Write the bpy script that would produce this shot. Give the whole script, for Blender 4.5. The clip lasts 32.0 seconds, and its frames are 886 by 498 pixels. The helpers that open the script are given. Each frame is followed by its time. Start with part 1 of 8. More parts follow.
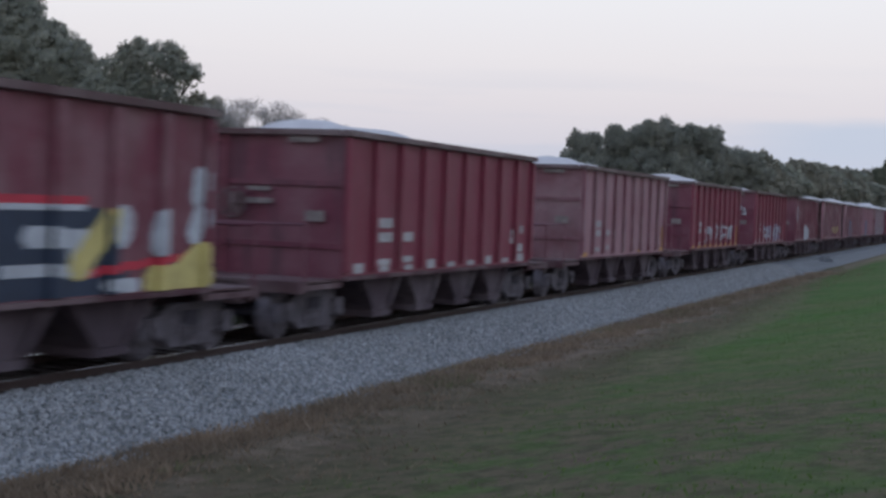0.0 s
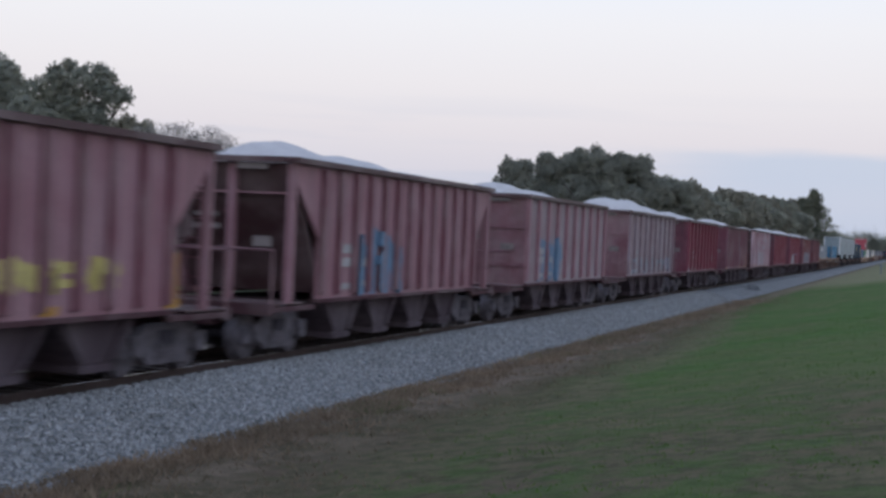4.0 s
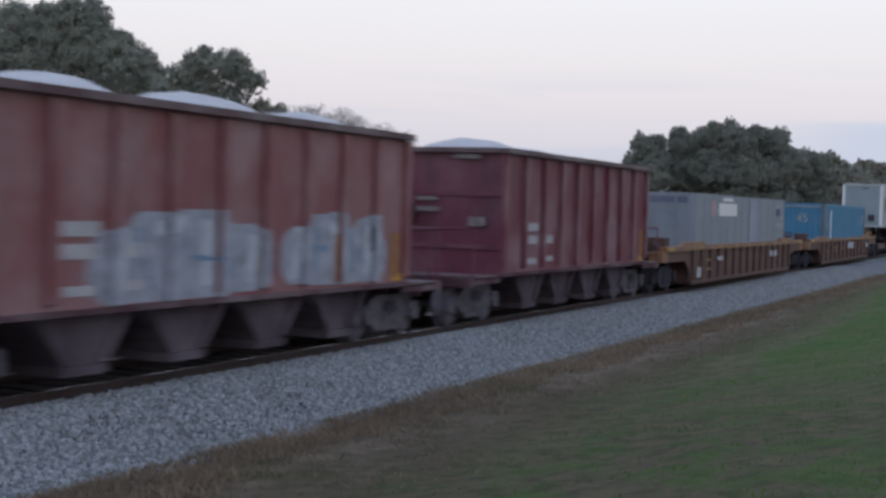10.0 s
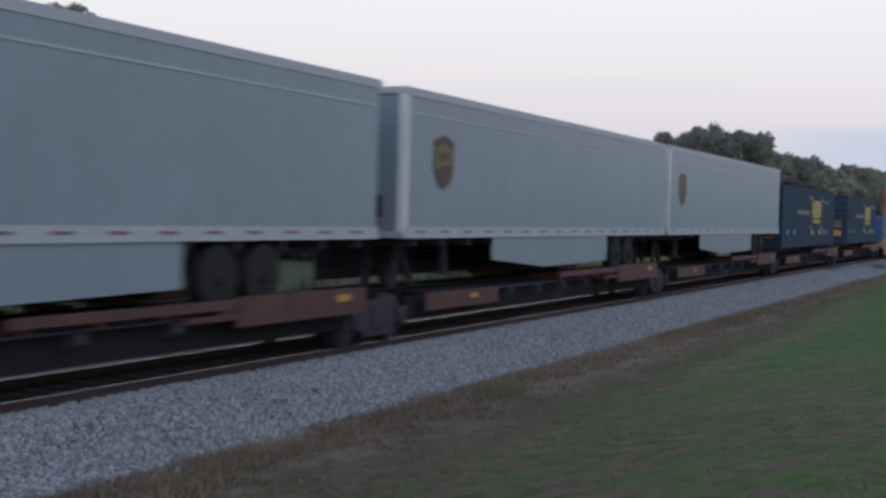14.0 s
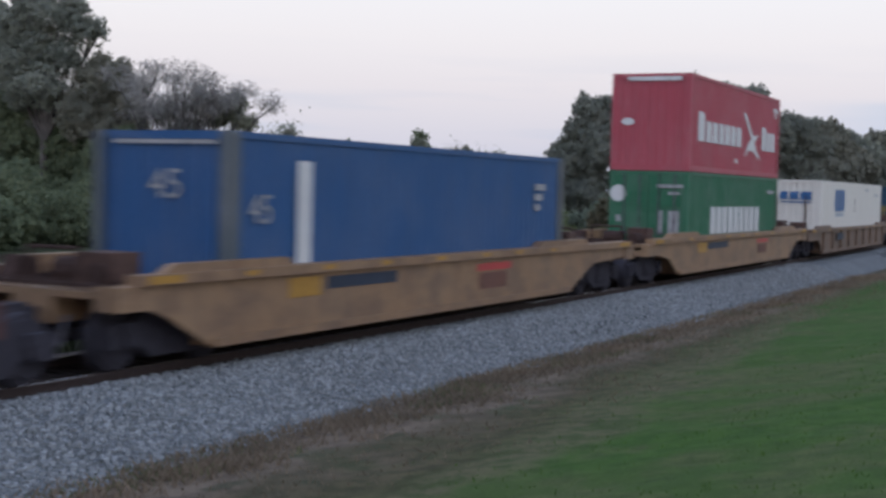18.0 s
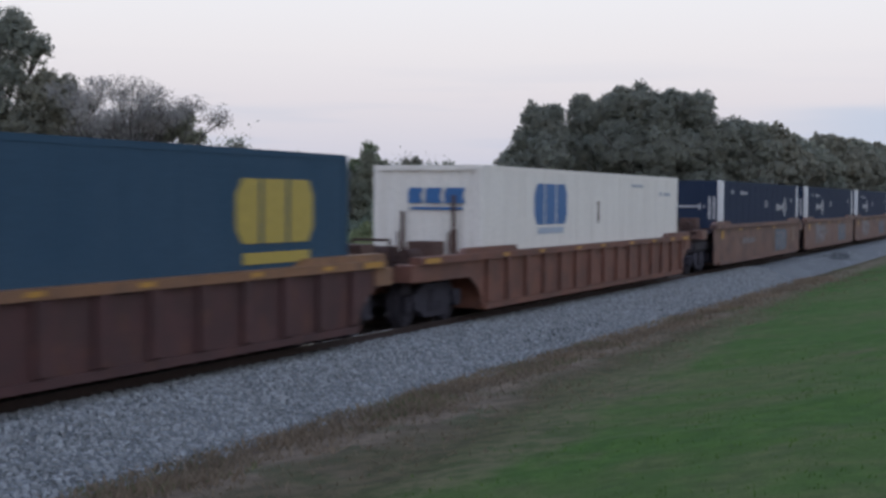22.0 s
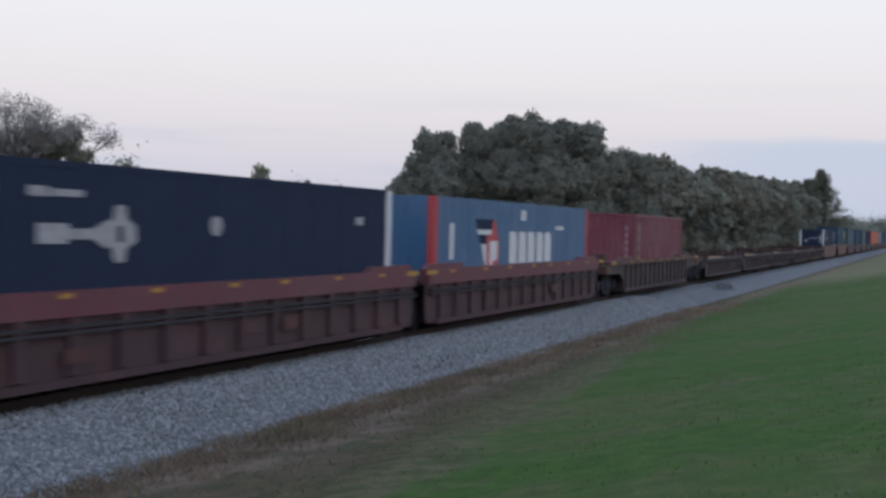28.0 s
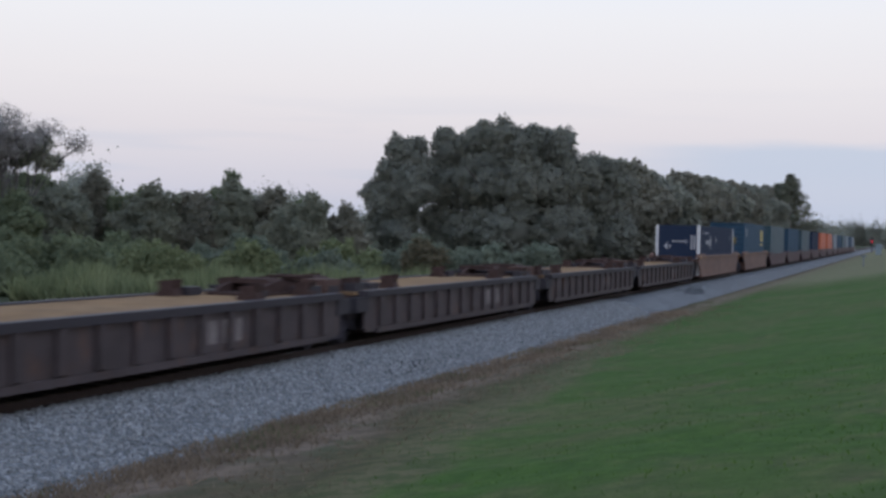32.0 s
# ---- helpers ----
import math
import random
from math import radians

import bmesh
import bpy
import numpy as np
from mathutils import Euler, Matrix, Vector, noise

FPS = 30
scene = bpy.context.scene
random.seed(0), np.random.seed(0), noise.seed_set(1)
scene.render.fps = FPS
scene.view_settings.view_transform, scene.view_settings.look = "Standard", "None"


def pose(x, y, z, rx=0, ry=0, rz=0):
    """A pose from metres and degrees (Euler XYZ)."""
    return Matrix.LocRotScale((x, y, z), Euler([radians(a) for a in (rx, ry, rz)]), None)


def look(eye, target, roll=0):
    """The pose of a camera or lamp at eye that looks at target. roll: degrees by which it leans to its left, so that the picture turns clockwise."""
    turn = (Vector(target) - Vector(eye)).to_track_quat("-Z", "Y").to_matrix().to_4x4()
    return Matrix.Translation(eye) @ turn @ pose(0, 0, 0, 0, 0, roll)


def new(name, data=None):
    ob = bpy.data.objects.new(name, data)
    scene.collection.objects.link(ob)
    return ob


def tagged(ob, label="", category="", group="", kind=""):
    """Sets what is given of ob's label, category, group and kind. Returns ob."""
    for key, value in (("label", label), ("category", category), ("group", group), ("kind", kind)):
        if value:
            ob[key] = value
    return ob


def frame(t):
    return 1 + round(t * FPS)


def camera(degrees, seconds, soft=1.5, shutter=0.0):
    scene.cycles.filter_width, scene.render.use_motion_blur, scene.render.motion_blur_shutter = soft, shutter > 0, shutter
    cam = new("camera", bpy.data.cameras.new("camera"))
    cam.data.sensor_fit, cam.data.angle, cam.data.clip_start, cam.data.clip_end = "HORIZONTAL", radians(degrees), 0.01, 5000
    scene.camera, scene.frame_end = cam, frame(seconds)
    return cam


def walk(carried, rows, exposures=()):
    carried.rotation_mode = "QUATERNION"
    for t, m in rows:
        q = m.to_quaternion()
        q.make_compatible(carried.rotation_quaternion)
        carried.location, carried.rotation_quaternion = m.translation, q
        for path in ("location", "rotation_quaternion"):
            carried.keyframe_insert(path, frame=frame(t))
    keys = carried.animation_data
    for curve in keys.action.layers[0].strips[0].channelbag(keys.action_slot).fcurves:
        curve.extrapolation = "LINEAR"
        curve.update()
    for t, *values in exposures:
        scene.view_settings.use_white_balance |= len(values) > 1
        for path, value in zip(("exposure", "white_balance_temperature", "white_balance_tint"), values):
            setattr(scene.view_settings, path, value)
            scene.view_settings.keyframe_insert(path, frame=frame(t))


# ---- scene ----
# The track runs along +y with its rail tops at z = 0; the camera stands on the bank to its right.
cam = camera(36.2, 32.0, soft=3.0, shutter=0.4)
CAM_X, CAM_Z = 12.5, 2.6
CAM_ROWS = [  # seconds, y, yaw, pitch, roll
    (0, 0.00, 21.99, -1.88, -2.19),
    (0.5, 0.00, 22.20, -1.59, -2.57),
    (1, 0.00, 21.53, -1.22, -2.39),
    (1.5, 0.00, 20.67, -1.17, -2.74),
    (2, 0.00, 20.22, -1.70, -2.81),
    (2.5, 0.00, 20.00, -1.31, -3.45),
    (3, 0.00, 19.70, -0.22, -2.71),
    (3.5, 0.00, 19.01, -0.30, -2.75),
    (5.5, 0.00, 20.43, -1.86, -1.44),
    (6, 0.00, 20.76, -1.15, -1.04),
    (6.5, 0.00, 20.65, -0.87, -1.44),
    (7, 0.00, 20.49, -0.99, -1.53),
    (7.5, 0.00, 20.54, -1.22, -2.16),
    (8, 0.00, 20.99, -0.96, -1.97),
    (8.5, 0.00, 22.47, -1.19, -1.74),
    (9, 0.00, 23.96, -1.52, -1.85),
    (9.5, 0.00, 24.22, -1.38, -1.93),
    (10, 0.00, 24.67, -1.79, -1.72),
    (10.5, 0.00, 24.91, -2.11, -1.60),
    (11, 0.00, 24.98, -2.06, -1.43),
    (11.5, 0.00, 24.75, -1.97, -1.33),
    (12, 0.00, 24.50, -1.94, -1.19),
    (12.5, 0.00, 24.26, -1.80, -1.29),
    (13, 0.00, 23.70, -1.70, -1.36),
    (13.5, 0.00, 23.81, -1.48, -1.35),
    (14.2, 0.00, 24.16, -1.56, -1.69),
    (14.9, 1.60, 24.50, -1.64, -2.04),
    (15.5, 6.26, 24.80, -1.71, -2.34),
    (16, 11.12, 26.15, -2.27, -2.00),
    (16.5, 16.37, 27.32, -1.95, -2.54),
    (17, 21.11, 28.27, -1.92, -2.58),
    (17.5, 23.00, 28.20, -2.25, -2.43),
    (18, 23.00, 26.46, -2.54, -1.48),
    (18.5, 23.00, 25.42, -2.52, -1.08),
    (19, 23.00, 25.06, -1.97, -1.03),
    (19.5, 23.00, 25.20, -1.47, -0.97),
    (20, 23.00, 25.03, -1.33, -0.58),
    (20.5, 23.00, 24.49, -1.22, -0.72),
    (21, 23.00, 24.81, -1.20, -0.54),
    (21.5, 23.00, 25.17, -1.43, -0.15),
    (22, 23.00, 24.37, -2.05, -0.36),
    (22.5, 23.00, 24.19, -1.59, -0.99),
    (23, 23.00, 24.11, -1.81, -1.06),
    (23.5, 23.00, 24.02, -1.58, -1.28),
    (24, 23.00, 23.93, -1.31, -1.06),
    (24.5, 23.00, 24.14, -1.29, -1.12),
    (26.5, 23.00, 24.25, -1.11, -1.25),
    (27, 23.00, 23.57, -1.13, -1.33),
    (27.5, 23.00, 21.40, -0.80, -1.60),
    (28, 23.00, 19.78, -0.89, -1.36),
    (28.5, 23.00, 18.93, -0.99, -1.74),
    (29, 23.00, 18.37, -0.91, -1.92),
    (29.5, 23.00, 18.14, -0.94, -1.98),
    (30, 23.00, 18.15, -1.01, -1.87),
    (30.5, 23.00, 18.10, -0.78, -1.78),
    (31, 23.00, 18.50, -0.93, -1.58),
    (31.5, 23.00, 18.36, -0.95, -1.41),
    (32, 23.00, 18.59, -0.66, -1.25),
]
walk(cam, [(t, pose(CAM_X, y, CAM_Z, 90 + p, r, w)) for t, y, w, p, r in CAM_ROWS],
     exposures=[(0.0, 0.0), (1.0, 0.05), (13.5, 0.05), (16.0, 0.02), (17.2, 0.02), (18.0, 0.1), (18.6, 0.26), (19.0, 0.3), (20.0, 0.27), (20.6, 0.17), (21.0, 0.08), (22.0, 0.02), (32.0, 0.02)])

# metres the train has rolled towards the camera at each time
ROLLED = [(0, 0.00), (0.5, 11.47), (1, 22.93), (1.5, 34.37), (2, 45.81), (2.5, 57.30), (3, 68.79), (3.5, 80.26), (4, 91.72), (4.5, 103.18), (5, 114.64), (5.5, 126.09), (6, 137.53), (6.5, 148.94), (7, 160.31), (7.5, 171.62), (8, 182.92), (8.5, 194.27), (9, 205.63), (9.5, 216.98), (10, 228.31), (10.5, 239.64), (11, 250.93), (11.5, 262.19), (12, 273.43), (12.5, 284.52), (13, 295.86), (13.5, 307.61), (14, 319.44), (14.5, 330.63), (15, 340.85), (15.5, 348.88), (16, 355.90), (16.5, 362.75), (17, 369.64), (17.5, 378.01), (18, 387.72), (18.5, 397.39), (19, 406.95), (19.5, 416.51), (20, 426.03), (20.5, 435.46), (21, 444.85), (21.5, 454.21), (22, 463.61), (22.5, 473.12), (23, 482.69), (23.5, 492.28), (24, 501.87), (24.5, 511.45), (25, 521.03), (25.5, 530.60), (26, 540.18), (26.5, 549.75), (27, 559.32), (27.5, 568.89), (28, 578.43), (28.5, 587.88), (29, 597.32), (29.5, 606.83), (30, 616.37), (30.5, 625.90), (31, 635.42), (31.5, 644.92), (32, 654.42)]
MOVERS = []


# ---------------------------------------------------------------- world and light
def build_world():
    world = bpy.data.worlds.new("dusk_sky")
    scene.world = world
    world.use_nodes = True
    nt = world.node_tree
    nt.nodes.clear()
    out = nt.nodes.new("ShaderNodeOutputWorld")
    bg = nt.nodes.new("ShaderNodeBackground")
    tc = nt.nodes.new("ShaderNodeTexCoord")
    sep = nt.nodes.new("ShaderNodeSeparateXYZ")
    ramp = nt.nodes.new("ShaderNodeValToRGB")
    nt.links.new(tc.outputs["Generated"], sep.inputs[0])
    nt.links.new(sep.outputs["Z"], ramp.inputs[0])
    stops = [(0.0, (0.46, 0.53, 0.68)), (0.03, (0.6, 0.605, 0.71)), (0.075, (0.725, 0.695, 0.755)), (0.11, (0.79, 0.765, 0.81)),
             (0.155, (0.825, 0.825, 0.875)), (0.21, (0.8, 0.855, 0.965)), (0.42, (0.71, 0.835, 1.09)), (1.0, (0.58, 0.745, 1.12))]
    e = ramp.color_ramp.elements
    while len(e) < len(stops):
        e.new(0.5)
    for k, (p, c) in zip(e, stops):
        k.position, k.color = p, (*c, 1)
    # thin stratus bars low over the horizon
    mp = nt.nodes.new("ShaderNodeMapping")
    mp.inputs["Scale"].default_value = (2.2, 2.2, 34)
    nz = nt.nodes.new("ShaderNodeTexNoise")
    nz.inputs["Scale"].default_value = 1.6
    nz.inputs["Detail"].default_value = 4
    cr = nt.nodes.new("ShaderNodeValToRGB")
    cr.color_ramp.elements[0].position, cr.color_ramp.elements[1].position = 0.52, 0.66
    band = nt.nodes.new("ShaderNodeMapRange")
    band.inputs["From Min"].default_value, band.inputs["From Max"].default_value = 0.11, 0.04
    mul = nt.nodes.new("ShaderNodeMath")
    mul.operation = "MULTIPLY"
    mul2 = nt.nodes.new("ShaderNodeMath")
    mul2.operation = "MULTIPLY"
    mul2.inputs[1].default_value = 0.55
    mix = nt.nodes.new("ShaderNodeMixRGB")
    mix.inputs[2].default_value = (0.53, 0.58, 0.71, 1)
    nt.links.new(tc.outputs["Generated"], mp.inputs[0])
    nt.links.new(mp.outputs[0], nz.inputs["Vector"])
    nt.links.new(nz.outputs["Fac"], cr.inputs[0])
    nt.links.new(sep.outputs["Z"], band.inputs["Value"])
    nt.links.new(cr.outputs[0], mul.inputs[0])
    nt.links.new(band.outputs[0], mul.inputs[1])
    nt.links.new(mul.outputs[0], mul2.inputs[0])
    nt.links.new(mul2.outputs[0], mix.inputs[0])
    nt.links.new(ramp.outputs[0], mix.inputs[1])
    # a low grey-blue cloud bank down the line, fading out towards the left
    sx = nt.nodes.new("ShaderNodeMapRange")
    sx.interpolation_type = "SMOOTHSTEP"
    sx.inputs["From Min"].default_value, sx.inputs["From Max"].default_value = -0.23, -0.1
    nt.links.new(sep.outputs["X"], sx.inputs["Value"])
    mp3 = nt.nodes.new("ShaderNodeMapping")
    mp3.inputs["Scale"].default_value = (9, 9, 60)
    nz3 = nt.nodes.new("ShaderNodeTexNoise")
    nz3.inputs["Scale"].default_value = 1.3
    nz3.inputs["Detail"].default_value = 5
    nt.links.new(tc.outputs["Generated"], mp3.inputs[0])
    nt.links.new(mp3.outputs[0], nz3.inputs["Vector"])
    wob = nt.nodes.new("ShaderNodeMath")
    wob.operation = "MULTIPLY_ADD"
    wob.inputs[1].default_value = 0.016
    nt.links.new(nz3.outputs["Fac"], wob.inputs[0])
    nt.links.new(sep.outputs["Z"], wob.inputs[2])
    edge = nt.nodes.new("ShaderNodeMapRange")
    edge.interpolation_type = "SMOOTHSTEP"
    edge.inputs["From Min"].default_value, edge.inputs["From Max"].default_value = 0.081, 0.069
    nt.links.new(wob.outputs[0], edge.inputs["Value"])
    low = nt.nodes.new("ShaderNodeMapRange")
    low.inputs["From Min"].default_value, low.inputs["From Max"].default_value = 0.0, 0.05
    low.inputs["To Min"].default_value, low.inputs["To Max"].default_value = 0.45, 0.92
    nt.links.new(sep.outputs["Z"], low.inputs["Value"])
    bank = nt.nodes.new("ShaderNodeMath")
    bank.operation = "MULTIPLY"
    nt.links.new(sx.outputs[0], bank.inputs[0])
    nt.links.new(edge.outputs[0], bank.inputs[1])
    bank2 = nt.nodes.new("ShaderNodeMath")
    bank2.operation = "MULTIPLY"
    nt.links.new(bank.outputs[0], bank2.inputs[0])
    nt.links.new(low.outputs[0], bank2.inputs[1])
    mixb = nt.nodes.new("ShaderNodeMixRGB")
    mixb.inputs[2].default_value = (0.52, 0.59, 0.735, 1)
    nt.links.new(bank2.outputs[0], mixb.inputs[0])
    nt.links.new(mix.outputs[0], mixb.inputs[1])
    # a little clear-sky dusk colour from the west
    sky = nt.nodes.new("ShaderNodeTexSky")
    sky.sky_type = "NISHITA"
    sky.sun_disc = False
    sky.sun_elevation, sky.sun_rotation = radians(2.0), radians(150)
    mix2 = nt.nodes.new("ShaderNodeMixRGB")
    mix2.blend_type = "ADD"
    mix2.inputs[0].default_value = 0.012
    nt.links.new(mixb.outputs[0], mix2.inputs[1])
    nt.links.new(sky.outputs[0], mix2.inputs[2])
    # the afterglow: the sky brightens smoothly towards the place where the sun went down, behind the camera
    dot = nt.nodes.new("ShaderNodeVectorMath")
    dot.operation = "DOT_PRODUCT"
    dot.inputs[1].default_value = (0.42, -0.9, 0.1)
    nt.links.new(tc.outputs["Generated"], dot.inputs[0])
    west = nt.nodes.new("ShaderNodeMapRange")
    west.interpolation_type = "SMOOTHSTEP"
    for k, q in (("From Min", -0.3), ("From Max", 1.0), ("To Min", 1.0), ("To Max", 1.6)):
        west.inputs[k].default_value = q
    nt.links.new(dot.outputs["Value"], west.inputs["Value"])
    nt.links.new(west.outputs[0], bg.inputs["Strength"])
    nt.links.new(mix2.outputs[0], bg.inputs[0])
    nt.links.new(bg.outputs[0], out.inputs[0])
    sun = bpy.data.lights.new("sun", "SUN")
    sun.energy, sun.angle, sun.color = 0.12, radians(40), (1.0, 0.96, 0.94)
    so = new("sun", sun)
    so.matrix_world = look((40, 5, 60), (0, 0, 0))


build_world()


# ---------------------------------------------------------------- materials
def nodes(name):
    m = bpy.data.materials.new(name)
    m.use_nodes = True
    nt = m.node_tree
    return m, nt, nt.nodes["Principled BSDF"]


def ramp2(nt, fac, a, b, ca, cb):
    r = nt.nodes.new("ShaderNodeValToRGB")
    e = r.color_ramp.elements
    e[0].position, e[1].position = a, b
    e[0].color, e[1].color = (*ca, 1), (*cb, 1)
    nt.links.new(fac, r.inputs[0])
    return r.outputs[0]


def mixc(nt, fac, a, b, mode="MIX"):
    m = nt.nodes.new("ShaderNodeMixRGB")
    m.blend_type = mode
    for i, v in ((0, fac), (1, a), (2, b)):
        if isinstance(v, (int, float)):
            m.inputs[i].default_value = v
        elif isinstance(v, tuple):
            m.inputs[i].default_value = (*v, 1)
        else:
            nt.links.new(v, m.inputs[i])
    return m.outputs[0]


def noise_tex(nt, scale, detail=4, stretch=(1, 1, 1), coord="Object", shift=False):
    tc = nt.nodes.new("ShaderNodeTexCoord")
    mp = nt.nodes.new("ShaderNodeMapping")
    mp.inputs["Scale"].default_value = stretch
    nt.links.new(tc.outputs[coord], mp.inputs[0])
    if shift:
        oi = nt.nodes.new("ShaderNodeObjectInfo")
        ml = nt.nodes.new("ShaderNodeMath")
        ml.operation = "MULTIPLY"
        ml.inputs[1].default_value = 40.0
        cx = nt.nodes.new("ShaderNodeCombineXYZ")
        nt.links.new(oi.outputs["Random"], ml.inputs[0])
        for i in range(3):
            nt.links.new(ml.outputs[0], cx.inputs[i])
        nt.links.new(cx.outputs[0], mp.inputs["Location"])
    n = nt.nodes.new("ShaderNodeTexNoise")
    n.inputs["Scale"].default_value = scale
    n.inputs["Detail"].default_value = detail
    n.inputs["Roughness"].default_value = 0.6
    nt.links.new(mp.outputs[0], n.inputs["Vector"])
    return n.outputs["Fac"]


def bump(nt, bsdf, height, strength=0.3, dist=0.02):
    b = nt.nodes.new("ShaderNodeBump")
    b.inputs["Strength"].default_value = strength
    b.inputs["Distance"].default_value = dist
    nt.links.new(height, b.inputs["Height"])
    nt.links.new(b.outputs[0], bsdf.inputs["Normal"])


def paint(name, col, rough=0.55, dirt=(0.07, 0.055, 0.05), amount=0.4, fade=(0.45, 0.4, 0.4), fading=0.12, shine=0.3, grime=0.0):
    """Weathered paint on steel: faded clouds, dirt streaks that run down, rusty patches, fine grain."""
    m, nt, b = nodes(name)
    big = noise_tex(nt, 0.7, 3, shift=True)
    streak = noise_tex(nt, 1.8, 5, (1.0, 3.0, 0.22), shift=True)
    fine = noise_tex(nt, 22, 3)
    c = mixc(nt, ramp2(nt, big, 0.42, 0.72, (0, 0, 0), (fading * 2, fading * 2, fading * 2)), col, fade)
    c = mixc(nt, ramp2(nt, streak, 0.46, 0.78, (0, 0, 0), (amount, amount, amount)), c, dirt)
    if grime:
        patch = noise_tex(nt, 1.1, 6, (1.0, 1.0, 1.7), shift=True)
        rust = noise_tex(nt, 2.6, 5, (1.0, 1.4, 0.6), shift=True)
        c = mixc(nt, ramp2(nt, patch, 0.44, 0.62, (0, 0, 0), (grime,) * 3), c, dirt)
        c = mixc(nt, ramp2(nt, rust, 0.56, 0.68, (0, 0, 0), (grime * 0.7,) * 3), c, (0.15, 0.068, 0.032))
    c = mixc(nt, 1.0, c, ramp2(nt, fine, 0.3, 0.7, (0.82, 0.82, 0.82), (1.0, 1.0, 1.0)), "MULTIPLY")
    nt.links.new(c, b.inputs["Base Color"])
    b.inputs["Roughness"].default_value = rough
    b.inputs["Specular IOR Level"].default_value = shine
    bump(nt, b, fine, 0.15, 0.004)
    return m


def plain(name, col, rough=0.6, metal=0.0, vary=0.25, scale=8, shine=0.3):
    m, nt, b = nodes(name)
    f = noise_tex(nt, scale, 4, shift=True)
    c = mixc(nt, 1.0, col, ramp2(nt, f, 0.3, 0.7, (1 - vary,) * 3, (1.0, 1.0, 1.0)), "MULTIPLY")
    nt.links.new(c, b.inputs["Base Color"])
    b.inputs["Roughness"].default_value, b.inputs["Metallic"].default_value = rough, metal
    b.inputs["Specular IOR Level"].default_value = shine
    bump(nt, b, f, 0.12, 0.004)
    return m


def leafy(name, dark, light, rough=0.75):
    m, nt, b = nodes(name)
    g = nt.nodes.new("ShaderNodeNewGeometry")
    big = noise_tex(nt, 0.35, 3)
    c = ramp2(nt, g.outputs["Random Per Island"], 0.1, 0.95, dark, light)
    c = mixc(nt, 1.0, c, ramp2(nt, big, 0.35, 0.68, (0.78, 0.8, 0.8), (1.08, 1.04, 1.0)), "MULTIPLY")
    nt.links.new(c, b.inputs["Base Color"])
    b.inputs["Roughness"].default_value = rough
    b.inputs["Specular IOR Level"].default_value = 0.1
    # thin leaves let part of the skylight through
    tr = nt.nodes.new("ShaderNodeBsdfTranslucent")
    nt.links.new(c, tr.inputs["Color"])
    mx = nt.nodes.new("ShaderNodeMixShader")
    mx.inputs[0].default_value = 0.55
    nt.links.new(b.outputs[0], mx.inputs[1])
    nt.links.new(tr.outputs[0], mx.inputs[2])
    nt.links.new(mx.outputs[0], nt.nodes["Material Output"].inputs["Surface"])
    return m


def glowing(name, col, strength):
    m, nt, b = nodes(name)
    b.inputs["Base Color"].default_value = (*col, 1)
    b.inputs["Emission Color"].default_value = (*col, 1)
    b.inputs["Emission Strength"].default_value = strength
    return m


RED = paint("oxide_red_paint", (0.14, 0.022, 0.041), fading=0.045, fade=(0.34, 0.2, 0.22))
RED2 = paint("dull_red_paint", (0.12, 0.026, 0.044), amount=0.5)
# hopper ends: darker base than the side reds, to offset the afterglow; soot streaks
HEND = paint("dark_sooty_red_end_paint", (0.1, 0.021, 0.038), amount=0.8, dirt=(0.028, 0.017, 0.023), fading=0.05)
# dark paint for hopper rims, slope sheets and end platforms
RIMDARK = paint("dark_rim_paint", (0.06, 0.028, 0.032), amount=0.5)
UNDER = paint("road_grimed_red_steel", (0.06, 0.027, 0.034), 0.85, amount=0.7, shine=0.1)
# mauve ends: darker than the mauve of the sides
MAUVE_END = paint("dark_mauve_end_paint", (0.13, 0.052, 0.066), amount=0.5)
RED_PALE = paint("faded_oxide_red_paint", (0.175, 0.04, 0.057), fading=0.1, fade=(0.34, 0.22, 0.24))
BRICKRED = paint("brick_red_hopper_paint", (0.165, 0.058, 0.06), amount=0.45)
MAUVE = paint("faded_mauve_paint", (0.225, 0.112, 0.134), fading=0.16, fade=(0.36, 0.26, 0.29))
PLUM = paint("dark_plum_paint", (0.14, 0.054, 0.072), amount=0.5)
GREYPINK = paint("bleached_grey_pink_paint", (0.2, 0.142, 0.16), fading=0.3, fade=(0.29, 0.265, 0.295))
BLEACH = paint("bleached_pink_paint", (0.33, 0.2, 0.23), fading=0.4, fade=(0.44, 0.4, 0.43), dirt=(0.2, 0.07, 0.095), amount=0.8)
STEEL = plain("grimy_dark_steel", (0.043, 0.04, 0.05), 0.85, shine=0.08)
DUSTY = plain("dust_coated_steel", (0.125, 0.113, 0.13), 0.9, vary=0.6, scale=4, shine=0.1)
CHUTE = paint("dust_caked_red_steel", (0.062, 0.047, 0.056), 0.9, dirt=(0.03, 0.026, 0.03), amount=0.8, fade=(0.19, 0.165, 0.18), fading=0.22, shine=0.08)
ALU = plain("dull_aluminium_rail", (0.306, 0.324, 0.342), 0.5, vary=0.2)
RAILTOP = plain("polished_rail_steel", (0.55, 0.54, 0.55), 0.25, 0.9, 0.1)
RAILSIDE = plain("brown_rail_steel", (0.045, 0.031, 0.029), 0.9, vary=0.3)
RUST = plain("rusty_steel", (0.081, 0.045, 0.036), 0.85, vary=0.4)
WHITE = paint("chalky_white_paint", (0.558, 0.558, 0.558), amount=0.35, dirt=(0.2, 0.16, 0.14))
SOOTRUST = plain("sooty_rusty_steel", (0.06, 0.038, 0.034), 0.9, vary=0.5, shine=0.08)
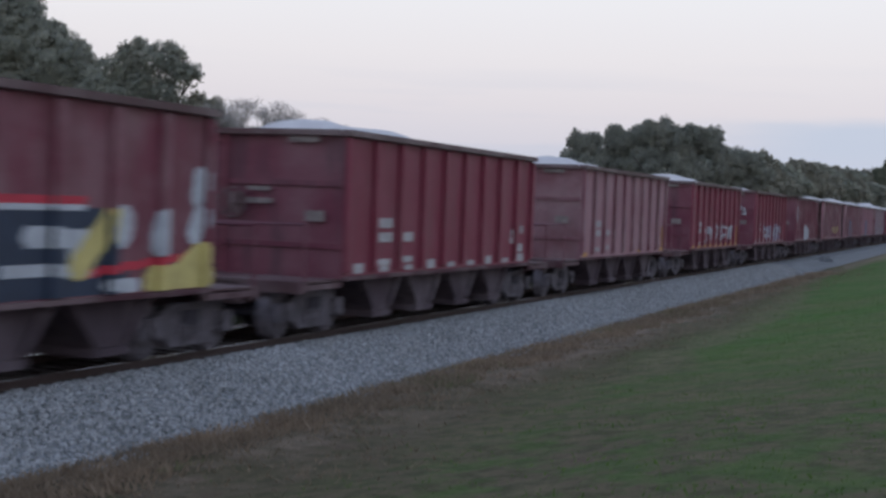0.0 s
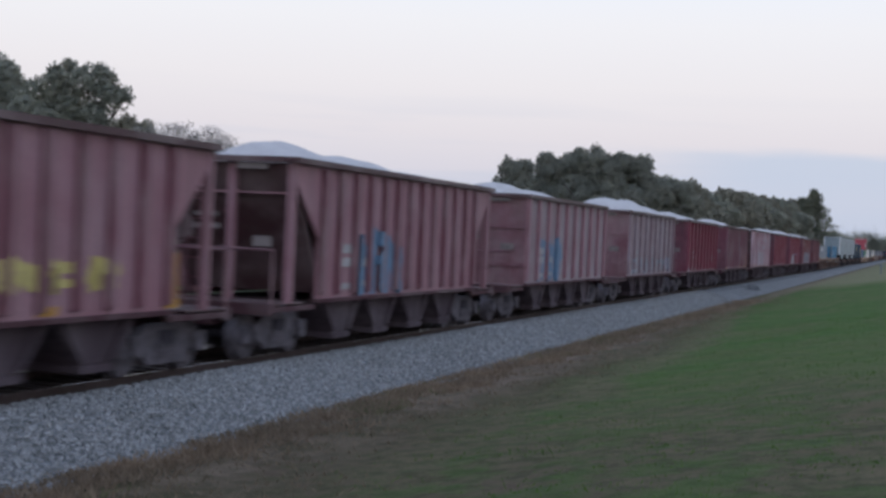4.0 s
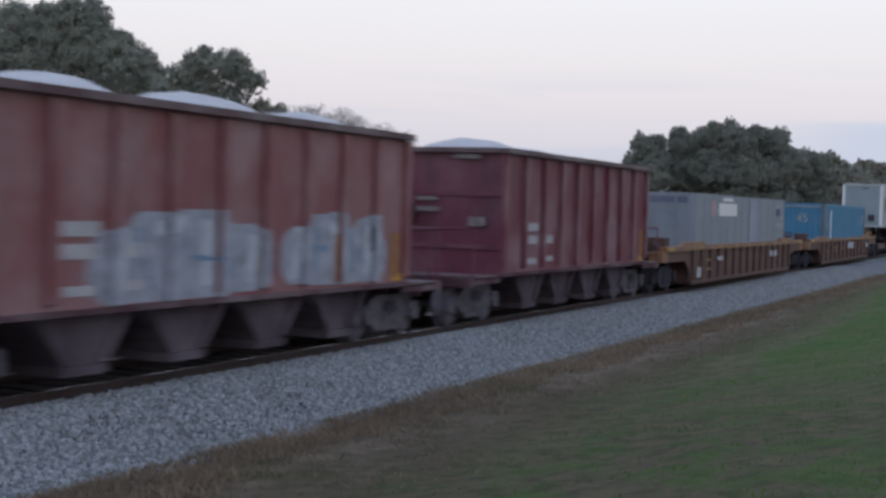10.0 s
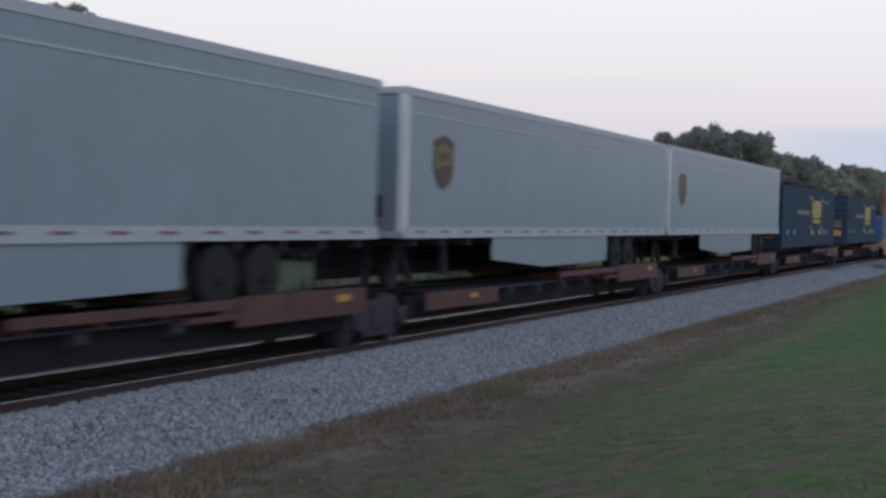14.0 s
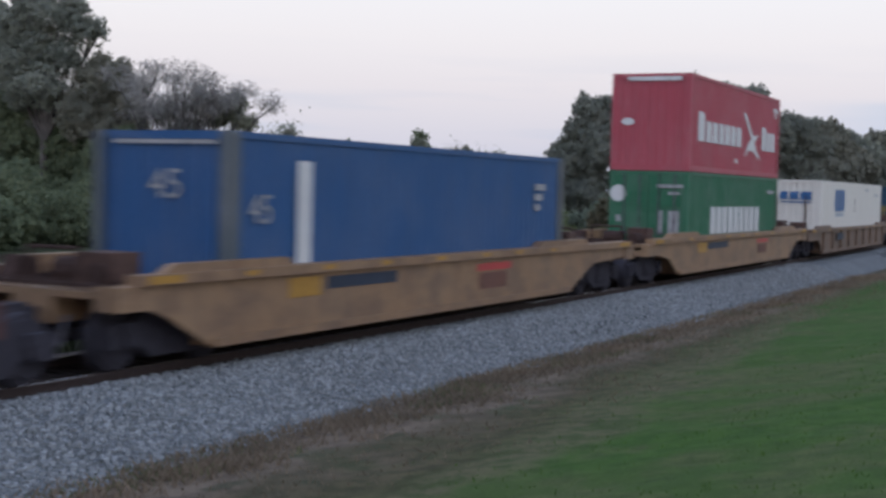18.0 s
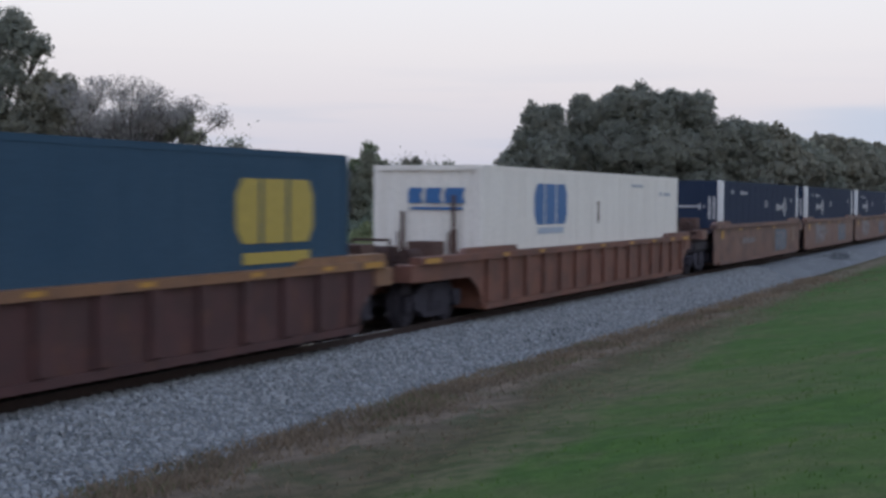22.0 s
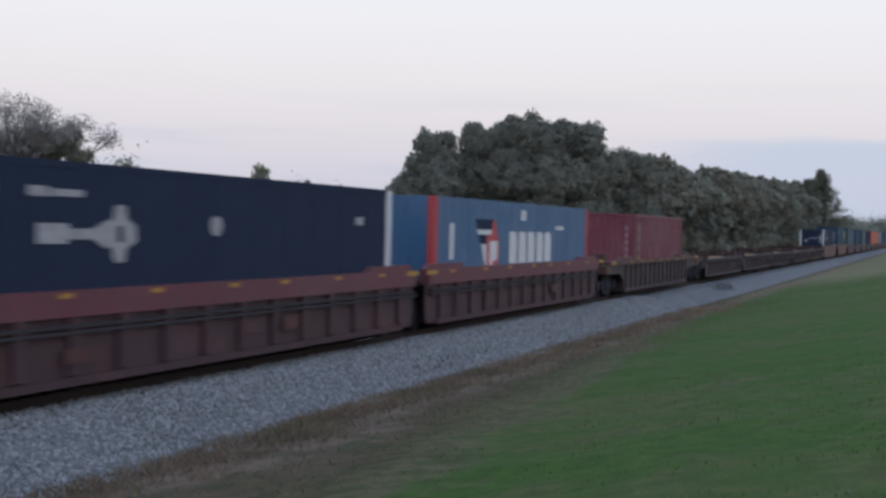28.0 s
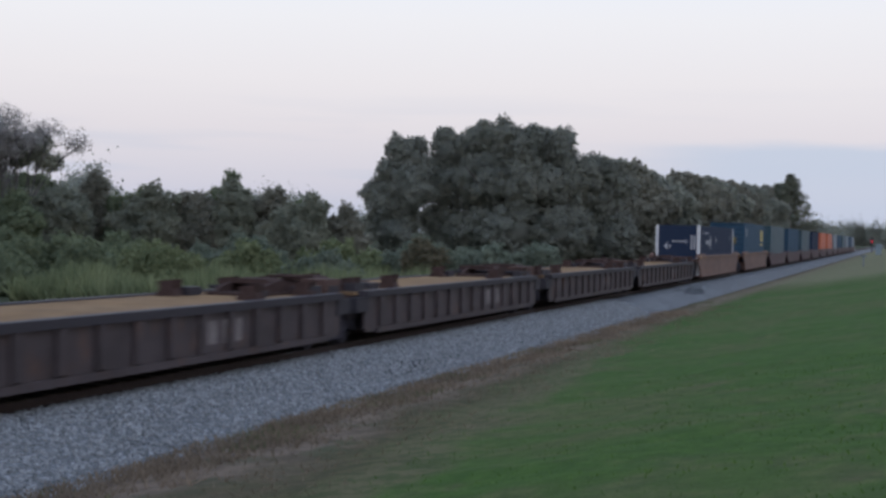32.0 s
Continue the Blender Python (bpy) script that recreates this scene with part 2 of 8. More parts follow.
MARK = plain("faded_white_stencil", (0.315, 0.31, 0.32), 0.7, vary=0.4, scale=6)
MARKDIM = plain("dull_grey_stencil", (0.18, 0.153, 0.149), 0.8, vary=0.5, scale=5)
YELLOW = plain("yellow_reflector", (0.36, 0.189, 0.036), 0.5, vary=0.3)
GRAVEL = plain("pale_limestone_fines", (0.37, 0.36, 0.368), 0.95, vary=0.18, scale=4)
OCHRE = paint("ochre_yellow_paint", (0.24, 0.143, 0.08), amount=0.5, dirt=(0.09, 0.06, 0.05), fade=(0.32, 0.22, 0.14), grime=0.45)
OCHRE_BROWN = paint("rust_brown_well_paint", (0.084, 0.044, 0.037), amount=0.6, fade=(0.13, 0.085, 0.07), dirt=(0.045, 0.03, 0.026), grime=0.35, shine=0.15)
OCHRE_TOP = paint("worn_orange_top_chord", (0.19, 0.092, 0.043), amount=0.55, fade=(0.24, 0.15, 0.095), dirt=(0.06, 0.04, 0.035), grime=0.45)
TAN = paint("tan_well_paint", (0.145, 0.088, 0.06), amount=0.65, fade=(0.22, 0.145, 0.105), grime=0.5)
RUSTWELL = paint("rust_red_well_paint", (0.142, 0.064, 0.047), amount=0.5, fade=(0.2, 0.1, 0.08), dirt=(0.05, 0.034, 0.032), grime=0.45, shine=0.15)
MAROON = paint("dark_maroon_well_paint", (0.059, 0.034, 0.039), amount=0.5, dirt=(0.045, 0.03, 0.032), fade=(0.16, 0.08, 0.085), grime=0.35, shine=0.15)
MAROON_RUST = paint("rusty_maroon_well_paint", (0.086, 0.041, 0.038), amount=0.5, dirt=(0.04, 0.03, 0.029), fade=(0.15, 0.085, 0.075), grime=0.5, shine=0.12)
MAROON_DARK = paint("sooty_maroon_well_paint", (0.07, 0.035, 0.035), amount=0.5, dirt=(0.036, 0.027, 0.027), fade=(0.13, 0.075, 0.07), grime=0.4, shine=0.12)
MAROON_TOP = paint("faded_maroon_chord", (0.122, 0.038, 0.049), amount=0.4, fade=(0.19, 0.09, 0.1), grime=0.25, shine=0.2)
DARKWELL = paint("black_brown_well_paint", (0.063, 0.05, 0.052), amount=0.5, dirt=(0.03, 0.025, 0.026), fade=(0.1, 0.08, 0.082), grime=0.4, shine=0.1)
BLACKRIB = paint("sooty_black_rib_paint", (0.042, 0.038, 0.044), amount=0.3, dirt=(0.03, 0.026, 0.026), fade=(0.04, 0.034, 0.034), shine=0.06)
BROWN = paint("smooth_brown_well_paint", (0.138, 0.076, 0.06), amount=0.5, fade=(0.24, 0.16, 0.135), dirt=(0.065, 0.042, 0.04), grime=0.65, shine=0.15)
DECK = paint("worn_timber_deck", (0.216, 0.135, 0.072), 0.9, dirt=(0.09, 0.06, 0.04), amount=0.5, fade=(0.28, 0.2, 0.13), fading=0.2, shine=0.05, grime=0.4)
C_GREY = paint("grey_container_paint", (0.142, 0.163, 0.186), amount=0.2, fading=0.1, fade=(0.29, 0.31, 0.34))
C_BLUE = paint("bright_blue_container_paint", (0.022, 0.136, 0.24), amount=0.25, fading=0.05)
C_BLUE2 = paint("royal_blue_container_paint", (0.015, 0.07, 0.184), amount=0.2, fading=0.03)
C_TRAILER = paint("silver_grey_trailer_skin", (0.166, 0.21, 0.234), 0.35, amount=0.12, fading=0.06, fade=(0.34, 0.37, 0.4))
C_NAVY = paint("slate_navy_container_paint", (0.03, 0.061, 0.095), 0.65, amount=0.15, fading=0.06, fade=(0.075, 0.11, 0.15), dirt=(0.036, 0.05, 0.066), shine=0.06)
C_NAVY_DEEP = paint("deep_navy_container_paint", (0.022, 0.042, 0.068), 0.65, amount=0.2, fading=0.04, fade=(0.07, 0.1, 0.14), dirt=(0.03, 0.036, 0.046), shine=0.04)
C_MID = paint("midnight_blue_container_paint", (0.02, 0.029, 0.053), 0.65, amount=0.1, fading=0.02, fade=(0.07, 0.09, 0.13), dirt=(0.026, 0.031, 0.045), shine=0.04)
ORANGE_REFLECT = plain("soiled_orange_reflector", (0.243, 0.113, 0.032), 0.6, vary=0.35)
POST_DIRTY = paint("grimy_slate_post_paint", (0.07, 0.085, 0.1), amount=0.6, dirt=(0.06, 0.045, 0.035), fading=0.05)
POST_RED = paint("scarlet_post_paint", (0.342, 0.036, 0.041), amount=0.2, fading=0.03)
C_RED = paint("crimson_container_paint", (0.345, 0.058, 0.08), amount=0.25, fading=0.05)
C_GREEN = paint("bottle_green_container_paint", (0.014, 0.108, 0.054), amount=0.25, fading=0.05)
C_WHITE = paint("white_container_paint", (0.585, 0.55, 0.505), amount=0.22, dirt=(0.22, 0.18, 0.15), fading=0.03)
C_SKY = paint("mid_blue_container_paint", (0.032, 0.095, 0.184), amount=0.2, fading=0.05)
C_WINE = paint("wine_red_container_paint", (0.135, 0.027, 0.041), amount=0.25, fading=0.06)
C_TEAL = paint("teal_container_paint", (0.012, 0.045, 0.061), amount=0.2, fading=0.05)
C_ORANGE = paint("orange_container_paint", (0.405, 0.09, 0.032), amount=0.2, fading=0.05)
DIMGOLD = plain("soiled_yellow_paint", (0.153, 0.126, 0.054), 0.6, vary=0.35)
GOLD = plain("yellow_logo_paint", (0.324, 0.243, 0.05), 0.5, vary=0.2)
# the underside's deep shade, put into the steel's colour
SHADED_STEEL = plain("shade_black_steel", (0.02, 0.018, 0.021), 0.9, shine=0.05)
TAPE = plain("dull_red_tape", (0.15, 0.085, 0.09), 0.5, vary=0.3)
UMBER = plain("brown_logo_paint", (0.063, 0.032, 0.027), 0.5)
LOGOBLUE = plain("blue_logo_paint", (0.027, 0.099, 0.243), 0.5, vary=0.2)
PINKISH = plain("pinkish_stencil", (0.25, 0.14, 0.15), 0.6)
REPAIR = paint("dull_ochre_stencil_paint", (0.198, 0.126, 0.045), amount=0.5, fade=(0.2, 0.14, 0.08), grime=0.5)
DEEPBLUE = plain("deep_blue_paint", (0.014, 0.032, 0.09), 0.6)
LOGORED = plain("red_logo_paint", (0.405, 0.045, 0.045), 0.5)
RUBBER = plain("tyre_rubber", (0.023, 0.023, 0.024), 0.9, shine=0.1)
BARK = plain("grey_brown_bark", (0.115, 0.1, 0.092), 0.95, vary=0.4, scale=3)
TIMBER = plain("creosoted_timber", (0.055, 0.045, 0.043), 0.9, vary=0.4, shine=0.05)
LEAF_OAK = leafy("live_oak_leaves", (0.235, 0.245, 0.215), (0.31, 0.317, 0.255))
LEAF_GREEN = leafy("green_thicket_leaves", (0.15, 0.182, 0.118), (0.225, 0.255, 0.155))
LEAF_LIGHT = leafy("pale_roadside_weeds", (0.15, 0.18, 0.095), (0.26, 0.285, 0.16))
LEAF_DULL = leafy("dull_brown_green_leaves", (0.21, 0.207, 0.172), (0.27, 0.26, 0.205))
LEAF_VERGE = leafy("olive_verge_weeds", (0.12, 0.132, 0.07), (0.21, 0.205, 0.115))
# leaf colours lowered for the shade beside the train
LEAF_WEED = leafy("shaded_lineside_weeds", (0.028, 0.034, 0.02), (0.06, 0.068, 0.038))
LEAF_LIVE = leafy("dark_live_oak_leaves", (0.212, 0.222, 0.2), (0.278, 0.286, 0.236))
LEAF_WOOD = leafy("olive_scrub_leaves", (0.215, 0.228, 0.182), (0.29, 0.295, 0.225))
LEAF_TEAL = leafy("grey_green_shrub_leaves", (0.15, 0.18, 0.143), (0.22, 0.25, 0.19))
LEAF_RUSSET = leafy("russet_shrub_leaves", (0.12, 0.115, 0.08), (0.2, 0.17, 0.115))
LEAF_THIN = leafy("sparse_grey_twig_leaves", (0.29, 0.272, 0.262), (0.42, 0.39, 0.365))
TWIG = plain("pale_lichen_grey_bark", (0.13, 0.12, 0.115), 0.95, vary=0.3, scale=4)
RUSTBROWN = paint("rust_brown_hopper_paint", (0.112, 0.024, 0.035), amount=0.4)
LEAF_PINE = leafy("pine_needles", (0.12, 0.135, 0.105), (0.2, 0.2, 0.145))
GRASS_BLADE = leafy("grass_blades", (0.066, 0.125, 0.029), (0.094, 0.16, 0.04))
STRAW_BLADE = leafy("dry_grass_blades", (0.18, 0.136, 0.1), (0.275, 0.213, 0.158))
PALE_STRAW = leafy("pale_straw_blades", (0.13, 0.105, 0.072), (0.215, 0.172, 0.124))
SIGNAL_RED = glowing("red_signal_lens", (1.0, 0.06, 0.08), 2.0)
GRAF = {"pale": plain("pale_spray_paint", (0.35, 0.375, 0.41), 0.6, vary=0.35, scale=3),
        "navy": plain("navy_spray_paint", (0.022, 0.032, 0.055), 0.6, vary=0.3, scale=3),
        "yellow": plain("yellow_spray_paint", (0.42, 0.36, 0.14), 0.6, vary=0.3, scale=3),
        "red": plain("red_spray_paint", (0.36, 0.03, 0.05), 0.6, vary=0.3, scale=3),
        "lilac": plain("lilac_spray_paint", (0.235, 0.2, 0.265), 0.6, vary=0.35, scale=3),
        "dim": plain("worn_grey_spray_paint", (0.19, 0.18, 0.19), 0.7, vary=0.5, scale=3),
        "dimblue": plain("worn_blue_spray_paint", (0.085, 0.125, 0.165), 0.7, vary=0.45, scale=3),
        "grey": plain("grey_white_spray_paint", (0.25, 0.262, 0.3), 0.65, vary=0.45, scale=3),
        "blue": plain("blue_spray_paint", (0.1, 0.17, 0.26), 0.6, vary=0.35, scale=3)}


# ---------------------------------------------------------------- mesh helpers
def mb():
    return [], []


def hexa(m, p):
    v, f = m
    n = len(v)
    v.extend(p)
    f.extend([(n, n + 3, n + 2, n + 1), (n + 4, n + 5, n + 6, n + 7), (n, n + 1, n + 5, n + 4),
              (n + 1, n + 2, n + 6, n + 5), (n + 2, n + 3, n + 7, n + 6), (n + 3, n, n + 4, n + 7)])


def box(m, x0, x1, y0, y1, z0, z1):
    hexa(m, [(x0, y0, z0), (x1, y0, z0), (x1, y1, z0), (x0, y1, z0), (x0, y0, z1), (x1, y0, z1), (x1, y1, z1), (x0, y1, z1)])
    return m


def prism(m, poly, x0, x1):
    """A polygon of (y, z) extruded from x0 to x1."""
    v, f = m
    n, k = len(v), len(poly)
    v.extend((x0, y, z) for y, z in poly)
    v.extend((x1, y, z) for y, z in poly)
    f.append(tuple(range(n, n + k)))
    f.append(tuple(range(n + 2 * k - 1, n + k - 1, -1)))
    for i in range(k):
        j = (i + 1) % k
        f.append((n + j, n + i, n + k + i, n + k + j))
    return m


def prism_y(m, poly, y0, y1):
    """A polygon of (x, z) extruded from y0 to y1."""
    v, f = m
    n, k = len(v), len(poly)
    v.extend((x, y0, z) for x, z in poly)
    v.extend((x, y1, z) for x, z in poly)
    f.append(tuple(range(n, n + k)))
    f.append(tuple(range(n + 2 * k - 1, n + k - 1, -1)))
    for i in range(k):
        j = (i + 1) % k
        f.append((n + j, n + i, n + k + i, n + k + j))
    return m


def cyl_x(m, x0, x1, y, z, r0, r1=None, n=20):
    v, f = m
    r1 = r0 if r1 is None else r1
    b = len(v)
    for x, r in ((x0, r0), (x1, r1)):
        v.extend((x, y + r * math.cos(2 * math.pi * i / n), z + r * math.sin(2 * math.pi * i / n)) for i in range(n))
    f.append(tuple(range(b, b + n)))
    f.append(tuple(range(b + 2 * n - 1, b + n - 1, -1)))
    for i in range(n):
        j = (i + 1) % n
        f.append((b + j, b + i, b + n + i, b + n + j))
    return m


def cyl_y(m, x, z, y0, y1, r, n=14):
    return prism_y(m, [(x + r * math.cos(2 * math.pi * i / n), z + r * math.sin(2 * math.pi * i / n)) for i in range(n)], y0, y1)


def tube(m, p, q, r0, r1, n=6):
    """A tapered tube from point p to point q."""
    v, f = m
    p, q = Vector(p), Vector(q)
    d = (q - p).normalized()
    a = d.orthogonal().normalized()
    c = d.cross(a)
    b = len(v)
    for o, r in ((p, r0), (q, r1)):
        for i in range(n):
            w = 2 * math.pi * i / n
            v.append(tuple(o + r * (math.cos(w) * a + math.sin(w) * c)))
    for i in range(n):
        j = (i + 1) % n
        f.append((b + i, b + j, b + n + j, b + n + i))
    f.append(tuple(range(b + n - 1, b - 1, -1)))
    f.append(tuple(range(b + n, b + 2 * n)))
    return m


SHARED = {}


def fill(me, v, f):
    """Fill a mesh from arrays of points and of faces that all have as many corners."""
    n, k = f.shape
    me.vertices.add(len(v))
    me.vertices.foreach_set("co", v.astype(np.float32).ravel())
    me.loops.add(n * k)
    me.loops.foreach_set("vertex_index", f.astype(np.int32).ravel())
    me.polygons.add(n)
    me.polygons.foreach_set("loop_start", np.arange(0, n * k, k, dtype=np.int32))


SINGLES = {"floor_plate", "logo_block", "stencil_panel", "end_block", "name_block", "reflector", "placard", "label_strip", "corner_trim", "landing_leg", "rust_streak", "panel_seam",
           "logo_bracket", "slogan_bar", "container_guide", "deck_fitting", "edge_rail", "front_placard", "floor_beam", "wheel_platform", "side_walkway", "stringer", "front_rib", "foot", "door_panel", "deck_post", "front_rail"}


def pieces(m):
    """The separate pieces of a built mesh, each as one of its own."""
    v, f = m
    up = list(range(len(v)))

    def root(i):
        while up[i] != i:
            up[i] = up[up[i]]
            i = up[i]
        return i
    for q in f:
        for i in q[1:]:
            up[root(i)] = root(q[0])
    out = {}
    for q in f:
        vs, fs, ids = out.setdefault(root(q[0]), ([], [], {}))
        for i in q:
            if i not in ids:
                ids[i] = len(vs)
                vs.append(v[i])
        fs.append(tuple(ids[i] for i in q))
    return [(a, b) for a, b, _ in out.values()]


def part(name, m, material, parent=None, label="", key=None, at=None):
    if name in SINGLES and key is None:
        for one in pieces(m() if callable(m) else m):
            ob = single(name, one, material, parent, label, None, at)
        return ob
    return single(name, m, material, parent, label, key, at)


def single(name, m, material, parent=None, label="", key=None, at=None):
    """ONE mesh object under a thing or a part; key shares its mesh data with alike pieces."""
    if key is not None and key in SHARED:
        me = SHARED[key]
    else:
        if callable(m):
            m = m()
        me = bpy.data.meshes.new(name)
        if isinstance(m[0], np.ndarray):
            fill(me, *m)
        else:
            me.from_pydata(m[0], [], m[1])
        me.materials.append(material)
        me.update()
        if key is not None:
            SHARED[key] = me
    ob = new(name, me)
    slot = ob.material_slots[0]
    slot.link = "OBJECT"
    slot.material = material
    if parent is not None:
        ob.parent = parent
    if at is not None:
        ob.location = at
    if label:
        tagged(ob, label)
    return ob


def thing(name, label, category, group="", at=(0, 0, 0)):
    ob = new(name)
    ob.empty_display_size = 0.3
    ob.location = at
    return tagged(ob, label, category, group)


def moving(ob, e, x=0.0, z=0.0):
    """ob rides at the length e along the train, x from the track's middle and z over the rails."""
    ob.location = (x, e, z)
    MOVERS.append((ob, e, x, z))
    return ob


def slab(m, x, y0, y1, z0, z1, t=0.006):
    return box(m, x, x + t, y0, y1, z0, z1)


def side_poly(m, pts, x, t=0.006):
    return prism(m, pts, x, x + t)


# ---------------------------------------------------------------- running gear
RAIL = 0.1  # height of the rail heads


def make_truck(car, y, key, mat_frame=None):
    """A two-axle truck under a car: two side frames, bolster, four wheels."""
    fm = mat_frame or DUSTY

    def bolster():
        m = mb()
        box(m, -1.1, 1.1, -0.22, 0.22, 0.48, 0.72)
        for s in (-1, 1):
            box(m, -0.07, 0.07, s * 0.95 - 0.07, s * 0.95 + 0.07, 0.4, 0.5)
            cyl_x(m, -0.85, 0.85, s * 0.95, 0.45, 0.08, n=10)
        return m

    def frame_mesh():
        m = mb()
        up = [(-1.3, 0.62), (-1.18, 0.66), (-0.85, 0.66), (-0.5, 0.83), (0.5, 0.83), (0.85, 0.66), (1.18, 0.66), (1.3, 0.62),
              (1.3, 0.32), (1.14, 0.3), (0.95, 0.4), (0.76, 0.36), (0.5, 0.17), (-0.5, 0.17), (-0.76, 0.36), (-0.95, 0.4), (-1.14, 0.3), (-1.3, 0.32)]
        prism(m, up, 0.93, 1.05)
        for s in (-1, 1):
            cyl_x(m, 1.0, 1.13, s * 0.95, 0.45, 0.13, n=12)
            box(m, 1.02, 1.12, s * 0.95 - 0.19, s * 0.95 + 0.19, 0.52, 0.66)
        for k in range(4):
            cyl_x(m, 1.03, 1.1, -0.24 + 0.16 * k, 0.4, 0.065, n=8)
            box(m, 1.03, 1.1, -0.29 + 0.16 * k, -0.19 + 0.16 * k, 0.28, 0.52)
        return m

    def wheel():
        m = mb()
        cyl_x(m, 0.72, 0.86, 0, 0.45, 0.45, 0.435, n=24)
        cyl_x(m, 0.67, 0.72, 0, 0.45, 0.475, 0.475, n=24)
        cyl_x(m, 0.86, 0.9, 0, 0.45, 0.37, 0.36, n=24)
        cyl_x(m, 0.9, 0.97, 0, 0.45, 0.16, 0.14, n=16)
        return m

    t = part("truck", bolster, STEEL, car, "grimy steel rail truck", key="bolster", at=(0, y, RAIL))
    a = part("side_frame", frame_mesh, fm, t, key="side_frame")
    a = part("side_frame", frame_mesh, fm, t, key="side_frame")
    a.rotation_euler = (0, 0, math.pi)
    for s in (-1, 1):
        part("wheel", wheel, fm, t, key="wheel", at=(0, s * 0.95, 0))
        w = part("wheel", wheel, fm, t, key="wheel", at=(0, s * 0.95, 0))
        w.rotation_euler = (0, 0, math.pi)
    return t


def make_coupler(car, y, s):
    def cm():
        m = mb()
        box(m, -0.09, 0.09, 0, 0.55, 0.78, 0.95)
        box(m, -0.17, 0.14, 0.5, 0.78, 0.72, 1.02)
        tube(m, (0.3, 0, 0.8), (0.22, 0.5, 0.45), 0.03, 0.03)
        tube(m, (0.22, 0.5, 0.45), (0.05, 0.8, 0.5), 0.03, 0.03)
        return m
    c = part("coupler", cm, STEEL, car, key="coupler", at=(0, y, 0))
    if s < 0:
        c.rotation_euler = (0, 0, math.pi)


# ---------------------------------------------------------------- open-top hopper cars
HL = 5.42     # half the length of a hopper's side sheet
RIBS = [-HL + 0.07 + i * (2 * HL - 0.14) / 9 for i in range(10)]


def side_depth(y):
    """How far the side stands out at y: posts are proud of the sheet."""
    return 1.605 if any(abs(y - r) < 0.085 for r in RIBS) else 1.505


def spray(strokes, y0, y1, z0, z1, lift, cell=0.04, depth=side_depth):
    """A layer of spray paint that lies on sheet and posts: strokes are (y, z, y, z, half width)."""
    ys = np.arange(y0, y1, cell)
    zs = np.arange(z0, z1, cell)
    yy, zz = np.meshgrid(ys + cell / 2, zs + cell / 2, indexing="ij")
    hit = np.zeros(yy.shape, bool)
    for a, b, c, d, w in strokes:
        dy, dz = c - a, d - b
        k = np.clip(((yy - a) * dy + (zz - b) * dz) / (dy * dy + dz * dz + 1e-9), 0, 1)
        hit |= (yy - a - k * dy) ** 2 + (zz - b - k * dz) ** 2 < w * w
    return [cells(pick, ys, zs, cell, lambda y: depth(y) + lift) for pick in blots(hit)]


def blots(hit):
    """The connected patches of a grid of painted cells; crumbs join the first."""
    left = set(zip(*np.nonzero(hit)))
    out = []
    while left:
        stack, pick = [left.pop()], []
        while stack:
            i, j = stack.pop()
            pick.append((i, j))
            for q in ((i + 1, j), (i - 1, j), (i, j + 1), (i, j - 1)):
                if q in left:
                    left.remove(q)
                    stack.append(q)
        out.append(sorted(pick))
    out.sort(key=len, reverse=True)
    big = [p for p in out if len(p) > 12] or out[:1]
    return big


def cells(pick, ys, zs, cell, x_at):
    """One skin over the painted cells, with a step wherever the side changes its depth."""
    v, f, ids = [], [], {}
    wide, high = np.append(ys, ys[-1] + cell), np.append(zs, zs[-1] + cell)
    deep = {i: round(x_at(ys[i] + cell / 2), 4) for i, _ in pick}

    def at(i, j, x):
        if (i, j, x) not in ids:
            ids[i, j, x] = len(v)
            v.append((x, wide[i], high[j]))
        return ids[i, j, x]
    painted = set(pick)
    for i, j in pick:
        x = deep[i]
        f.append((at(i, j, x), at(i + 1, j, x), at(i + 1, j + 1, x), at(i, j + 1, x)))
        if (i + 1, j) in painted and deep[i + 1] != x:
            q = deep[i + 1]
            f.append((at(i + 1, j, x), at(i + 1, j, q), at(i + 1, j + 1, q), at(i + 1, j + 1, x)))
    return v, f


def letter_strokes(rng, y, z, w, h, t):
    """Loose stroke shapes of one wild-style tag block."""
    out = []
    pts = [(y + rng.random() * w, z + rng.random() * h) for _ in range(4)]
    out.append((y + 0.15 * w, z, y + 0.2 * w, z + h, t))
    out.append((y + 0.2 * w, z + h * 0.95, y + w * 0.85, z + h * (0.55 + 0.4 * rng.random()), t))
    out.append((y + w * 0.8, z + h * 0.8, y + w * (0.6 + 0.3 * rng.random()), z + 0.1 * h, t))
    for a, b in zip(pts, pts[1:]):
        out.append((*a, *b, t * 0.75))
    return out


def add_graffiti(car, spec, seed):
    rng = random.Random(seed)
    for k, (colour, *form) in enumerate(spec):
        if len(form) == 1:
            st = form[0]
            y0, y1 = min(min(q[0], q[2]) - q[4] for q in st), max(max(q[0], q[2]) + q[4] for q in st)
            z0, z1 = min(min(q[1], q[3]) - q[4] for q in st), max(max(q[1], q[3]) + q[4] for q in st)
        else:
            y0, y1, z0, z1, n, t = form
            st = []
            w = (y1 - y0) / n
            for i in range(n):
                st += letter_strokes(rng, y0 + i * w, z0, w * 1.02, (z1 - z0) * (0.8 + 0.2 * rng.random()), t)
        for blot in spray(st, y0 - 0.2, y1 + 0.2, max(1.22, z0 - 0.15), min(3.75, z1 + 0.15), 0.004 + 0.003 * k):
            part("graffiti", blot, GRAF[colour], car, colour + " spray-painted graffiti")


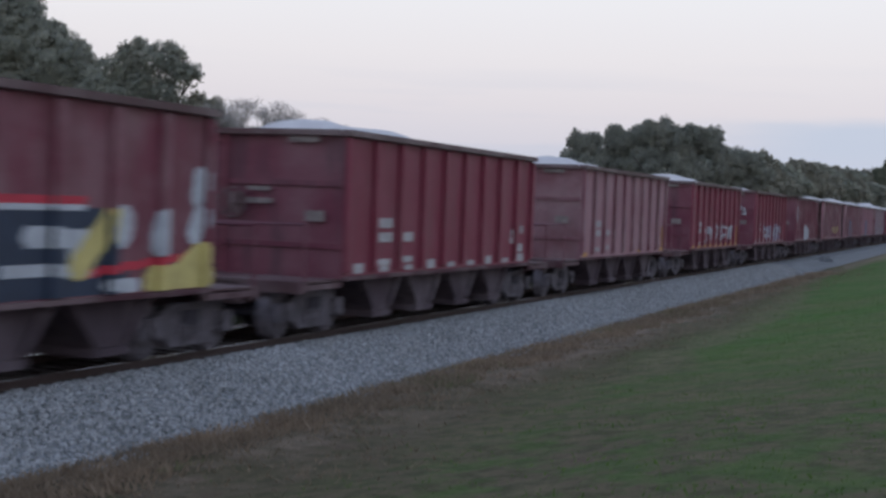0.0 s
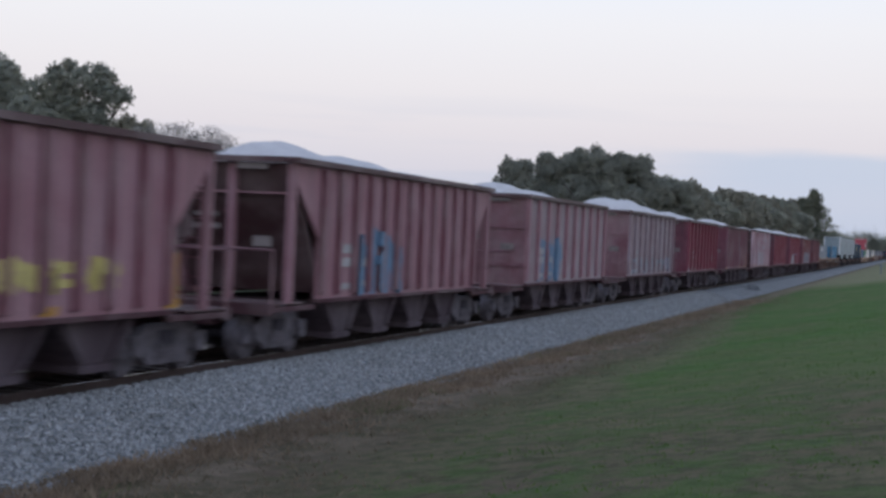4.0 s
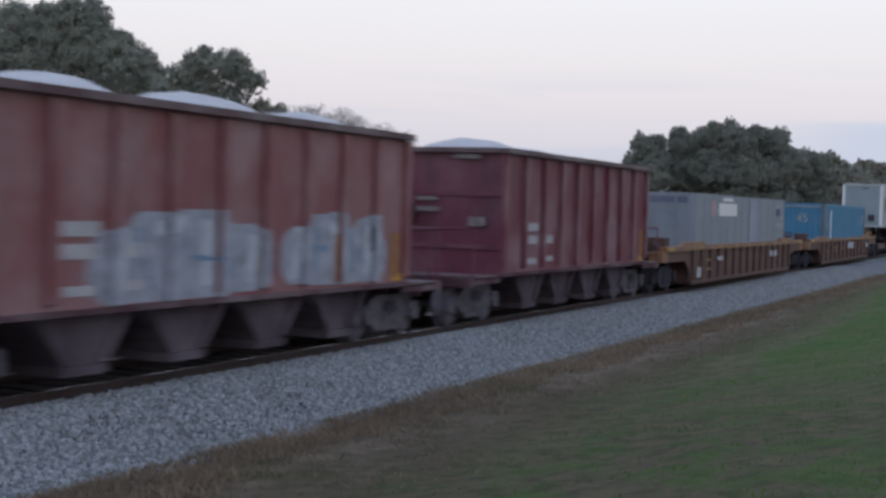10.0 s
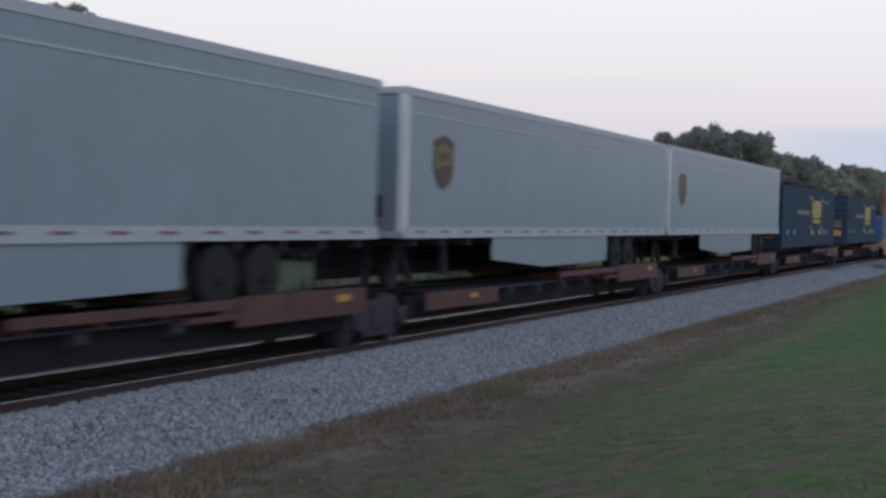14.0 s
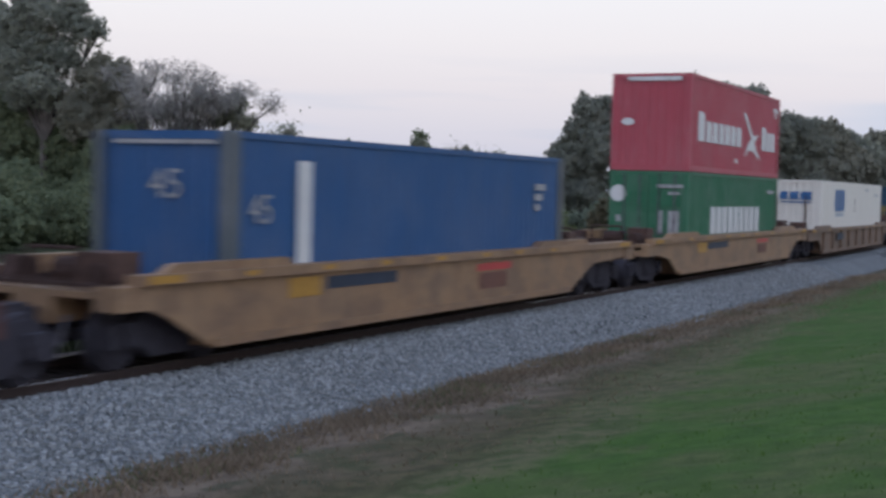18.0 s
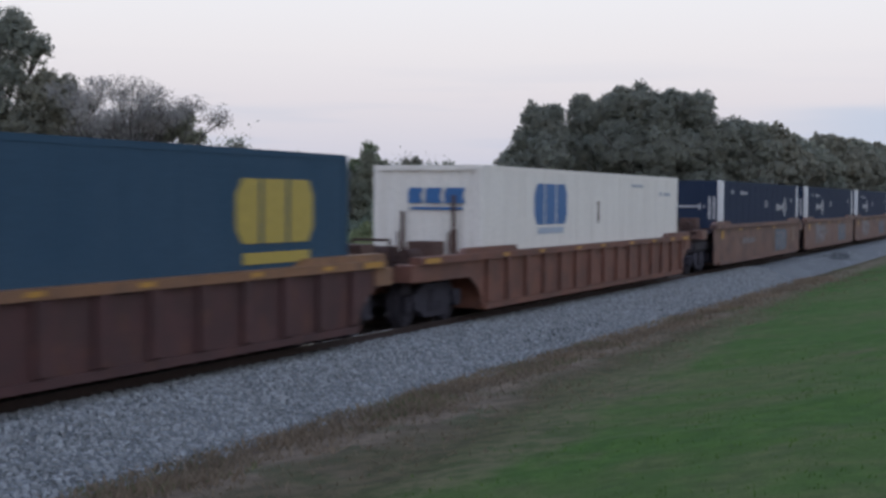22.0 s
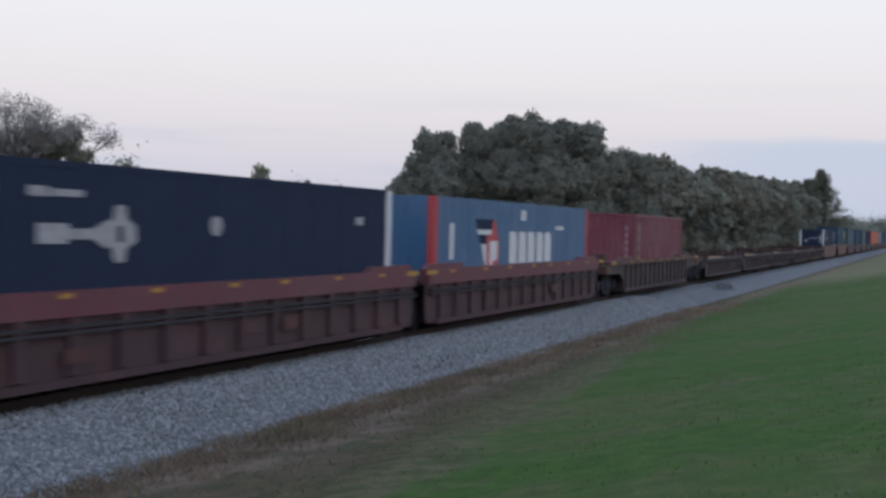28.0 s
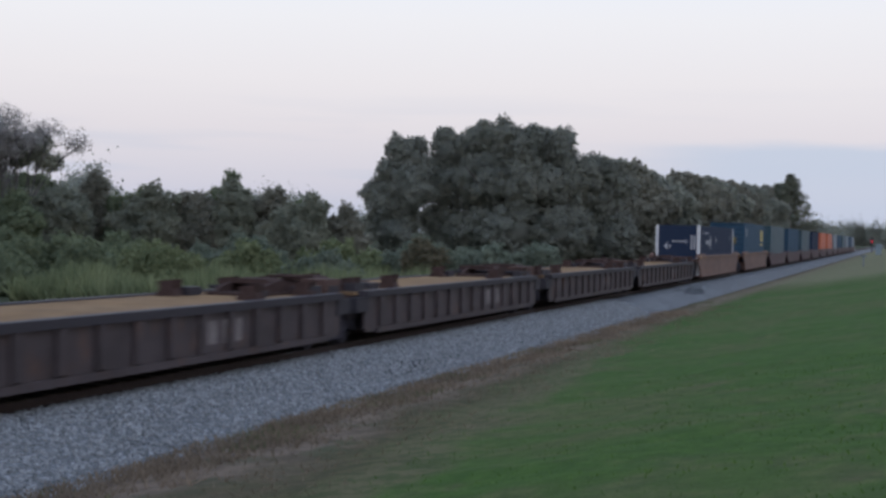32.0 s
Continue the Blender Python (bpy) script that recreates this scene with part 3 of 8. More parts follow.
def make_hopper(i, mat, rib_mat, style, pile, marks, graffiti, label, seed):
    car = thing("hopper_car", label, "hopper car", "loaded open-top hopper cars of the freight train")
    rng = random.Random(seed)
    # the ends take a darker paint than the sides
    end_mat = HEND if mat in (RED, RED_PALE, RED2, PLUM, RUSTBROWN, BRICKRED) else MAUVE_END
    if style == "closed":
        for s in (-1, 1):
            part("side_sheet", lambda: box(mb(), -0.03, 0.03, -HL, HL, 1.2, 3.8), mat, car, key="hopper_side", at=(s * 1.47, 0, 0))
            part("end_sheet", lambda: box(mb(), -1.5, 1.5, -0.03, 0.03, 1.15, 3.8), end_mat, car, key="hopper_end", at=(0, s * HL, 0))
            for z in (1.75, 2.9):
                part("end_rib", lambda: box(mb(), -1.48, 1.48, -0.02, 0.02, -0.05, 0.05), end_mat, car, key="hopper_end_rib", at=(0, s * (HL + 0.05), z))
        part("floor_sheet", lambda: box(mb(), -1.44, 1.44, -HL, HL, 3.1, 3.14), mat, car, key="hopper_floor")
        top = HL + 0.08
        ends = HL
    else:
        def slope(s):
            m = mb()
            hexa(m, [(-1.44, s * 4.6, 1.3), (1.44, s * 4.6, 1.3), (1.44, s * 4.66, 1.3), (-1.44, s * 4.66, 1.3),
                     (-1.44, s * 6.18, 3.78), (1.44, s * 6.18, 3.78), (1.44, s * 6.24, 3.78), (-1.44, s * 6.24, 3.78)])
            return m
        for s in (-1, 1):
            part("side_sheet", lambda: prism(mb(), [(-6.25, 3.8), (6.25, 3.8), (6.2, 3.6), (4.95, 2.35), (4.95, 1.2), (-4.95, 1.2), (-4.95, 2.35), (-6.2, 3.6)], -0.03, 0.03),
                 mat, car, key="open_hopper_side", at=(s * 1.47, 0, 0))
            part("slope_sheet", lambda: slope(s), RIMDARK, car, key=("slope", s))
        part("floor_sheet", lambda: box(mb(), -1.44, 1.44, -6.0, 6.0, 3.2, 3.24), mat, car, key="open_hopper_floor")

        def corner():
            m = mb()
            box(m, -0.07, 0.07, -0.07, 0.07, 1.15, 3.8)
            return m
        for sx in (-1, 1):
            for sy in (-1, 1):
                part("corner_post", corner, mat, car, key="hopper_corner_post", at=(sx * 1.45, sy * 6.15, 0))
        for sy in (-1, 1):
            part("end_post", corner, mat, car, key="hopper_corner_post", at=(0.2, sy * 6.15, 0))
        top = 6.3
        ends = 6.2

    def rib():
        m = mb()
        prism_y(m, [(1.49, 1.25), (1.6, 1.3), (1.6, 3.74), (1.49, 3.78)], -0.075, 0.075)
        return m

    def rib_left():
        m = mb()
        prism_y(m, [(-1.49, 3.78), (-1.6, 3.74), (-1.6, 1.3), (-1.49, 1.25)], -0.075, 0.075)
        return m

    lim = HL if style == "closed" else 5.0
    ys = RIBS if style == "closed" else [-4.85 + k * 9.7 / 12 for k in range(13)]
    for y in ys:
        part("side_post", rib, rib_mat, car, key="hopper_rib", at=(0, y, 0))
        part("side_post", rib_left, rib_mat, car, key="hopper_rib_left", at=(0, y, 0))

    def rim():
        m = mb()
        for s in (-1, 1):
            box(m, min(s * 1.42, s * 1.63), max(s * 1.42, s * 1.63), -top, top, 3.79, 3.9)
            box(m, -1.42, 1.42, s * top - 0.1, s * top + 0.1, 3.79, 3.9)
        return m
    part("top_rim", rim, RIMDARK, car, key=("rim", top))

    def sill():
        m = mb()
        for s in (-1, 1):
            box(m, min(s * 1.4, s * 1.6), max(s * 1.4, s * 1.6), -lim - 0.02, lim + 0.02, 1.13, 1.2)
        box(m, -0.33, 0.33, -7.05, 7.05, 0.72, 1.1)
        for s in (-1, 1):
            box(m, -1.5, 1.5, s * 6.95 - 0.1, s * 6.95 + 0.1, 0.95, 1.16)
            for x in (-1.45, -0.7, 0.7, 1.45):
                box(m, x - 0.05, x + 0.05, min(s * lim, s * 6.95), max(s * lim, s * 6.95), 1.0, 1.1)
        return m
    part("underframe", sill, UNDER, car, key=("underframe", style))

    def platform():
        return box(mb(), -1.5, 1.5, -0.62, 0.66, 1.12, 1.15)
    for s in (-1, 1):
        part("end_platform", platform, RIMDARK, car, key="hopper_platform", at=(0, s * 6.2, 0.012))

    def rails():
        m = mb()
        for x in (-1.48, -0.5, 0.5, 1.48):
            tube(m, (x, 0, 1.15), (x, 0, 2.15), 0.025, 0.025)
        tube(m, (-1.48, 0, 2.15), (1.48, 0, 2.15), 0.025, 0.025)
        return m
    for s in (-1, 1):
        part("handrail", rails, end_mat, car, key="hopper_handrail", at=(0, s * 6.9, 0))

    def ladder():
        m = mb()
        for x in (-0.22, 0.22):
            box(m, x - 0.02, x + 0.02, -0.02, 0.02, 1.2, 3.8)
        for k in range(8):
            tube(m, (-0.22, 0, 1.35 + 0.33 * k), (0.22, 0, 1.35 + 0.33 * k), 0.014, 0.014, 5)
        return m
    for s in (-1, 1):
        part("ladder", ladder, rib_mat, car, key="hopper_ladder", at=(s * 1.2, s * (ends + 0.13), 0))

    def brake():
        m = mb()
        for k in range(14):
            a, b = 2 * math.pi * k / 14, 2 * math.pi * (k + 1) / 14
            tube(m, (0.28 * math.cos(a), 0, 2.5 + 0.28 * math.sin(a)), (0.28 * math.cos(b), 0, 2.5 + 0.28 * math.sin(b)), 0.02, 0.02, 5)
        for k in range(3):
            a = 2 * math.pi * k / 3
            tube(m, (0, 0, 2.5), (0.28 * math.cos(a), 0, 2.5 + 0.28 * math.sin(a)), 0.015, 0.015, 5)
        box(m, -0.12, 0.12, 0.02, 0.2, 2.3, 2.7)
        return m
    part("brake_wheel", brake, RIMDARK, car, key="brake_wheel", at=(-0.7, -ends - 0.3, 0))

    def chute():
        m = mb()
        prism(m, [(-1.04, 1.12), (1.04, 1.12), (0.5, 0.62), (0.36, 0.42), (-0.36, 0.42), (-0.5, 0.62)], -1.3, 1.3)
        box(m, -1.36, 1.36, -0.42, 0.42, 0.34, 0.46)
        prism(m, [(-0.96, 1.12), (-0.72, 1.12), (-0.3, 0.5), (-0.42, 0.5)], 1.3, 1.37)
        prism(m, [(0.72, 1.12), (0.96, 1.12), (0.42, 0.5), (0.3, 0.5)], 1.3, 1.37)
        return m
    for k in range(4):
        part("discharge_chute", chute, CHUTE, car, key="chute", at=(0, -3.3 + 2.2 * k, 0))
    for s in (-1, 1):
        make_truck(car, s * 5.7, "t")
        make_coupler(car, s * 7.0, s)

    # stencilled panels and reflectors on the near side and on the leading end
    for y, z, w, h in marks:
        n = max(1, int(h / 0.2))
        hh = h / n
        for k in range(n):
            part("stencil_block", lambda: slab(mb(), 1.5, -w / 2, w / 2 - 0.05 * (k % 2), 0, hh * 0.78, 0.012), MARK, car, key=("mark", w, round(hh, 3), k % 2), at=(0, y, z + k * hh))
    ye = -ends - 0.115
    for x0, x1, z0, z1 in ((0.35, 1.0, 3.66, 3.76), (-0.5, 0.05, 2.5, 2.6), (-0.5, 0.0, 2.74, 2.82), (0.75, 1.15, 2.2, 2.4)):
        part("end_stencil", lambda: box(mb(), x0, x1, -0.008, 0, z0, z1), MARKDIM, car, key=("endmark", x0, z0), at=(0, ye, 0))
    if i in (2, 3, 6, 11, 12, 15, 16):
        at = [(RIBS[k] + RIBS[k + 1]) / 2 for k in range(9)] if i in (3, 12) else ([-4.9, 1.8, 5.05] if i < 15 else [5.1])
        for y in at:
            part("reflector", lambda: slab(mb(), 1.5, -0.22, 0.22, 0, 0.13, 0.014), YELLOW, car, "yellow reflector", key="hreflector", at=(0, y, 1.23))
        for y in ([-5.1, 5.1] if i in (2, 11) else [0.6, 2.9, 5.0] if i == 15 else [5.1]):
            part("reflector", lambda: slab(mb(), 1.5, -0.12, 0.12, 0, 0.8, 0.014), ORANGE_REFLECT, car, "upright soiled orange reflector", key="hreflector2", at=(0, y, 1.3))
    if i in (3, 4, 13):
        st = []
        for k in range(6 if i == 4 else 4):
            st += letter_strokes(rng, -1.1 + 0.36 * k, 2.55 + 0.25 * rng.random(), 0.42, 0.5, 0.024)
        for v, f in spray(st, -1.4, 1.4, 2.0, 3.6, 0.0, 0.03, lambda y: 0.0):
            part("graffiti", ([(y, -ends - 0.12, z) for _, y, z in v], f), GRAF["pale"], car, "white scrawl on the end")
    if graffiti:
        add_graffiti(car, graffiti, seed)
    if pile:
        v, f = [], []
        ny, nx = 56, 14
        mounds = pile if isinstance(pile, list) else [(-4.1 + rng.uniform(-0.3, 0.3), pile * rng.uniform(0.85, 1.05), 1.6), (-0.6 + rng.uniform(-0.7, 0.7), pile * rng.uniform(0.65, 0.95), 1.8),
                  (2.9 + rng.uniform(-0.5, 0.5), pile * rng.uniform(0.35, 0.6), 1.5)]
        for a in range(ny + 1):
            y = -5.3 + 10.6 * a / ny
            hgt = sum(h * math.exp(-((y - c) / w) ** 2) for c, h, w in mounds)
            hgt *= min(1, (5.3 - abs(y)) / 0.7)
            for b in range(nx + 1):
                x = -1.41 + 2.82 * b / nx
                q = max(0.0, 1 - (x / 1.41) ** 2)
                z = 3.62 + (hgt + 0.16) * q ** 0.8 + 0.05 * noise.noise((x * 2.1, y * 2.1, seed))
                v.append((x, y, z - 3.14))
        for a in range(ny):
            for b in range(nx):
                n = a * (nx + 1) + b
                f.append((n, n + 1, n + nx + 2, n + nx + 1))
        w = nx + 1
        ring = [b for b in range(w)] + [a * w + nx for a in range(1, ny + 1)] + [ny * w + b for b in range(nx - 1, -1, -1)] + [a * w for a in range(ny - 1, 0, -1)]
        n = len(v)
        v.extend((v[q][0], v[q][1], 0.0) for q in ring)
        for a in range(len(ring)):
            b = (a + 1) % len(ring)
            f.append((ring[b], ring[a], n + a, n + b))
        ld = part("gravel_load", (v, f), GRAVEL)
        tagged(ld, "pale grey crushed-stone load heaped in a hopper car", "gravel", "stone loads of the hopper cars")
        ld.data.polygons.foreach_set("use_smooth", [True] * (ny * nx) + [False] * len(ring))
        lz = 3.145 if style == "closed" else 3.245
        moving(ld, HOPPER0 + HOPPER_PITCH * i + HL, 0, lz)
    moving(car, HOPPER0 + HOPPER_PITCH * i + HL)
    return car


HOPPER0, HOPPER_PITCH = 6.893, 15.527


def std_marks(rng, foot=True, few=False):
    """Reporting-mark blocks beside the second and third posts, foot blocks between the posts."""
    out = [(-3.62, 2.1, 0.74, 0.24), (-3.62, 1.82, 0.74, 0.24), (-2.5, 1.82, 0.6, 0.24), (-3.62, 1.36, 0.62, 0.16), (-2.5, 1.4, 0.6, 0.16)]
    if foot:
        for k in range(9):
            c = (RIBS[k] + RIBS[k + 1]) / 2
            if rng.random() < (0.5 if few else 0.95):
                out.append((c, 1.24, 0.42, 0.14 if k % 3 else 0.24))
        out += [(4.7, 1.24, 0.4, 0.5), (4.05, 1.7, 0.22, 0.4), (4.75, 1.95, 0.2, 0.25)]
    return out


def build_hoppers():
    rng = random.Random(5)
    red = "oxide-red open-top hopper car with white stencil blocks"
    specs = [
        (RED2, RED2, "closed", 0.45, [],
         [("navy", [(-5.0, 1.8, 2.6, 1.8, 0.6), (2.6, 1.5, 3.2, 1.3, 0.26)]), ("red", [(-5.2, 2.46, 2.4, 2.48, 0.05), (2.3, 1.5, 5.2, 1.72, 0.06)]),
          ("pale", [(-5.0, 2.38, 2.4, 2.4, 0.04), (1.3, 2.0, 2.4, 1.98, 0.13), (2.2, 1.9, 2.2, 1.6, 0.12), (0.7, 1.58, 2.5, 1.55, 0.08), (-0.9, 2.3, -0.9, 1.4, 0.16), (-3.2, 2.2, -1.6, 1.5, 0.16), (-4.6, 2.2, -4.6, 1.4, 0.18), (2.9, 1.34, 3.6, 1.32, 0.09)]),
          ("yellow", [(2.3, 1.62, 2.95, 2.2, 0.2), (4.0, 1.36, 5.2, 1.4, 0.22), (4.8, 1.5, 5.2, 1.7, 0.2)]),
          ("pale", [(3.2, 2.05, 3.25, 2.2, 0.24), (4.1, 1.9, 4.2, 2.2, 0.2), (5.05, 2.05, 5.15, 2.25, 0.2), (5.1, 2.6, 5.15, 2.85, 0.18)])],
         "dull red open-top hopper car under dark blue and yellow graffiti"),
        (RED, RED, "closed", 0.4, std_marks(rng), [], red),
        (MAUVE, PLUM, "closed", 0.45, std_marks(rng, False), [], "faded mauve open-top hopper car with darker side posts"),
        (RED, RED, "closed", 0.4, std_marks(rng, False), [("pale", -2.2, 4.2, 1.5, 2.2, 4, 0.05)],
         "oxide-red open-top hopper car with yellow reflectors and white scrawl"),
        (RED, RED, "closed", 0.35, std_marks(rng), [("lilac", -2.6, 3.6, 1.4, 2.2, 6, 0.13), ("pale", -2.6, 3.4, 1.5, 2.05, 6, 0.05)],
         "oxide-red open-top hopper car with lilac and white graffiti"),
        (RED2, RED2, "closed", 0.25, std_marks(rng), [("pale", [(-1.15, 1.5, -1.05, 1.85, 0.36), (-0.5, 1.35, -0.5, 1.9, 0.3), (0.2, 1.5, 0.15, 1.9, 0.36), (0.2, 1.3, -1.1, 1.3, 0.12)]), ("pale", [(-4.42, 2.5, -4.4, 3.15, 0.16)])], "dull red open-top hopper car with a white painted-over patch"),
        (MAUVE, PLUM, "open", 0.3, std_marks(rng, False), [("yellow", -1.0, 3.6, 1.6, 2.0, 5, 0.08)], "plum hopper car with open triangular end frames"),
        (MAUVE, PLUM, "open", 0.45, std_marks(rng, False), [("blue", -3.0, -0.6, 1.3, 2.5, 3, 0.16)], "faded plum hopper car with open triangular end frames"),
        (GREYPINK, MAUVE, "closed", 0.55, std_marks(rng, False), [("blue", -4.0, -1.0, 1.3, 2.6, 3, 0.15)], "bleached pinkish hopper car with bluish graffiti"),
        (GREYPINK, GREYPINK, "closed", [(-3.4, 0.66, 1.6), (0.6, 0.72, 1.5), (4.4, 0.55, 1.0)], std_marks(rng, False), [("grey", -4.6, 4.4, 1.3, 2.0, 7, 0.075), ("lilac", 3.0, 5.0, 1.35, 1.9, 2, 0.1)],
         "bleached grey-pink hopper car with pale graffiti along its foot"),
        (RED, RED, "closed", 0.55, std_marks(rng), [], red),
        (PLUM, PLUM, "closed", 0.5, std_marks(rng, False), [("lilac", [(0.9, 1.6, 0.9, 3.3, 0.3), (1.35, 1.6, 1.35, 3.2, 0.25)])],
         "plum open-top hopper car with one bleached upright patch"),
        (BLEACH, BLEACH, "open", 0.25, std_marks(rng, False), [("pale", -3.4, 0.6, 1.45, 2.15, 3, 0.5), ("pale", 0.4, 4.4, 2.5, 3.4, 4, 0.05), ("pale", -4.4, -0.8, 2.4, 3.0, 3, 0.03)],
         "faded mauve open-ended hopper car with a pale graffiti block"),
        (RED_PALE, RED_PALE, "closed", [(-3.6, 0.46, 1.5), (1.5, 0.48, 1.4), (4.2, 0.3, 1.0)], std_marks(rng), [], red),
        (RED_PALE, RED_PALE, "closed", 0.6, std_marks(rng), [("pale", [(-3.1, 1.62, -2.2, 1.8, 0.36), (-2.3, 1.5, -1.7, 1.45, 0.33), (-1.75, 1.5, -1.7, 1.8, 0.34)]), ("lilac", [(-0.9, 2.12, 0.6, 2.16, 0.05), (0.9, 2.1, 2.2, 2.16, 0.05), (0.9, 2.1, 1.0, 1.4, 0.06), (2.5, 2.1, 3.7, 2.1, 0.05), (2.6, 2.0, 3.4, 1.5, 0.06)])],
         "oxide-red open-top hopper car with a solid white graffiti patch"),
        (BRICKRED, BRICKRED, "closed", [(-2.8, 0.45, 1.3), (0.6, 0.48, 1.3), (3.8, 0.4, 1.2)], std_marks(rng, False),
         [("grey", [(-3.0, 1.7, 0.3, 1.75, 0.5), (-2.4, 2.1, -0.6, 2.15, 0.32), (1.5, 1.75, 4.2, 1.7, 0.46), (2.0, 2.15, 2.9, 2.2, 0.26), (3.6, 2.1, 4.2, 2.2, 0.24)]),
          ("pale", [(-2.9, 1.45, -2.8, 2.1, 0.12), (-2.0, 2.2, -1.5, 2.3, 0.09), (-0.9, 1.5, -0.9, 2.2, 0.13), (0.2, 1.5, 0.3, 2.0, 0.11), (1.5, 1.5, 1.6, 2.1, 0.12), (2.7, 2.2, 3.1, 1.6, 0.1), (3.9, 1.5, 4.0, 2.1, 0.13)]),
          ("blue", [(-2.5, 2.2, -2.2, 1.4, 0.03), (-1.7, 2.0, -1.6, 1.4, 0.04), (-1.3, 1.8, -0.6, 1.75, 0.03), (-0.4, 2.0, -0.3, 1.5, 0.04), (0.6, 1.5, 0.7, 2.0, 0.03), (1.9, 1.9, 2.5, 1.85, 0.03), (2.2, 2.2, 2.1, 1.5, 0.04), (3.3, 2.1, 3.3, 1.5, 0.04), (3.5, 1.8, 3.8, 1.6, 0.03)])],
         "brick-red open-top hopper car with large grey-white graffiti letters"),
        (RUSTBROWN, RUSTBROWN, "closed", 0.4, std_marks(rng, False), [], "weathered red-brown open-top hopper car, plain sides"),
    ]
    for i, (a, b, st, pile, marks, graf, label) in enumerate(specs):
        make_hopper(i, a, b, st, pile, marks, graf, label, 40 + i)


# ---------------------------------------------------------------- containers
CW = 1.22


def corrugated(L, z0, z1, x, s):
    """A corrugated side sheet along y at +-x."""
    v, f = [], []
    n = int(round(L / 0.28))
    p = L / n
    prof = [(0.0, 0.0), (0.10, 0.0), (0.14, -0.036), (0.24, -0.036)]
    ys = []
    for k in range(n):
        ys += [(-L / 2 + k * p + a * p / 0.28, d) for a, d in prof]
    ys.append((L / 2, 0.0))
    for y, d in ys:
        xx = s * (x + d)
        v += [(xx, y, z0), (xx, y, z1)]
    for k in range(len(ys) - 1):
        a = 2 * k
        q = (a, a + 2, a + 3, a + 1)
        f.append(q if s > 0 else q[::-1])
    return v, f


def corrugated_end(w, z0, z1, y, s, across=False):
    v, f = [], []
    if across:  # horizontal ribs
        n = int(round((z1 - z0) / 0.36))
        p = (z1 - z0) / n
        zs = []
        for k in range(n):
            zs += [(z0 + k * p + a * p, d) for a, d in ((0.0, 0.0), (0.5, 0.0), (0.58, -0.05), (0.92, -0.05))]
        zs.append((z1, 0.0))
        for z, d in zs:
            yy = s * (y + d)
            v += [(-w, yy, z), (w, yy, z)]
    else:
        n = int(round(2 * w / 0.28))
        p = 2 * w / n
        xs = []
        for k in range(n):
            xs += [(-w + k * p + a * p, d) for a, d in ((0.0, 0.0), (0.36, 0.0), (0.5, -0.045), (0.86, -0.045))]
        xs.append((w, 0.0))
        for x, d in xs:
            yy = s * (y + d)
            v += [(x, yy, z0), (x, yy, z1)]
    for k in range(len(v) // 2 - 1):
        a = 2 * k
        f.append((a, a + 2, a + 3, a + 1))
    return v, f


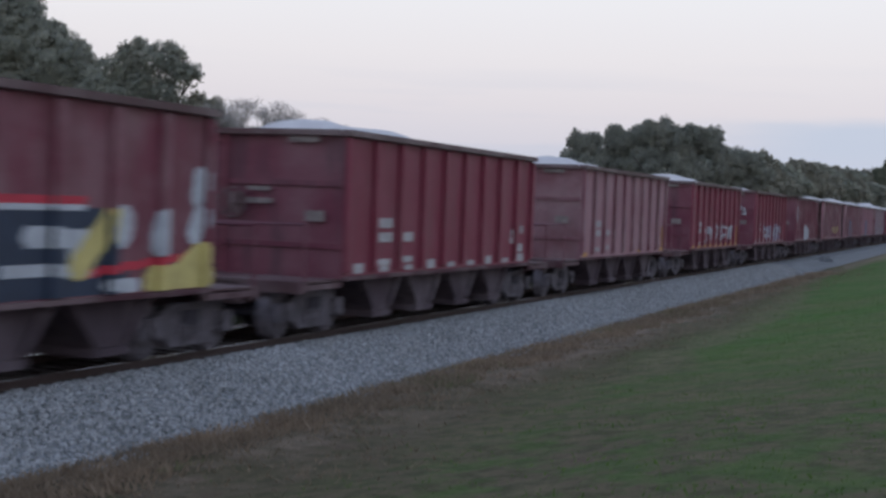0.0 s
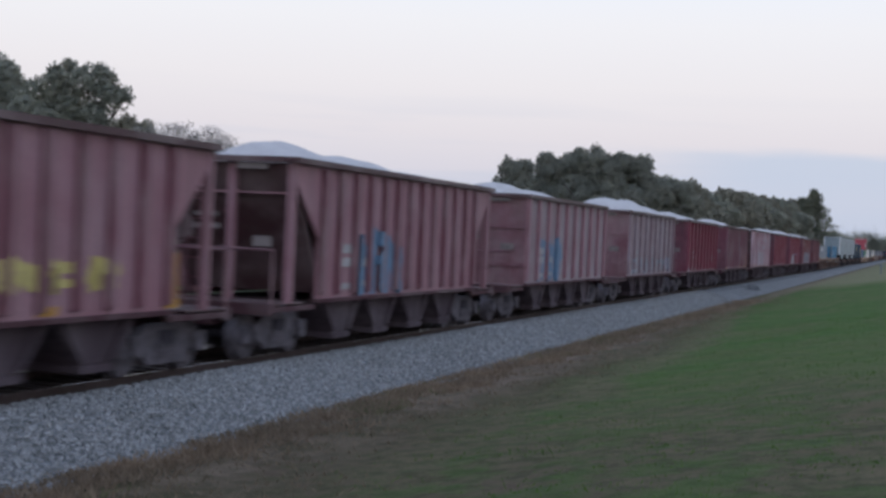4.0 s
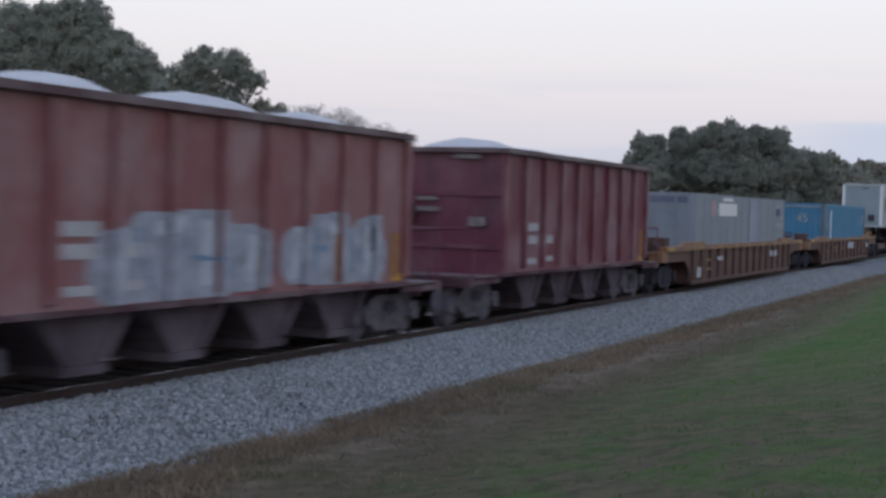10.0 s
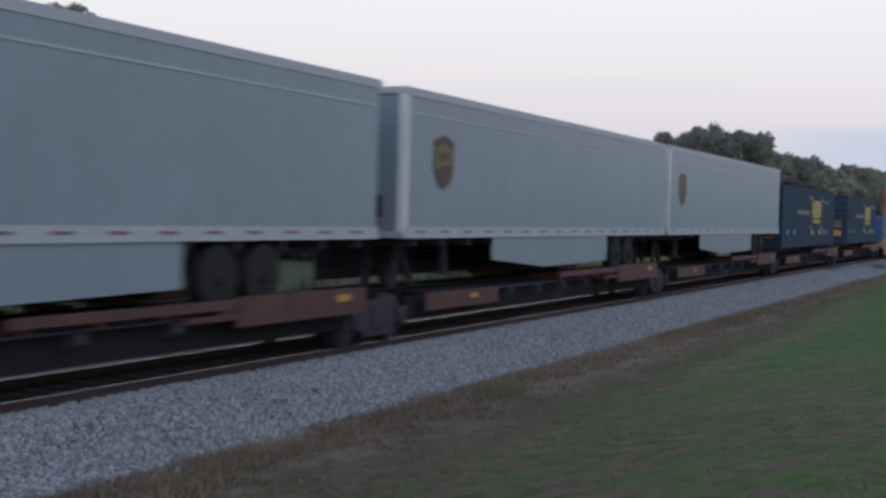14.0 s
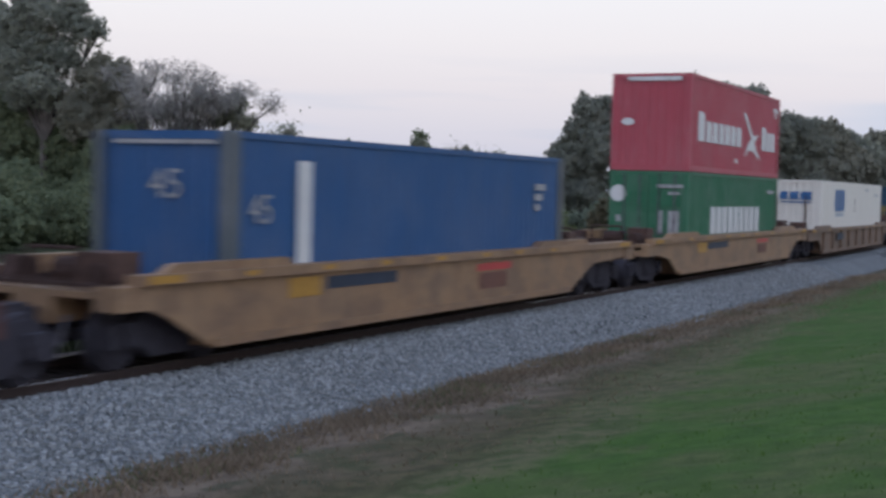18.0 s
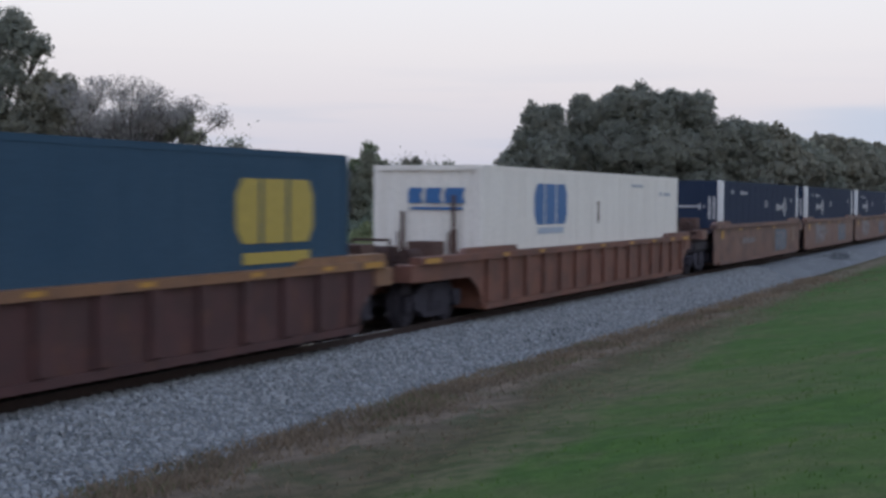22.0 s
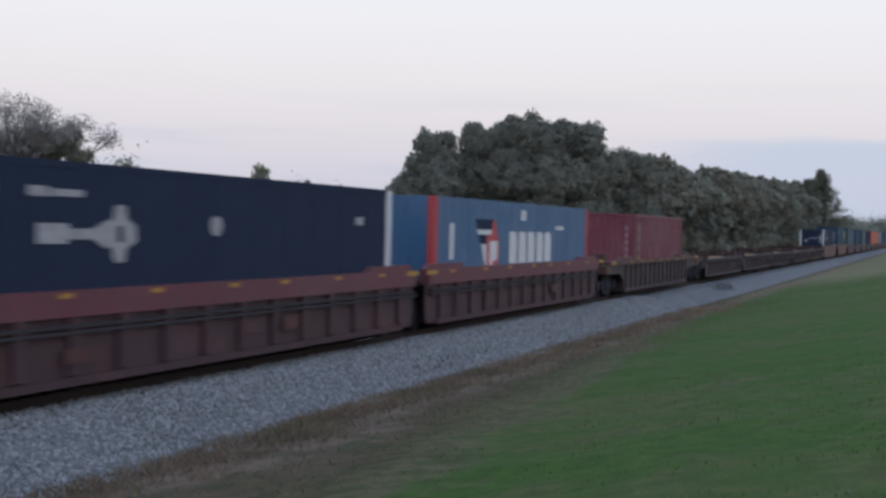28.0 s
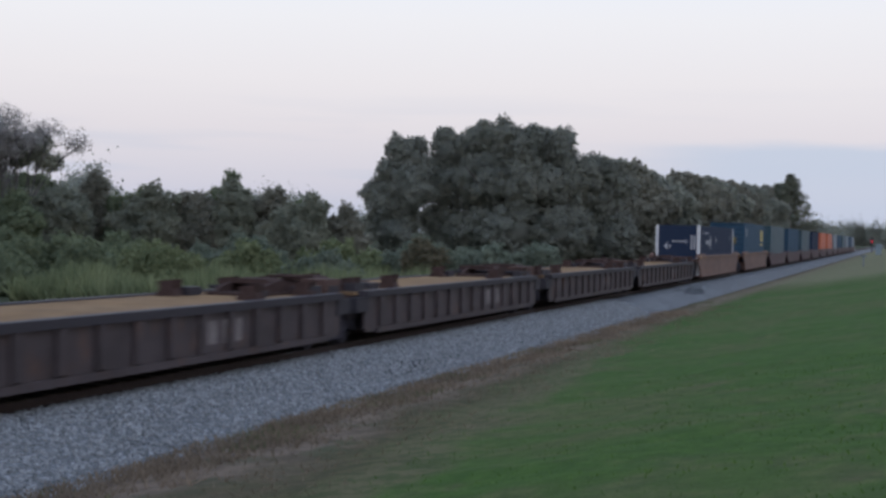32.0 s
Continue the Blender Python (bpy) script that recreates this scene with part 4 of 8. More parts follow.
def make_container(e0, e1, z, mat, label, side="corrugated", front="corrugated", H=2.9, W=CW, posts=None, rails=None, group="containers on the train",
                   post_in=0.0):
    """A shipping container between the train lengths e0 and e1 standing at height z."""
    L = e1 - e0
    c = thing("shipping_container", label, "container", group)
    h = L / 2
    inner = mb()
    box(inner, -W + 0.06, W - 0.06, -h + 0.06, h - 0.06, 0.12, H - 0.04)
    part("inner_shell", inner, mat, c)
    for s in (-1, 1):
        if side == "corrugated":
            part("side_wall", corrugated(L - 0.24, 0.16, H - 0.1, W - 0.012, s), mat, c)
        else:
            m = mb()
            box(m, min(s * (W - 0.03), s * (W - 0.008)), max(s * (W - 0.03), s * (W - 0.008)), -h + 0.12, h - 0.12, 0.16, H - 0.1)
            part("side_wall", m, mat, c)
            if side == "seamed":
                n = int(L / 1.2)
                for k in range(1, n):
                    y = -h + 0.1 + k * (L - 0.2) / n
                    part("panel_seam", lambda: box(mb(), -0.008, 0.006, -0.03, 0.03, 0.16, H - 0.1), mat, c, key=("seam", H), at=(s * (W - 0.008), y, 0))
    rm = rails or mat
    m = mb()
    for s in (-1, 1):
        box(m, min(s * (W - 0.09), s * W), max(s * (W - 0.09), s * W), -h + 0.1, h - 0.1, H - 0.1, H)
        box(m, min(s * (W - 0.09), s * W), max(s * (W - 0.09), s * W), -h + 0.1, h - 0.1, 0.0, 0.16)
        box(m, -W + 0.1, W - 0.1, min(s * (h - 0.1), s * h), max(s * (h - 0.1), s * h), H - 0.12, H)
        box(m, -W + 0.1, W - 0.1, min(s * (h - 0.1), s * h), max(s * (h - 0.1), s * h), 0.0, 0.15)
    part("rail_frame", m, rm, c)
    pm = posts or mat

    def post():
        q = mb()
        w = 0.16 if posts is None else 0.3
        prism_y(q, [(-0.08, 0.02), (0.08, 0.02), (0.08, H - 0.02), (-0.08, H - 0.02)], -w / 2, w / 2)
        return q

    def casting():
        q = mb()
        prism_y(q, [(-0.09, -0.06), (0.09, -0.06), (0.09, 0.04), (0.07, 0.06), (-0.09, 0.06)], -0.09, 0.09)
        return q
    yy = h - 0.08 - post_in
    for sx in (-1, 1):
        for sy in (-1, 1):
            part("corner_post", post, pm, c, key=("post", H, posts is None), at=(sx * (W - 0.075), sy * yy, 0))
            for zz in (0.06, H - 0.06):
                part("corner_casting", casting, pm, c, key="casting", at=(sx * (W - 0.088), sy * yy, zz))
    # the leading end
    if front == "corrugated":
        part("front_wall", corrugated_end(W - 0.15, 0.15, H - 0.12, h - 0.03, -1), mat, c)
    elif front == "ribbed":
        part("front_wall", corrugated_end(W - 0.15, 0.15, H - 0.12, h - 0.02, -1, True), mat, c)
    elif front == "doors":
        for s in (-1, 1):
            m = mb()
            a, b = (0.01, W - 0.15) if s > 0 else (-W + 0.15, -0.01)
            box(m, a, b, -h + 0.01, -h + 0.05, 0.16, H - 0.13)
            d = part("door", m, mat, c)
            m = mb()
            for zz in (0.75, 1.4, 2.05):
                box(m, a + 0.06, b - 0.06, -h - 0.01, -h + 0.006, zz - 0.22, zz + 0.22)
            part("door_panel", m, mat, d)
            for k in (0.3, 0.75):
                q = mb()
                x = a + (b - a) * k
                tube(q, (x, -h - 0.05, 0.08), (x, -h - 0.05, H - 0.06), 0.02, 0.02)
                box(q, x - 0.03, x + 0.16, -h - 0.06, -h - 0.03, 1.0, 1.06)
                part("lock_rod", q, DUSTY, d)
    else:
        m = mb()
        box(m, -W + 0.15, W - 0.15, -h + 0.0, -h + 0.04, 0.15, H - 0.12)
        part("front_wall", m, mat, c)
        m = mb()
        for x in (-0.55, 0.55):
            box(m, x - 0.04, x + 0.04, -h - 0.025, -h - 0.001, 0.2, H - 0.14)
        part("front_rib", m, mat, c)
    moving(c, (e0 + e1) / 2, 0, z)
    return c, h, W, H


def letter_blocks(parent, y0, y1, z0, z1, n, x, mat, label=""):
    """A row of n plain clipped blocks, as broad and high as the lettering in whose place they stand; each is one part."""
    w = (y1 - y0) / n
    for k in range(n):
        a, b = y0 + (k + 0.1) * w, y0 + (k + 0.9) * w
        c = 0.16 * w
        m = mb()
        side_poly(m, [(a, z0), (b, z0), (b, z1 - c), (b - c, z1), (a, z1)], x)
        single("name_block", m, mat, parent, label)


def end_box(m, x0, x1, y, z0, z1, t=0.006):
    return box(m, x0, x1, y - t, y, z0, z1)


def digits(text, size, mat, parent, pos, rot, name="number"):
    cu = bpy.data.curves.new(name, "FONT")
    cu.body, cu.size, cu.extrude = text, size, 0.004
    ob = new(name + "_text", cu)
    dg = bpy.context.evaluated_depsgraph_get()
    me = bpy.data.meshes.new_from_object(ob.evaluated_get(dg))
    bpy.data.objects.remove(ob)
    bpy.data.curves.remove(cu)
    me.materials.clear()
    me.materials.append(mat)
    o = new(name, me)
    o.parent = parent
    o.location = pos
    o.rotation_euler = rot
    return o


# ---------------------------------------------------------------- well cars
def make_well(b0, b1, e0, e1, sill, style, mat, chord, label, trucks, ribs=14, foot=0.33, chord_h=0.14, lining=None, couplers=(True, True), seed=1,
              patches=True, clutter=True, name="well_car", deck=False, rib_mat=None):
    """A container well car; its deep well runs from b0 to b1 and its end platforms reach out to e0 and e1 along the train."""
    mid = (b0 + b1) / 2
    car = thing(name, label, "well car", "well cars of the freight train")
    rng = random.Random(seed)
    p0, p1, q0, q1 = b0 - mid, b1 - mid, e0 - mid, e1 - mid
    lo = sill - 0.48
    for s in (-1, 1):
        m = mb()
        if style == "full":
            poly = [(p0 - 0.7, sill - 0.02), (p1 + 0.7, sill - 0.02), (p1 + 0.7, foot + 0.1), (p1 + 0.55, foot), (p0 - 0.55, foot), (p0 - 0.7, foot + 0.1)]
        elif style == "slant":
            poly = [(q0 + 0.5, sill - 0.02), (q1 - 0.5, sill - 0.02), (q1 - 0.35, lo + 0.1), (p1 + 1.5, lo), (p1 + 0.1, foot), (p0 - 0.1, foot), (p0 - 1.0, lo - 0.1), (q0 + 0.35, lo + 0.1)]
        else:
            poly = [(q0 + 0.4, sill - 0.02), (q1 - 0.4, sill - 0.02), (q1 - 0.4, lo), (p1 + 0.75, lo), (p1 + 0.35, lo - 0.2), (p1 + 0.12, lo - 0.42), (p1 + 0.05, foot), (p0 - 0.05, foot), (p0 - 0.12, lo - 0.42), (p0 - 0.35, lo - 0.2), (p0 - 0.75, lo), (q0 + 0.4, lo)]
        a, b = sorted((s * 1.36, s * 1.41))
        prism(m, poly, a, b)
        part("side_wall", m, mat, car)
        m = mb()
        a, b = sorted((s * 1.24, s * 1.5))
        if style == "full":
            box(m, a, b, p0 - 0.7, p1 + 0.7, sill - chord_h, sill)
        else:
            box(m, a, b, q0 + 0.35, q1 - 0.35, sill - chord_h, sill)
        part("top_chord", m, chord, car)
        if chord is MAROON_TOP:
            # two thin dark strips that run below the chord
            m = mb()
            a, b = sorted((s * 1.41, s * 1.505))
            for zz in (0.1, 0.19):
                box(m, a, b, p0 - 0.6, p1 + 0.6, sill - chord_h - zz - 0.05, sill - chord_h - zz)
            part("stringer", m, BLACKRIB, car, "dark strip under the top chord")
        if lining:
            m = mb()
            a, b = sorted((s * 1.3, s * 1.355))
            box(m, a, b, p0, p1, foot + 0.1, sill - chord_h)
            part("inner_wall", m, lining, car)
        m = mb()
        a, b = sorted((s * 1.28, s * 1.46))
        box(m, a, b, p0, p1, foot - 0.04, foot + 0.08)
        part("bottom_chord", m, mat, car)
        if ribs:
            def rib():
                r = mb()
                prism_y(r, [(1.4, foot + 0.08), (1.49, foot + 0.12), (1.49, sill - chord_h), (1.4, sill - chord_h)], -0.11, 0.11)
                return r
            for k in range(ribs):
                y = p0 + 0.2 + (p1 - p0 - 0.4) * k / (ribs - 1)
                o = part("side_rib", rib, rib_mat or mat, car, key=("wrib", sill, foot, chord_h), at=(0, y, 0))
                if s < 0:
                    o.rotation_euler = (0, 0, math.pi)
    m = mb()
    box(m, -1.3, 1.3, p0, p0 + 0.9, foot - 0.02, foot + 0.05)
    box(m, -1.3, 1.3, p1 - 0.9, p1, foot - 0.02, foot + 0.05)
    for k in range(5):
        y = p0 + (p1 - p0) * (k + 0.5) / 5
        box(m, -1.3, 1.3, y - 0.16, y + 0.16, foot - 0.02, foot + 0.05)
    part("floor_plate", m, mat, car)
    for s, p, q in ((-1, p0, q0), (1, p1, q1)):
        a, b = sorted((p, q))
        m = mb()
        box(m, -1.24, 1.24, a, b, lo + 0.18, lo + 0.27)
        box(m, -0.35, 0.35, a, b, 0.75, lo + 0.18)
        a2, b2 = sorted((p, p - s * 0.12))
        box(m, -1.3, 1.3, a2, b2, foot, lo + 0.27)
        part("end_platform", m, mat if style != "full" else STEEL, car)
        # block added to fill the dark gap at the joint between units
        if style == "full":
            m = mb()
            a3, b3 = sorted((p + s * 0.3, q - s * 0.15))
            prism_y(m, [(-1.15, 0.95), (-0.6, 0.62), (0.6, 0.62), (1.15, 0.95), (1.15, sill - 0.62), (0.5, sill - 0.3), (-0.5, sill - 0.3), (-1.15, sill - 0.62)], a3, b3)
            part("articulation", m, BLACKRIB, car, "black joint block filling the gap between units")
        a4, b4 = sorted((p - s * 2.0, p + s * (0.65 if style == "full" else 1.1)))
        for x in (() if deck else (-1.44, 1.26)):
            part("raised_end", prism(mb(), [(a4, sill), (b4, sill), (b4 - 0.12, sill + 0.12), (a4 + 0.25, sill + 0.12)], x, x + 0.16), chord, car)
        if clutter:
            part("brake_box", box(mb(), 0.35, 0.95, min(p + s * 1.0, p + s * 1.55), max(p + s * 1.0, p + s * 1.55), lo + 0.27, sill + 0.26), RUST, car, "rusty brake box on the end platform")
            for k in range(4):
                y = p + s * (0.35 + 0.5 * k)
                part("step_bar", lambda: box(mb(), -1.22, 1.22, -0.05, 0.05, 0, 0.06), SOOTRUST, car, key="step_bar", at=(0, y, lo + 0.3))
            part("corner_block", box(mb(), 1.02, 1.44, min(q, q - s * 0.7), max(q, q - s * 0.7), lo + 0.02, lo + 0.34), chord, car)
            m = mb()
            hose = [(0.5, q - s * 0.1, 0.85), (0.56, q + s * 0.12, 0.5), (0.5, q + s * 0.4, 0.42), (0.36, q + s * 0.6, 0.62)]
            for u, v in zip(hose, hose[1:]):
                tube(m, u, v, 0.035, 0.035, 6)
            part("air_hose", m, DUSTY, car, "pale looped air hose")
            m = mb()
            yc = (p + q) / 2 + s * 0.2
            prism(m, [(yc - 0.3, lo + 0.27), (yc + 0.3, lo + 0.27), (yc + 0.22, sill + 0.12), (yc - 0.12, sill + 0.16)], -1.15, -0.85)
            cyl_y(m, 0.72, lo + 0.45, yc - 0.45, yc + 0.1, 0.16)
            tube(m, (-1.1, yc, lo + 0.3), (1.1, yc - 0.3, lo + 0.36), 0.04, 0.04)
            for x in (-0.5, 0.35):
                tube(m, (x, yc + 0.3 * s, lo + 0.2), (x, yc + 0.35 * s, sill + 0.3), 0.03, 0.03)
            tube(m, (-0.5, yc + 0.35 * s, sill + 0.3), (0.35, yc + 0.35 * s, sill + 0.3), 0.03, 0.03)
            cyl_x(m, -0.25, 0.3, yc, lo + 0.45, 0.2, n=12)
            part("brake_gear", m, SOOTRUST, car, "sooty brake gear and valves")
    if deck:
        m = mb()
        box(m, -1.24, 1.24, q0 + 0.3, q1 - 0.3, sill - 0.1, sill - 0.03)
        part("deck", m, DECK, car, "worn ochre deck")
        for s, p in ((-1, p0), (1, p1)):
            m = mb()
            y = p + s * 0.2
            box(m, -0.62, 0.62, y - 1.6, y + 1.3, sill - 0.03, sill + 0.03)
            for x in (-0.5, 0.42):
                prism(m, [(y - 1.5, sill + 0.03), (y + 1.1, sill + 0.03), (y + 0.9, sill + 0.16), (y - 0.6, sill + 0.26), (y - 1.3, sill + 0.14)], x, x + 0.08)
            prism_y(m, [(-0.45, sill + 0.2), (0.45, sill + 0.2), (0.36, sill + 0.3), (-0.36, sill + 0.3)], y - 0.9, y - 0.2)
            tube(m, (-0.3, y + 0.2, sill + 0.1), (-0.3, y + 2.4, sill + 0.06), 0.05, 0.05)
            tube(m, (0.3, y + 0.2, sill + 0.1), (0.3, y + 2.4, sill + 0.06), 0.05, 0.05)
            part("folded_hitch", m, SOOTRUST, car, "rusty folded trailer hitch")
            m = mb()
            for x, yy, hh in ((-1.25, 0.8, 0.16), (0.7, 1.2, 0.12), (-0.9, -2.0, 0.14), (0.5, -1.9, 0.1), (0.9, -0.2, 0.16)):
                box(m, x, x + 0.26, y + yy - 0.25, y + yy + 0.3, sill - 0.03, sill + hh)
            tube(m, (-1.2, y - 0.4, sill + 0.08), (1.0, y + 0.2, sill + 0.1), 0.04, 0.04)
            part("deck_fitting", m, BLACKRIB, car, "sooty deck fittings")
            m = mb()
            for x, yy, hh in ((-1.15, 1.9, 0.28), (0.75, 2.2, 0.3), (-1.1, -2.5, 0.3), (0.8, -2.8, 0.26)):
                prism_y(m, [(x - 0.04, sill - 0.03), (x + 0.4, sill - 0.03), (x + 0.34, sill + 0.12), (x + 0.38, sill + hh), (x + 0.02, sill + hh - 0.04), (x + 0.06, sill + 0.12)], y + yy - 0.18, y + yy + 0.18)
            part("deck_post", m, SOOTRUST, car, "squat sooty pedestal")
    if patches:
        m = mb()
        for k in range(7):
            y = p0 + (p1 - p0) * (k + 0.5) / 7 + rng.uniform(-0.3, 0.3)
            slab(m, 1.5, y - 0.16, y + 0.16, sill - 0.1, sill - 0.03, 0.008)
        slab(m, 1.5, q0 + 0.5, q0 + 1.2, sill - 0.12, sill - 0.02, 0.008)
        slab(m, 1.5, q1 - 1.2, q1 - 0.5, sill - 0.12, sill - 0.02, 0.008)
        part("reflector", m, YELLOW, car, "worn yellow reflector patches")
    for y in trucks:
        make_truck(car, y - mid, "w", STEEL)
    if couplers[0]:
        make_coupler(car, q0, -1)
    if couplers[1]:
        make_coupler(car, q1, 1)
    moving(car, mid)
    return car, mid


def well_panel(car, mid, items, x=1.493):
    """Painted blocks on a well's side: (y0, y1, z0, z1, material, label)."""
    for y0, y1, z0, z1, mat, label in items:
        rows = [(z0 + 0.12, z0 + 0.18), (z1 - 0.08, z1)] if mat is REPAIR else [(z0, z1)]
        for k, (a, b) in enumerate(rows):
            m = mb()
            slab(m, x, y0 - mid + 0.08 * k, y1 - mid - 0.05 * k, a, b, 0.008)
            part("painted_panel", m, mat, car, label)


def well_tag(car, mid, y0, y1, z0, z1, n, t, mat, seed, x=1.415):
    rng = random.Random(seed)
    st = []
    w = (y1 - y0) / n
    for i in range(n):
        st += letter_strokes(rng, y0 - mid + i * w, z0, w, z1 - z0, t)
    v, f = [], []
    cell = 0.04
    ys = np.arange(y0 - mid - 0.2, y1 - mid + 0.2, cell)
    zs = np.arange(max(0.36, z0 - 0.1), z1 + 0.1, cell)
    yy, zz = np.meshgrid(ys + cell / 2, zs + cell / 2, indexing="ij")
    hit = np.zeros(yy.shape, bool)
    for a, b, c, d, w in st:
        dy, dz = c - a, d - b
        k = np.clip(((yy - a) * dy + (zz - b) * dz) / (dy * dy + dz * dz + 1e-9), 0, 1)
        hit |= (yy - a - k * dy) ** 2 + (zz - b - k * dz) ** 2 < w * w
    for pick in blots(hit):
        part("graffiti", cells(pick, ys, zs, cell, lambda y: x), mat, car, "faded spray-painted graffiti")


# ---------------------------------------------------------------- containers of each kind
def box_grey(e0, e1):
    c, h, W, H = make_container(e0, e1, 0.42, C_GREY, "weathered grey shipping container with a white nameplate block", "seamed", "plain")
    m = mb()
    slab(m, W, -h + 3.4, -h + 6.3, 2.15, 2.6)
    slab(m, W, -h + 4.0, -h + 5.6, 2.68, 2.8)
    part("nameplate", m, WHITE, c, "plain white nameplate block")
    m = mb()
    n = 18
    side_poly(m, [(-h + 2.6 + 0.42 * math.cos(2 * math.pi * k / n), 2.4 + 0.3 * math.sin(2 * math.pi * k / n)) for k in range(n)], W)
    part("emblem", m, plain("faded_pink_emblem", (0.3, 0.2, 0.22), 0.6), c, "faded reddish round emblem")
    m = mb()
    slab(m, W + 0.002, h - 7.2, h - 5.9, 0.16, 2.78)
    part("patch_panel", m, paint("slate_patch_paint", (0.16, 0.19, 0.25)), c, "darker slate repair panel")
    m = mb()
    for a, b, z0, z1 in ((1.9, 1.1, 2.54, 2.66), (1.75, 1.1, 1.72, 1.94), (0.85, 0.4, 2.06, 2.2), (0.85, 0.4, 1.72, 1.9)):
        slab(m, W, h - a, h - b, z0, z1)
    part("stencil_panel", m, MARK, c)
    m = mb()
    slab(m, W, h - 1.9, h - 1.1, 2.2, 2.5)
    part("blue_panel", m, DEEPBLUE, c, "dark blue maker's panel")
    m = mb()
    end_box(m, -0.95, 0.95, -h, 2.55, 2.78)
    part("vent_strip", m, paint("dark_slate_strip", (0.07, 0.09, 0.13)), c, "dark strip across the end")


def box_blue(e0, e1, mat, tone):
    c, h, W, H = make_container(e0, e1, 0.42, mat, tone + " corrugated container with a white 45 on its end", "corrugated", "corrugated", H=2.93, posts=POST_DIRTY)
    q = 0.62
    digits("45", q, MARK, c, (-0.25, -h - 0.002, 1.95), (radians(90), 0, 0))
    digits("45", q, MARK, c, (W + 0.006, -h + 0.45, 1.6), (radians(90), 0, radians(90)))
    m = mb()
    slab(m, W, -h + 1.75, -h + 2.15, 0.85, 2.55, 0.008)
    part("white_strip", m, WHITE, c, "upright white lettering strip")
    m = mb()
    for k in range(3):
        slab(m, W, h - 1.6, h - 1.0 - 0.15 * k, 2.2 - 0.22 * k, 2.34 - 0.22 * k, 0.008)
    part("stencil_panel", m, MARK, c)
    m = mb()
    end_box(m, -0.9, 0.95, -h, 2.74, 2.8)
    part("end_stencil", m, MARK, c)


def box_crimson(e0, e1):
    c, h, W, H = make_container(e0, e1, 3.31, C_RED, "crimson corrugated container with white bird emblem, stacked on green", "corrugated", "corrugated", H=2.87)
    y = -h
    white = "white letter-sized block"
    letter_blocks(c, y + 0.7, y + 1.55, 0.92, 1.8, 1, W, WHITE, white)
    letter_blocks(c, y + 1.6, y + 6.0, 0.92, 1.56, 6, W, WHITE, white)
    letter_blocks(c, y + 8.75, y + 9.5, 0.92, 1.74, 1, W, WHITE, white)
    letter_blocks(c, y + 9.5, y + 10.85, 0.92, 1.58, 2, W, WHITE, white)
    m = mb()
    side_poly(m, [(y + 6.15, 2.08), (y + 6.5, 2.08), (y + 7.3, 1.5), (y + 7.65, 1.35), (y + 8.3, 1.45), (y + 7.9, 1.2), (y + 7.5, 1.12), (y + 7.1, 1.42)], W)
    side_poly(m, [(y + 7.2, 1.25), (y + 7.7, 1.2), (y + 8.1, 0.85), (y + 8.7, 0.55), (y + 8.2, 0.66), (y + 7.6, 0.85), (y + 6.9, 0.85), (y + 6.4, 0.62), (y + 6.75, 0.98)], W)
    part("bird_emblem", m, WHITE, c, "plain white winged emblem")
    m = mb()
    slab(m, W, y + 5.2, y + 5.5, 0.38, 0.52)
    slab(m, W, h - 1.0, h - 0.4, 2.35, 2.5)
    slab(m, W, h - 0.8, h - 0.55, 2.15, 2.33)
    end_box(m, -0.75, 0.9, -h, 2.66, 2.78)
    part("stencil_panel", m, WHITE, c)
    m = mb()
    prism_y(m, [(-0.72 + 0.2 * math.cos(k * math.pi / 8), 1.45 + 0.11 * math.sin(k * math.pi / 8)) for k in range(16)], -h - 0.006, -h)
    part("end_emblem", m, WHITE, c)


def box_green(e0, e1):
    c, h, W, H = make_container(e0, e1, 0.42, C_GREEN, "bottle-green corrugated container with doors and a white name panel", "corrugated", "doors", H=2.87)
    y = -h
    letter_blocks(c, y + 2.4, y + 8.8, 1.0, 1.84, 9, W, WHITE, "white letter-sized block")
    m = mb()
    prism_y(m, [(-0.95 + 0.25 * math.cos(k * math.pi / 10), 2.2 + 0.25 * math.sin(k * math.pi / 10)) for k in range(20)], -h - 0.03, -h - 0.022)
    part("round_emblem", m, WHITE, c, "white round emblem on the door")
    m = mb()
    for z0, z1, a, b in ((2.38, 2.48, 0.25, 1.05), (2.18, 2.26, 0.6, 0.95), (1.0, 1.7, 0.3, 0.45), (1.0, 1.7, 0.62, 0.95), (1.35, 1.55, -1.0, -0.85)):
        end_box(m, a, b, -h - 0.022, z0, z1)
    slab(m, W, h - 1.6, h - 0.6, 2.3, 2.42)
    part("stencil_panel", m, MARK, c)


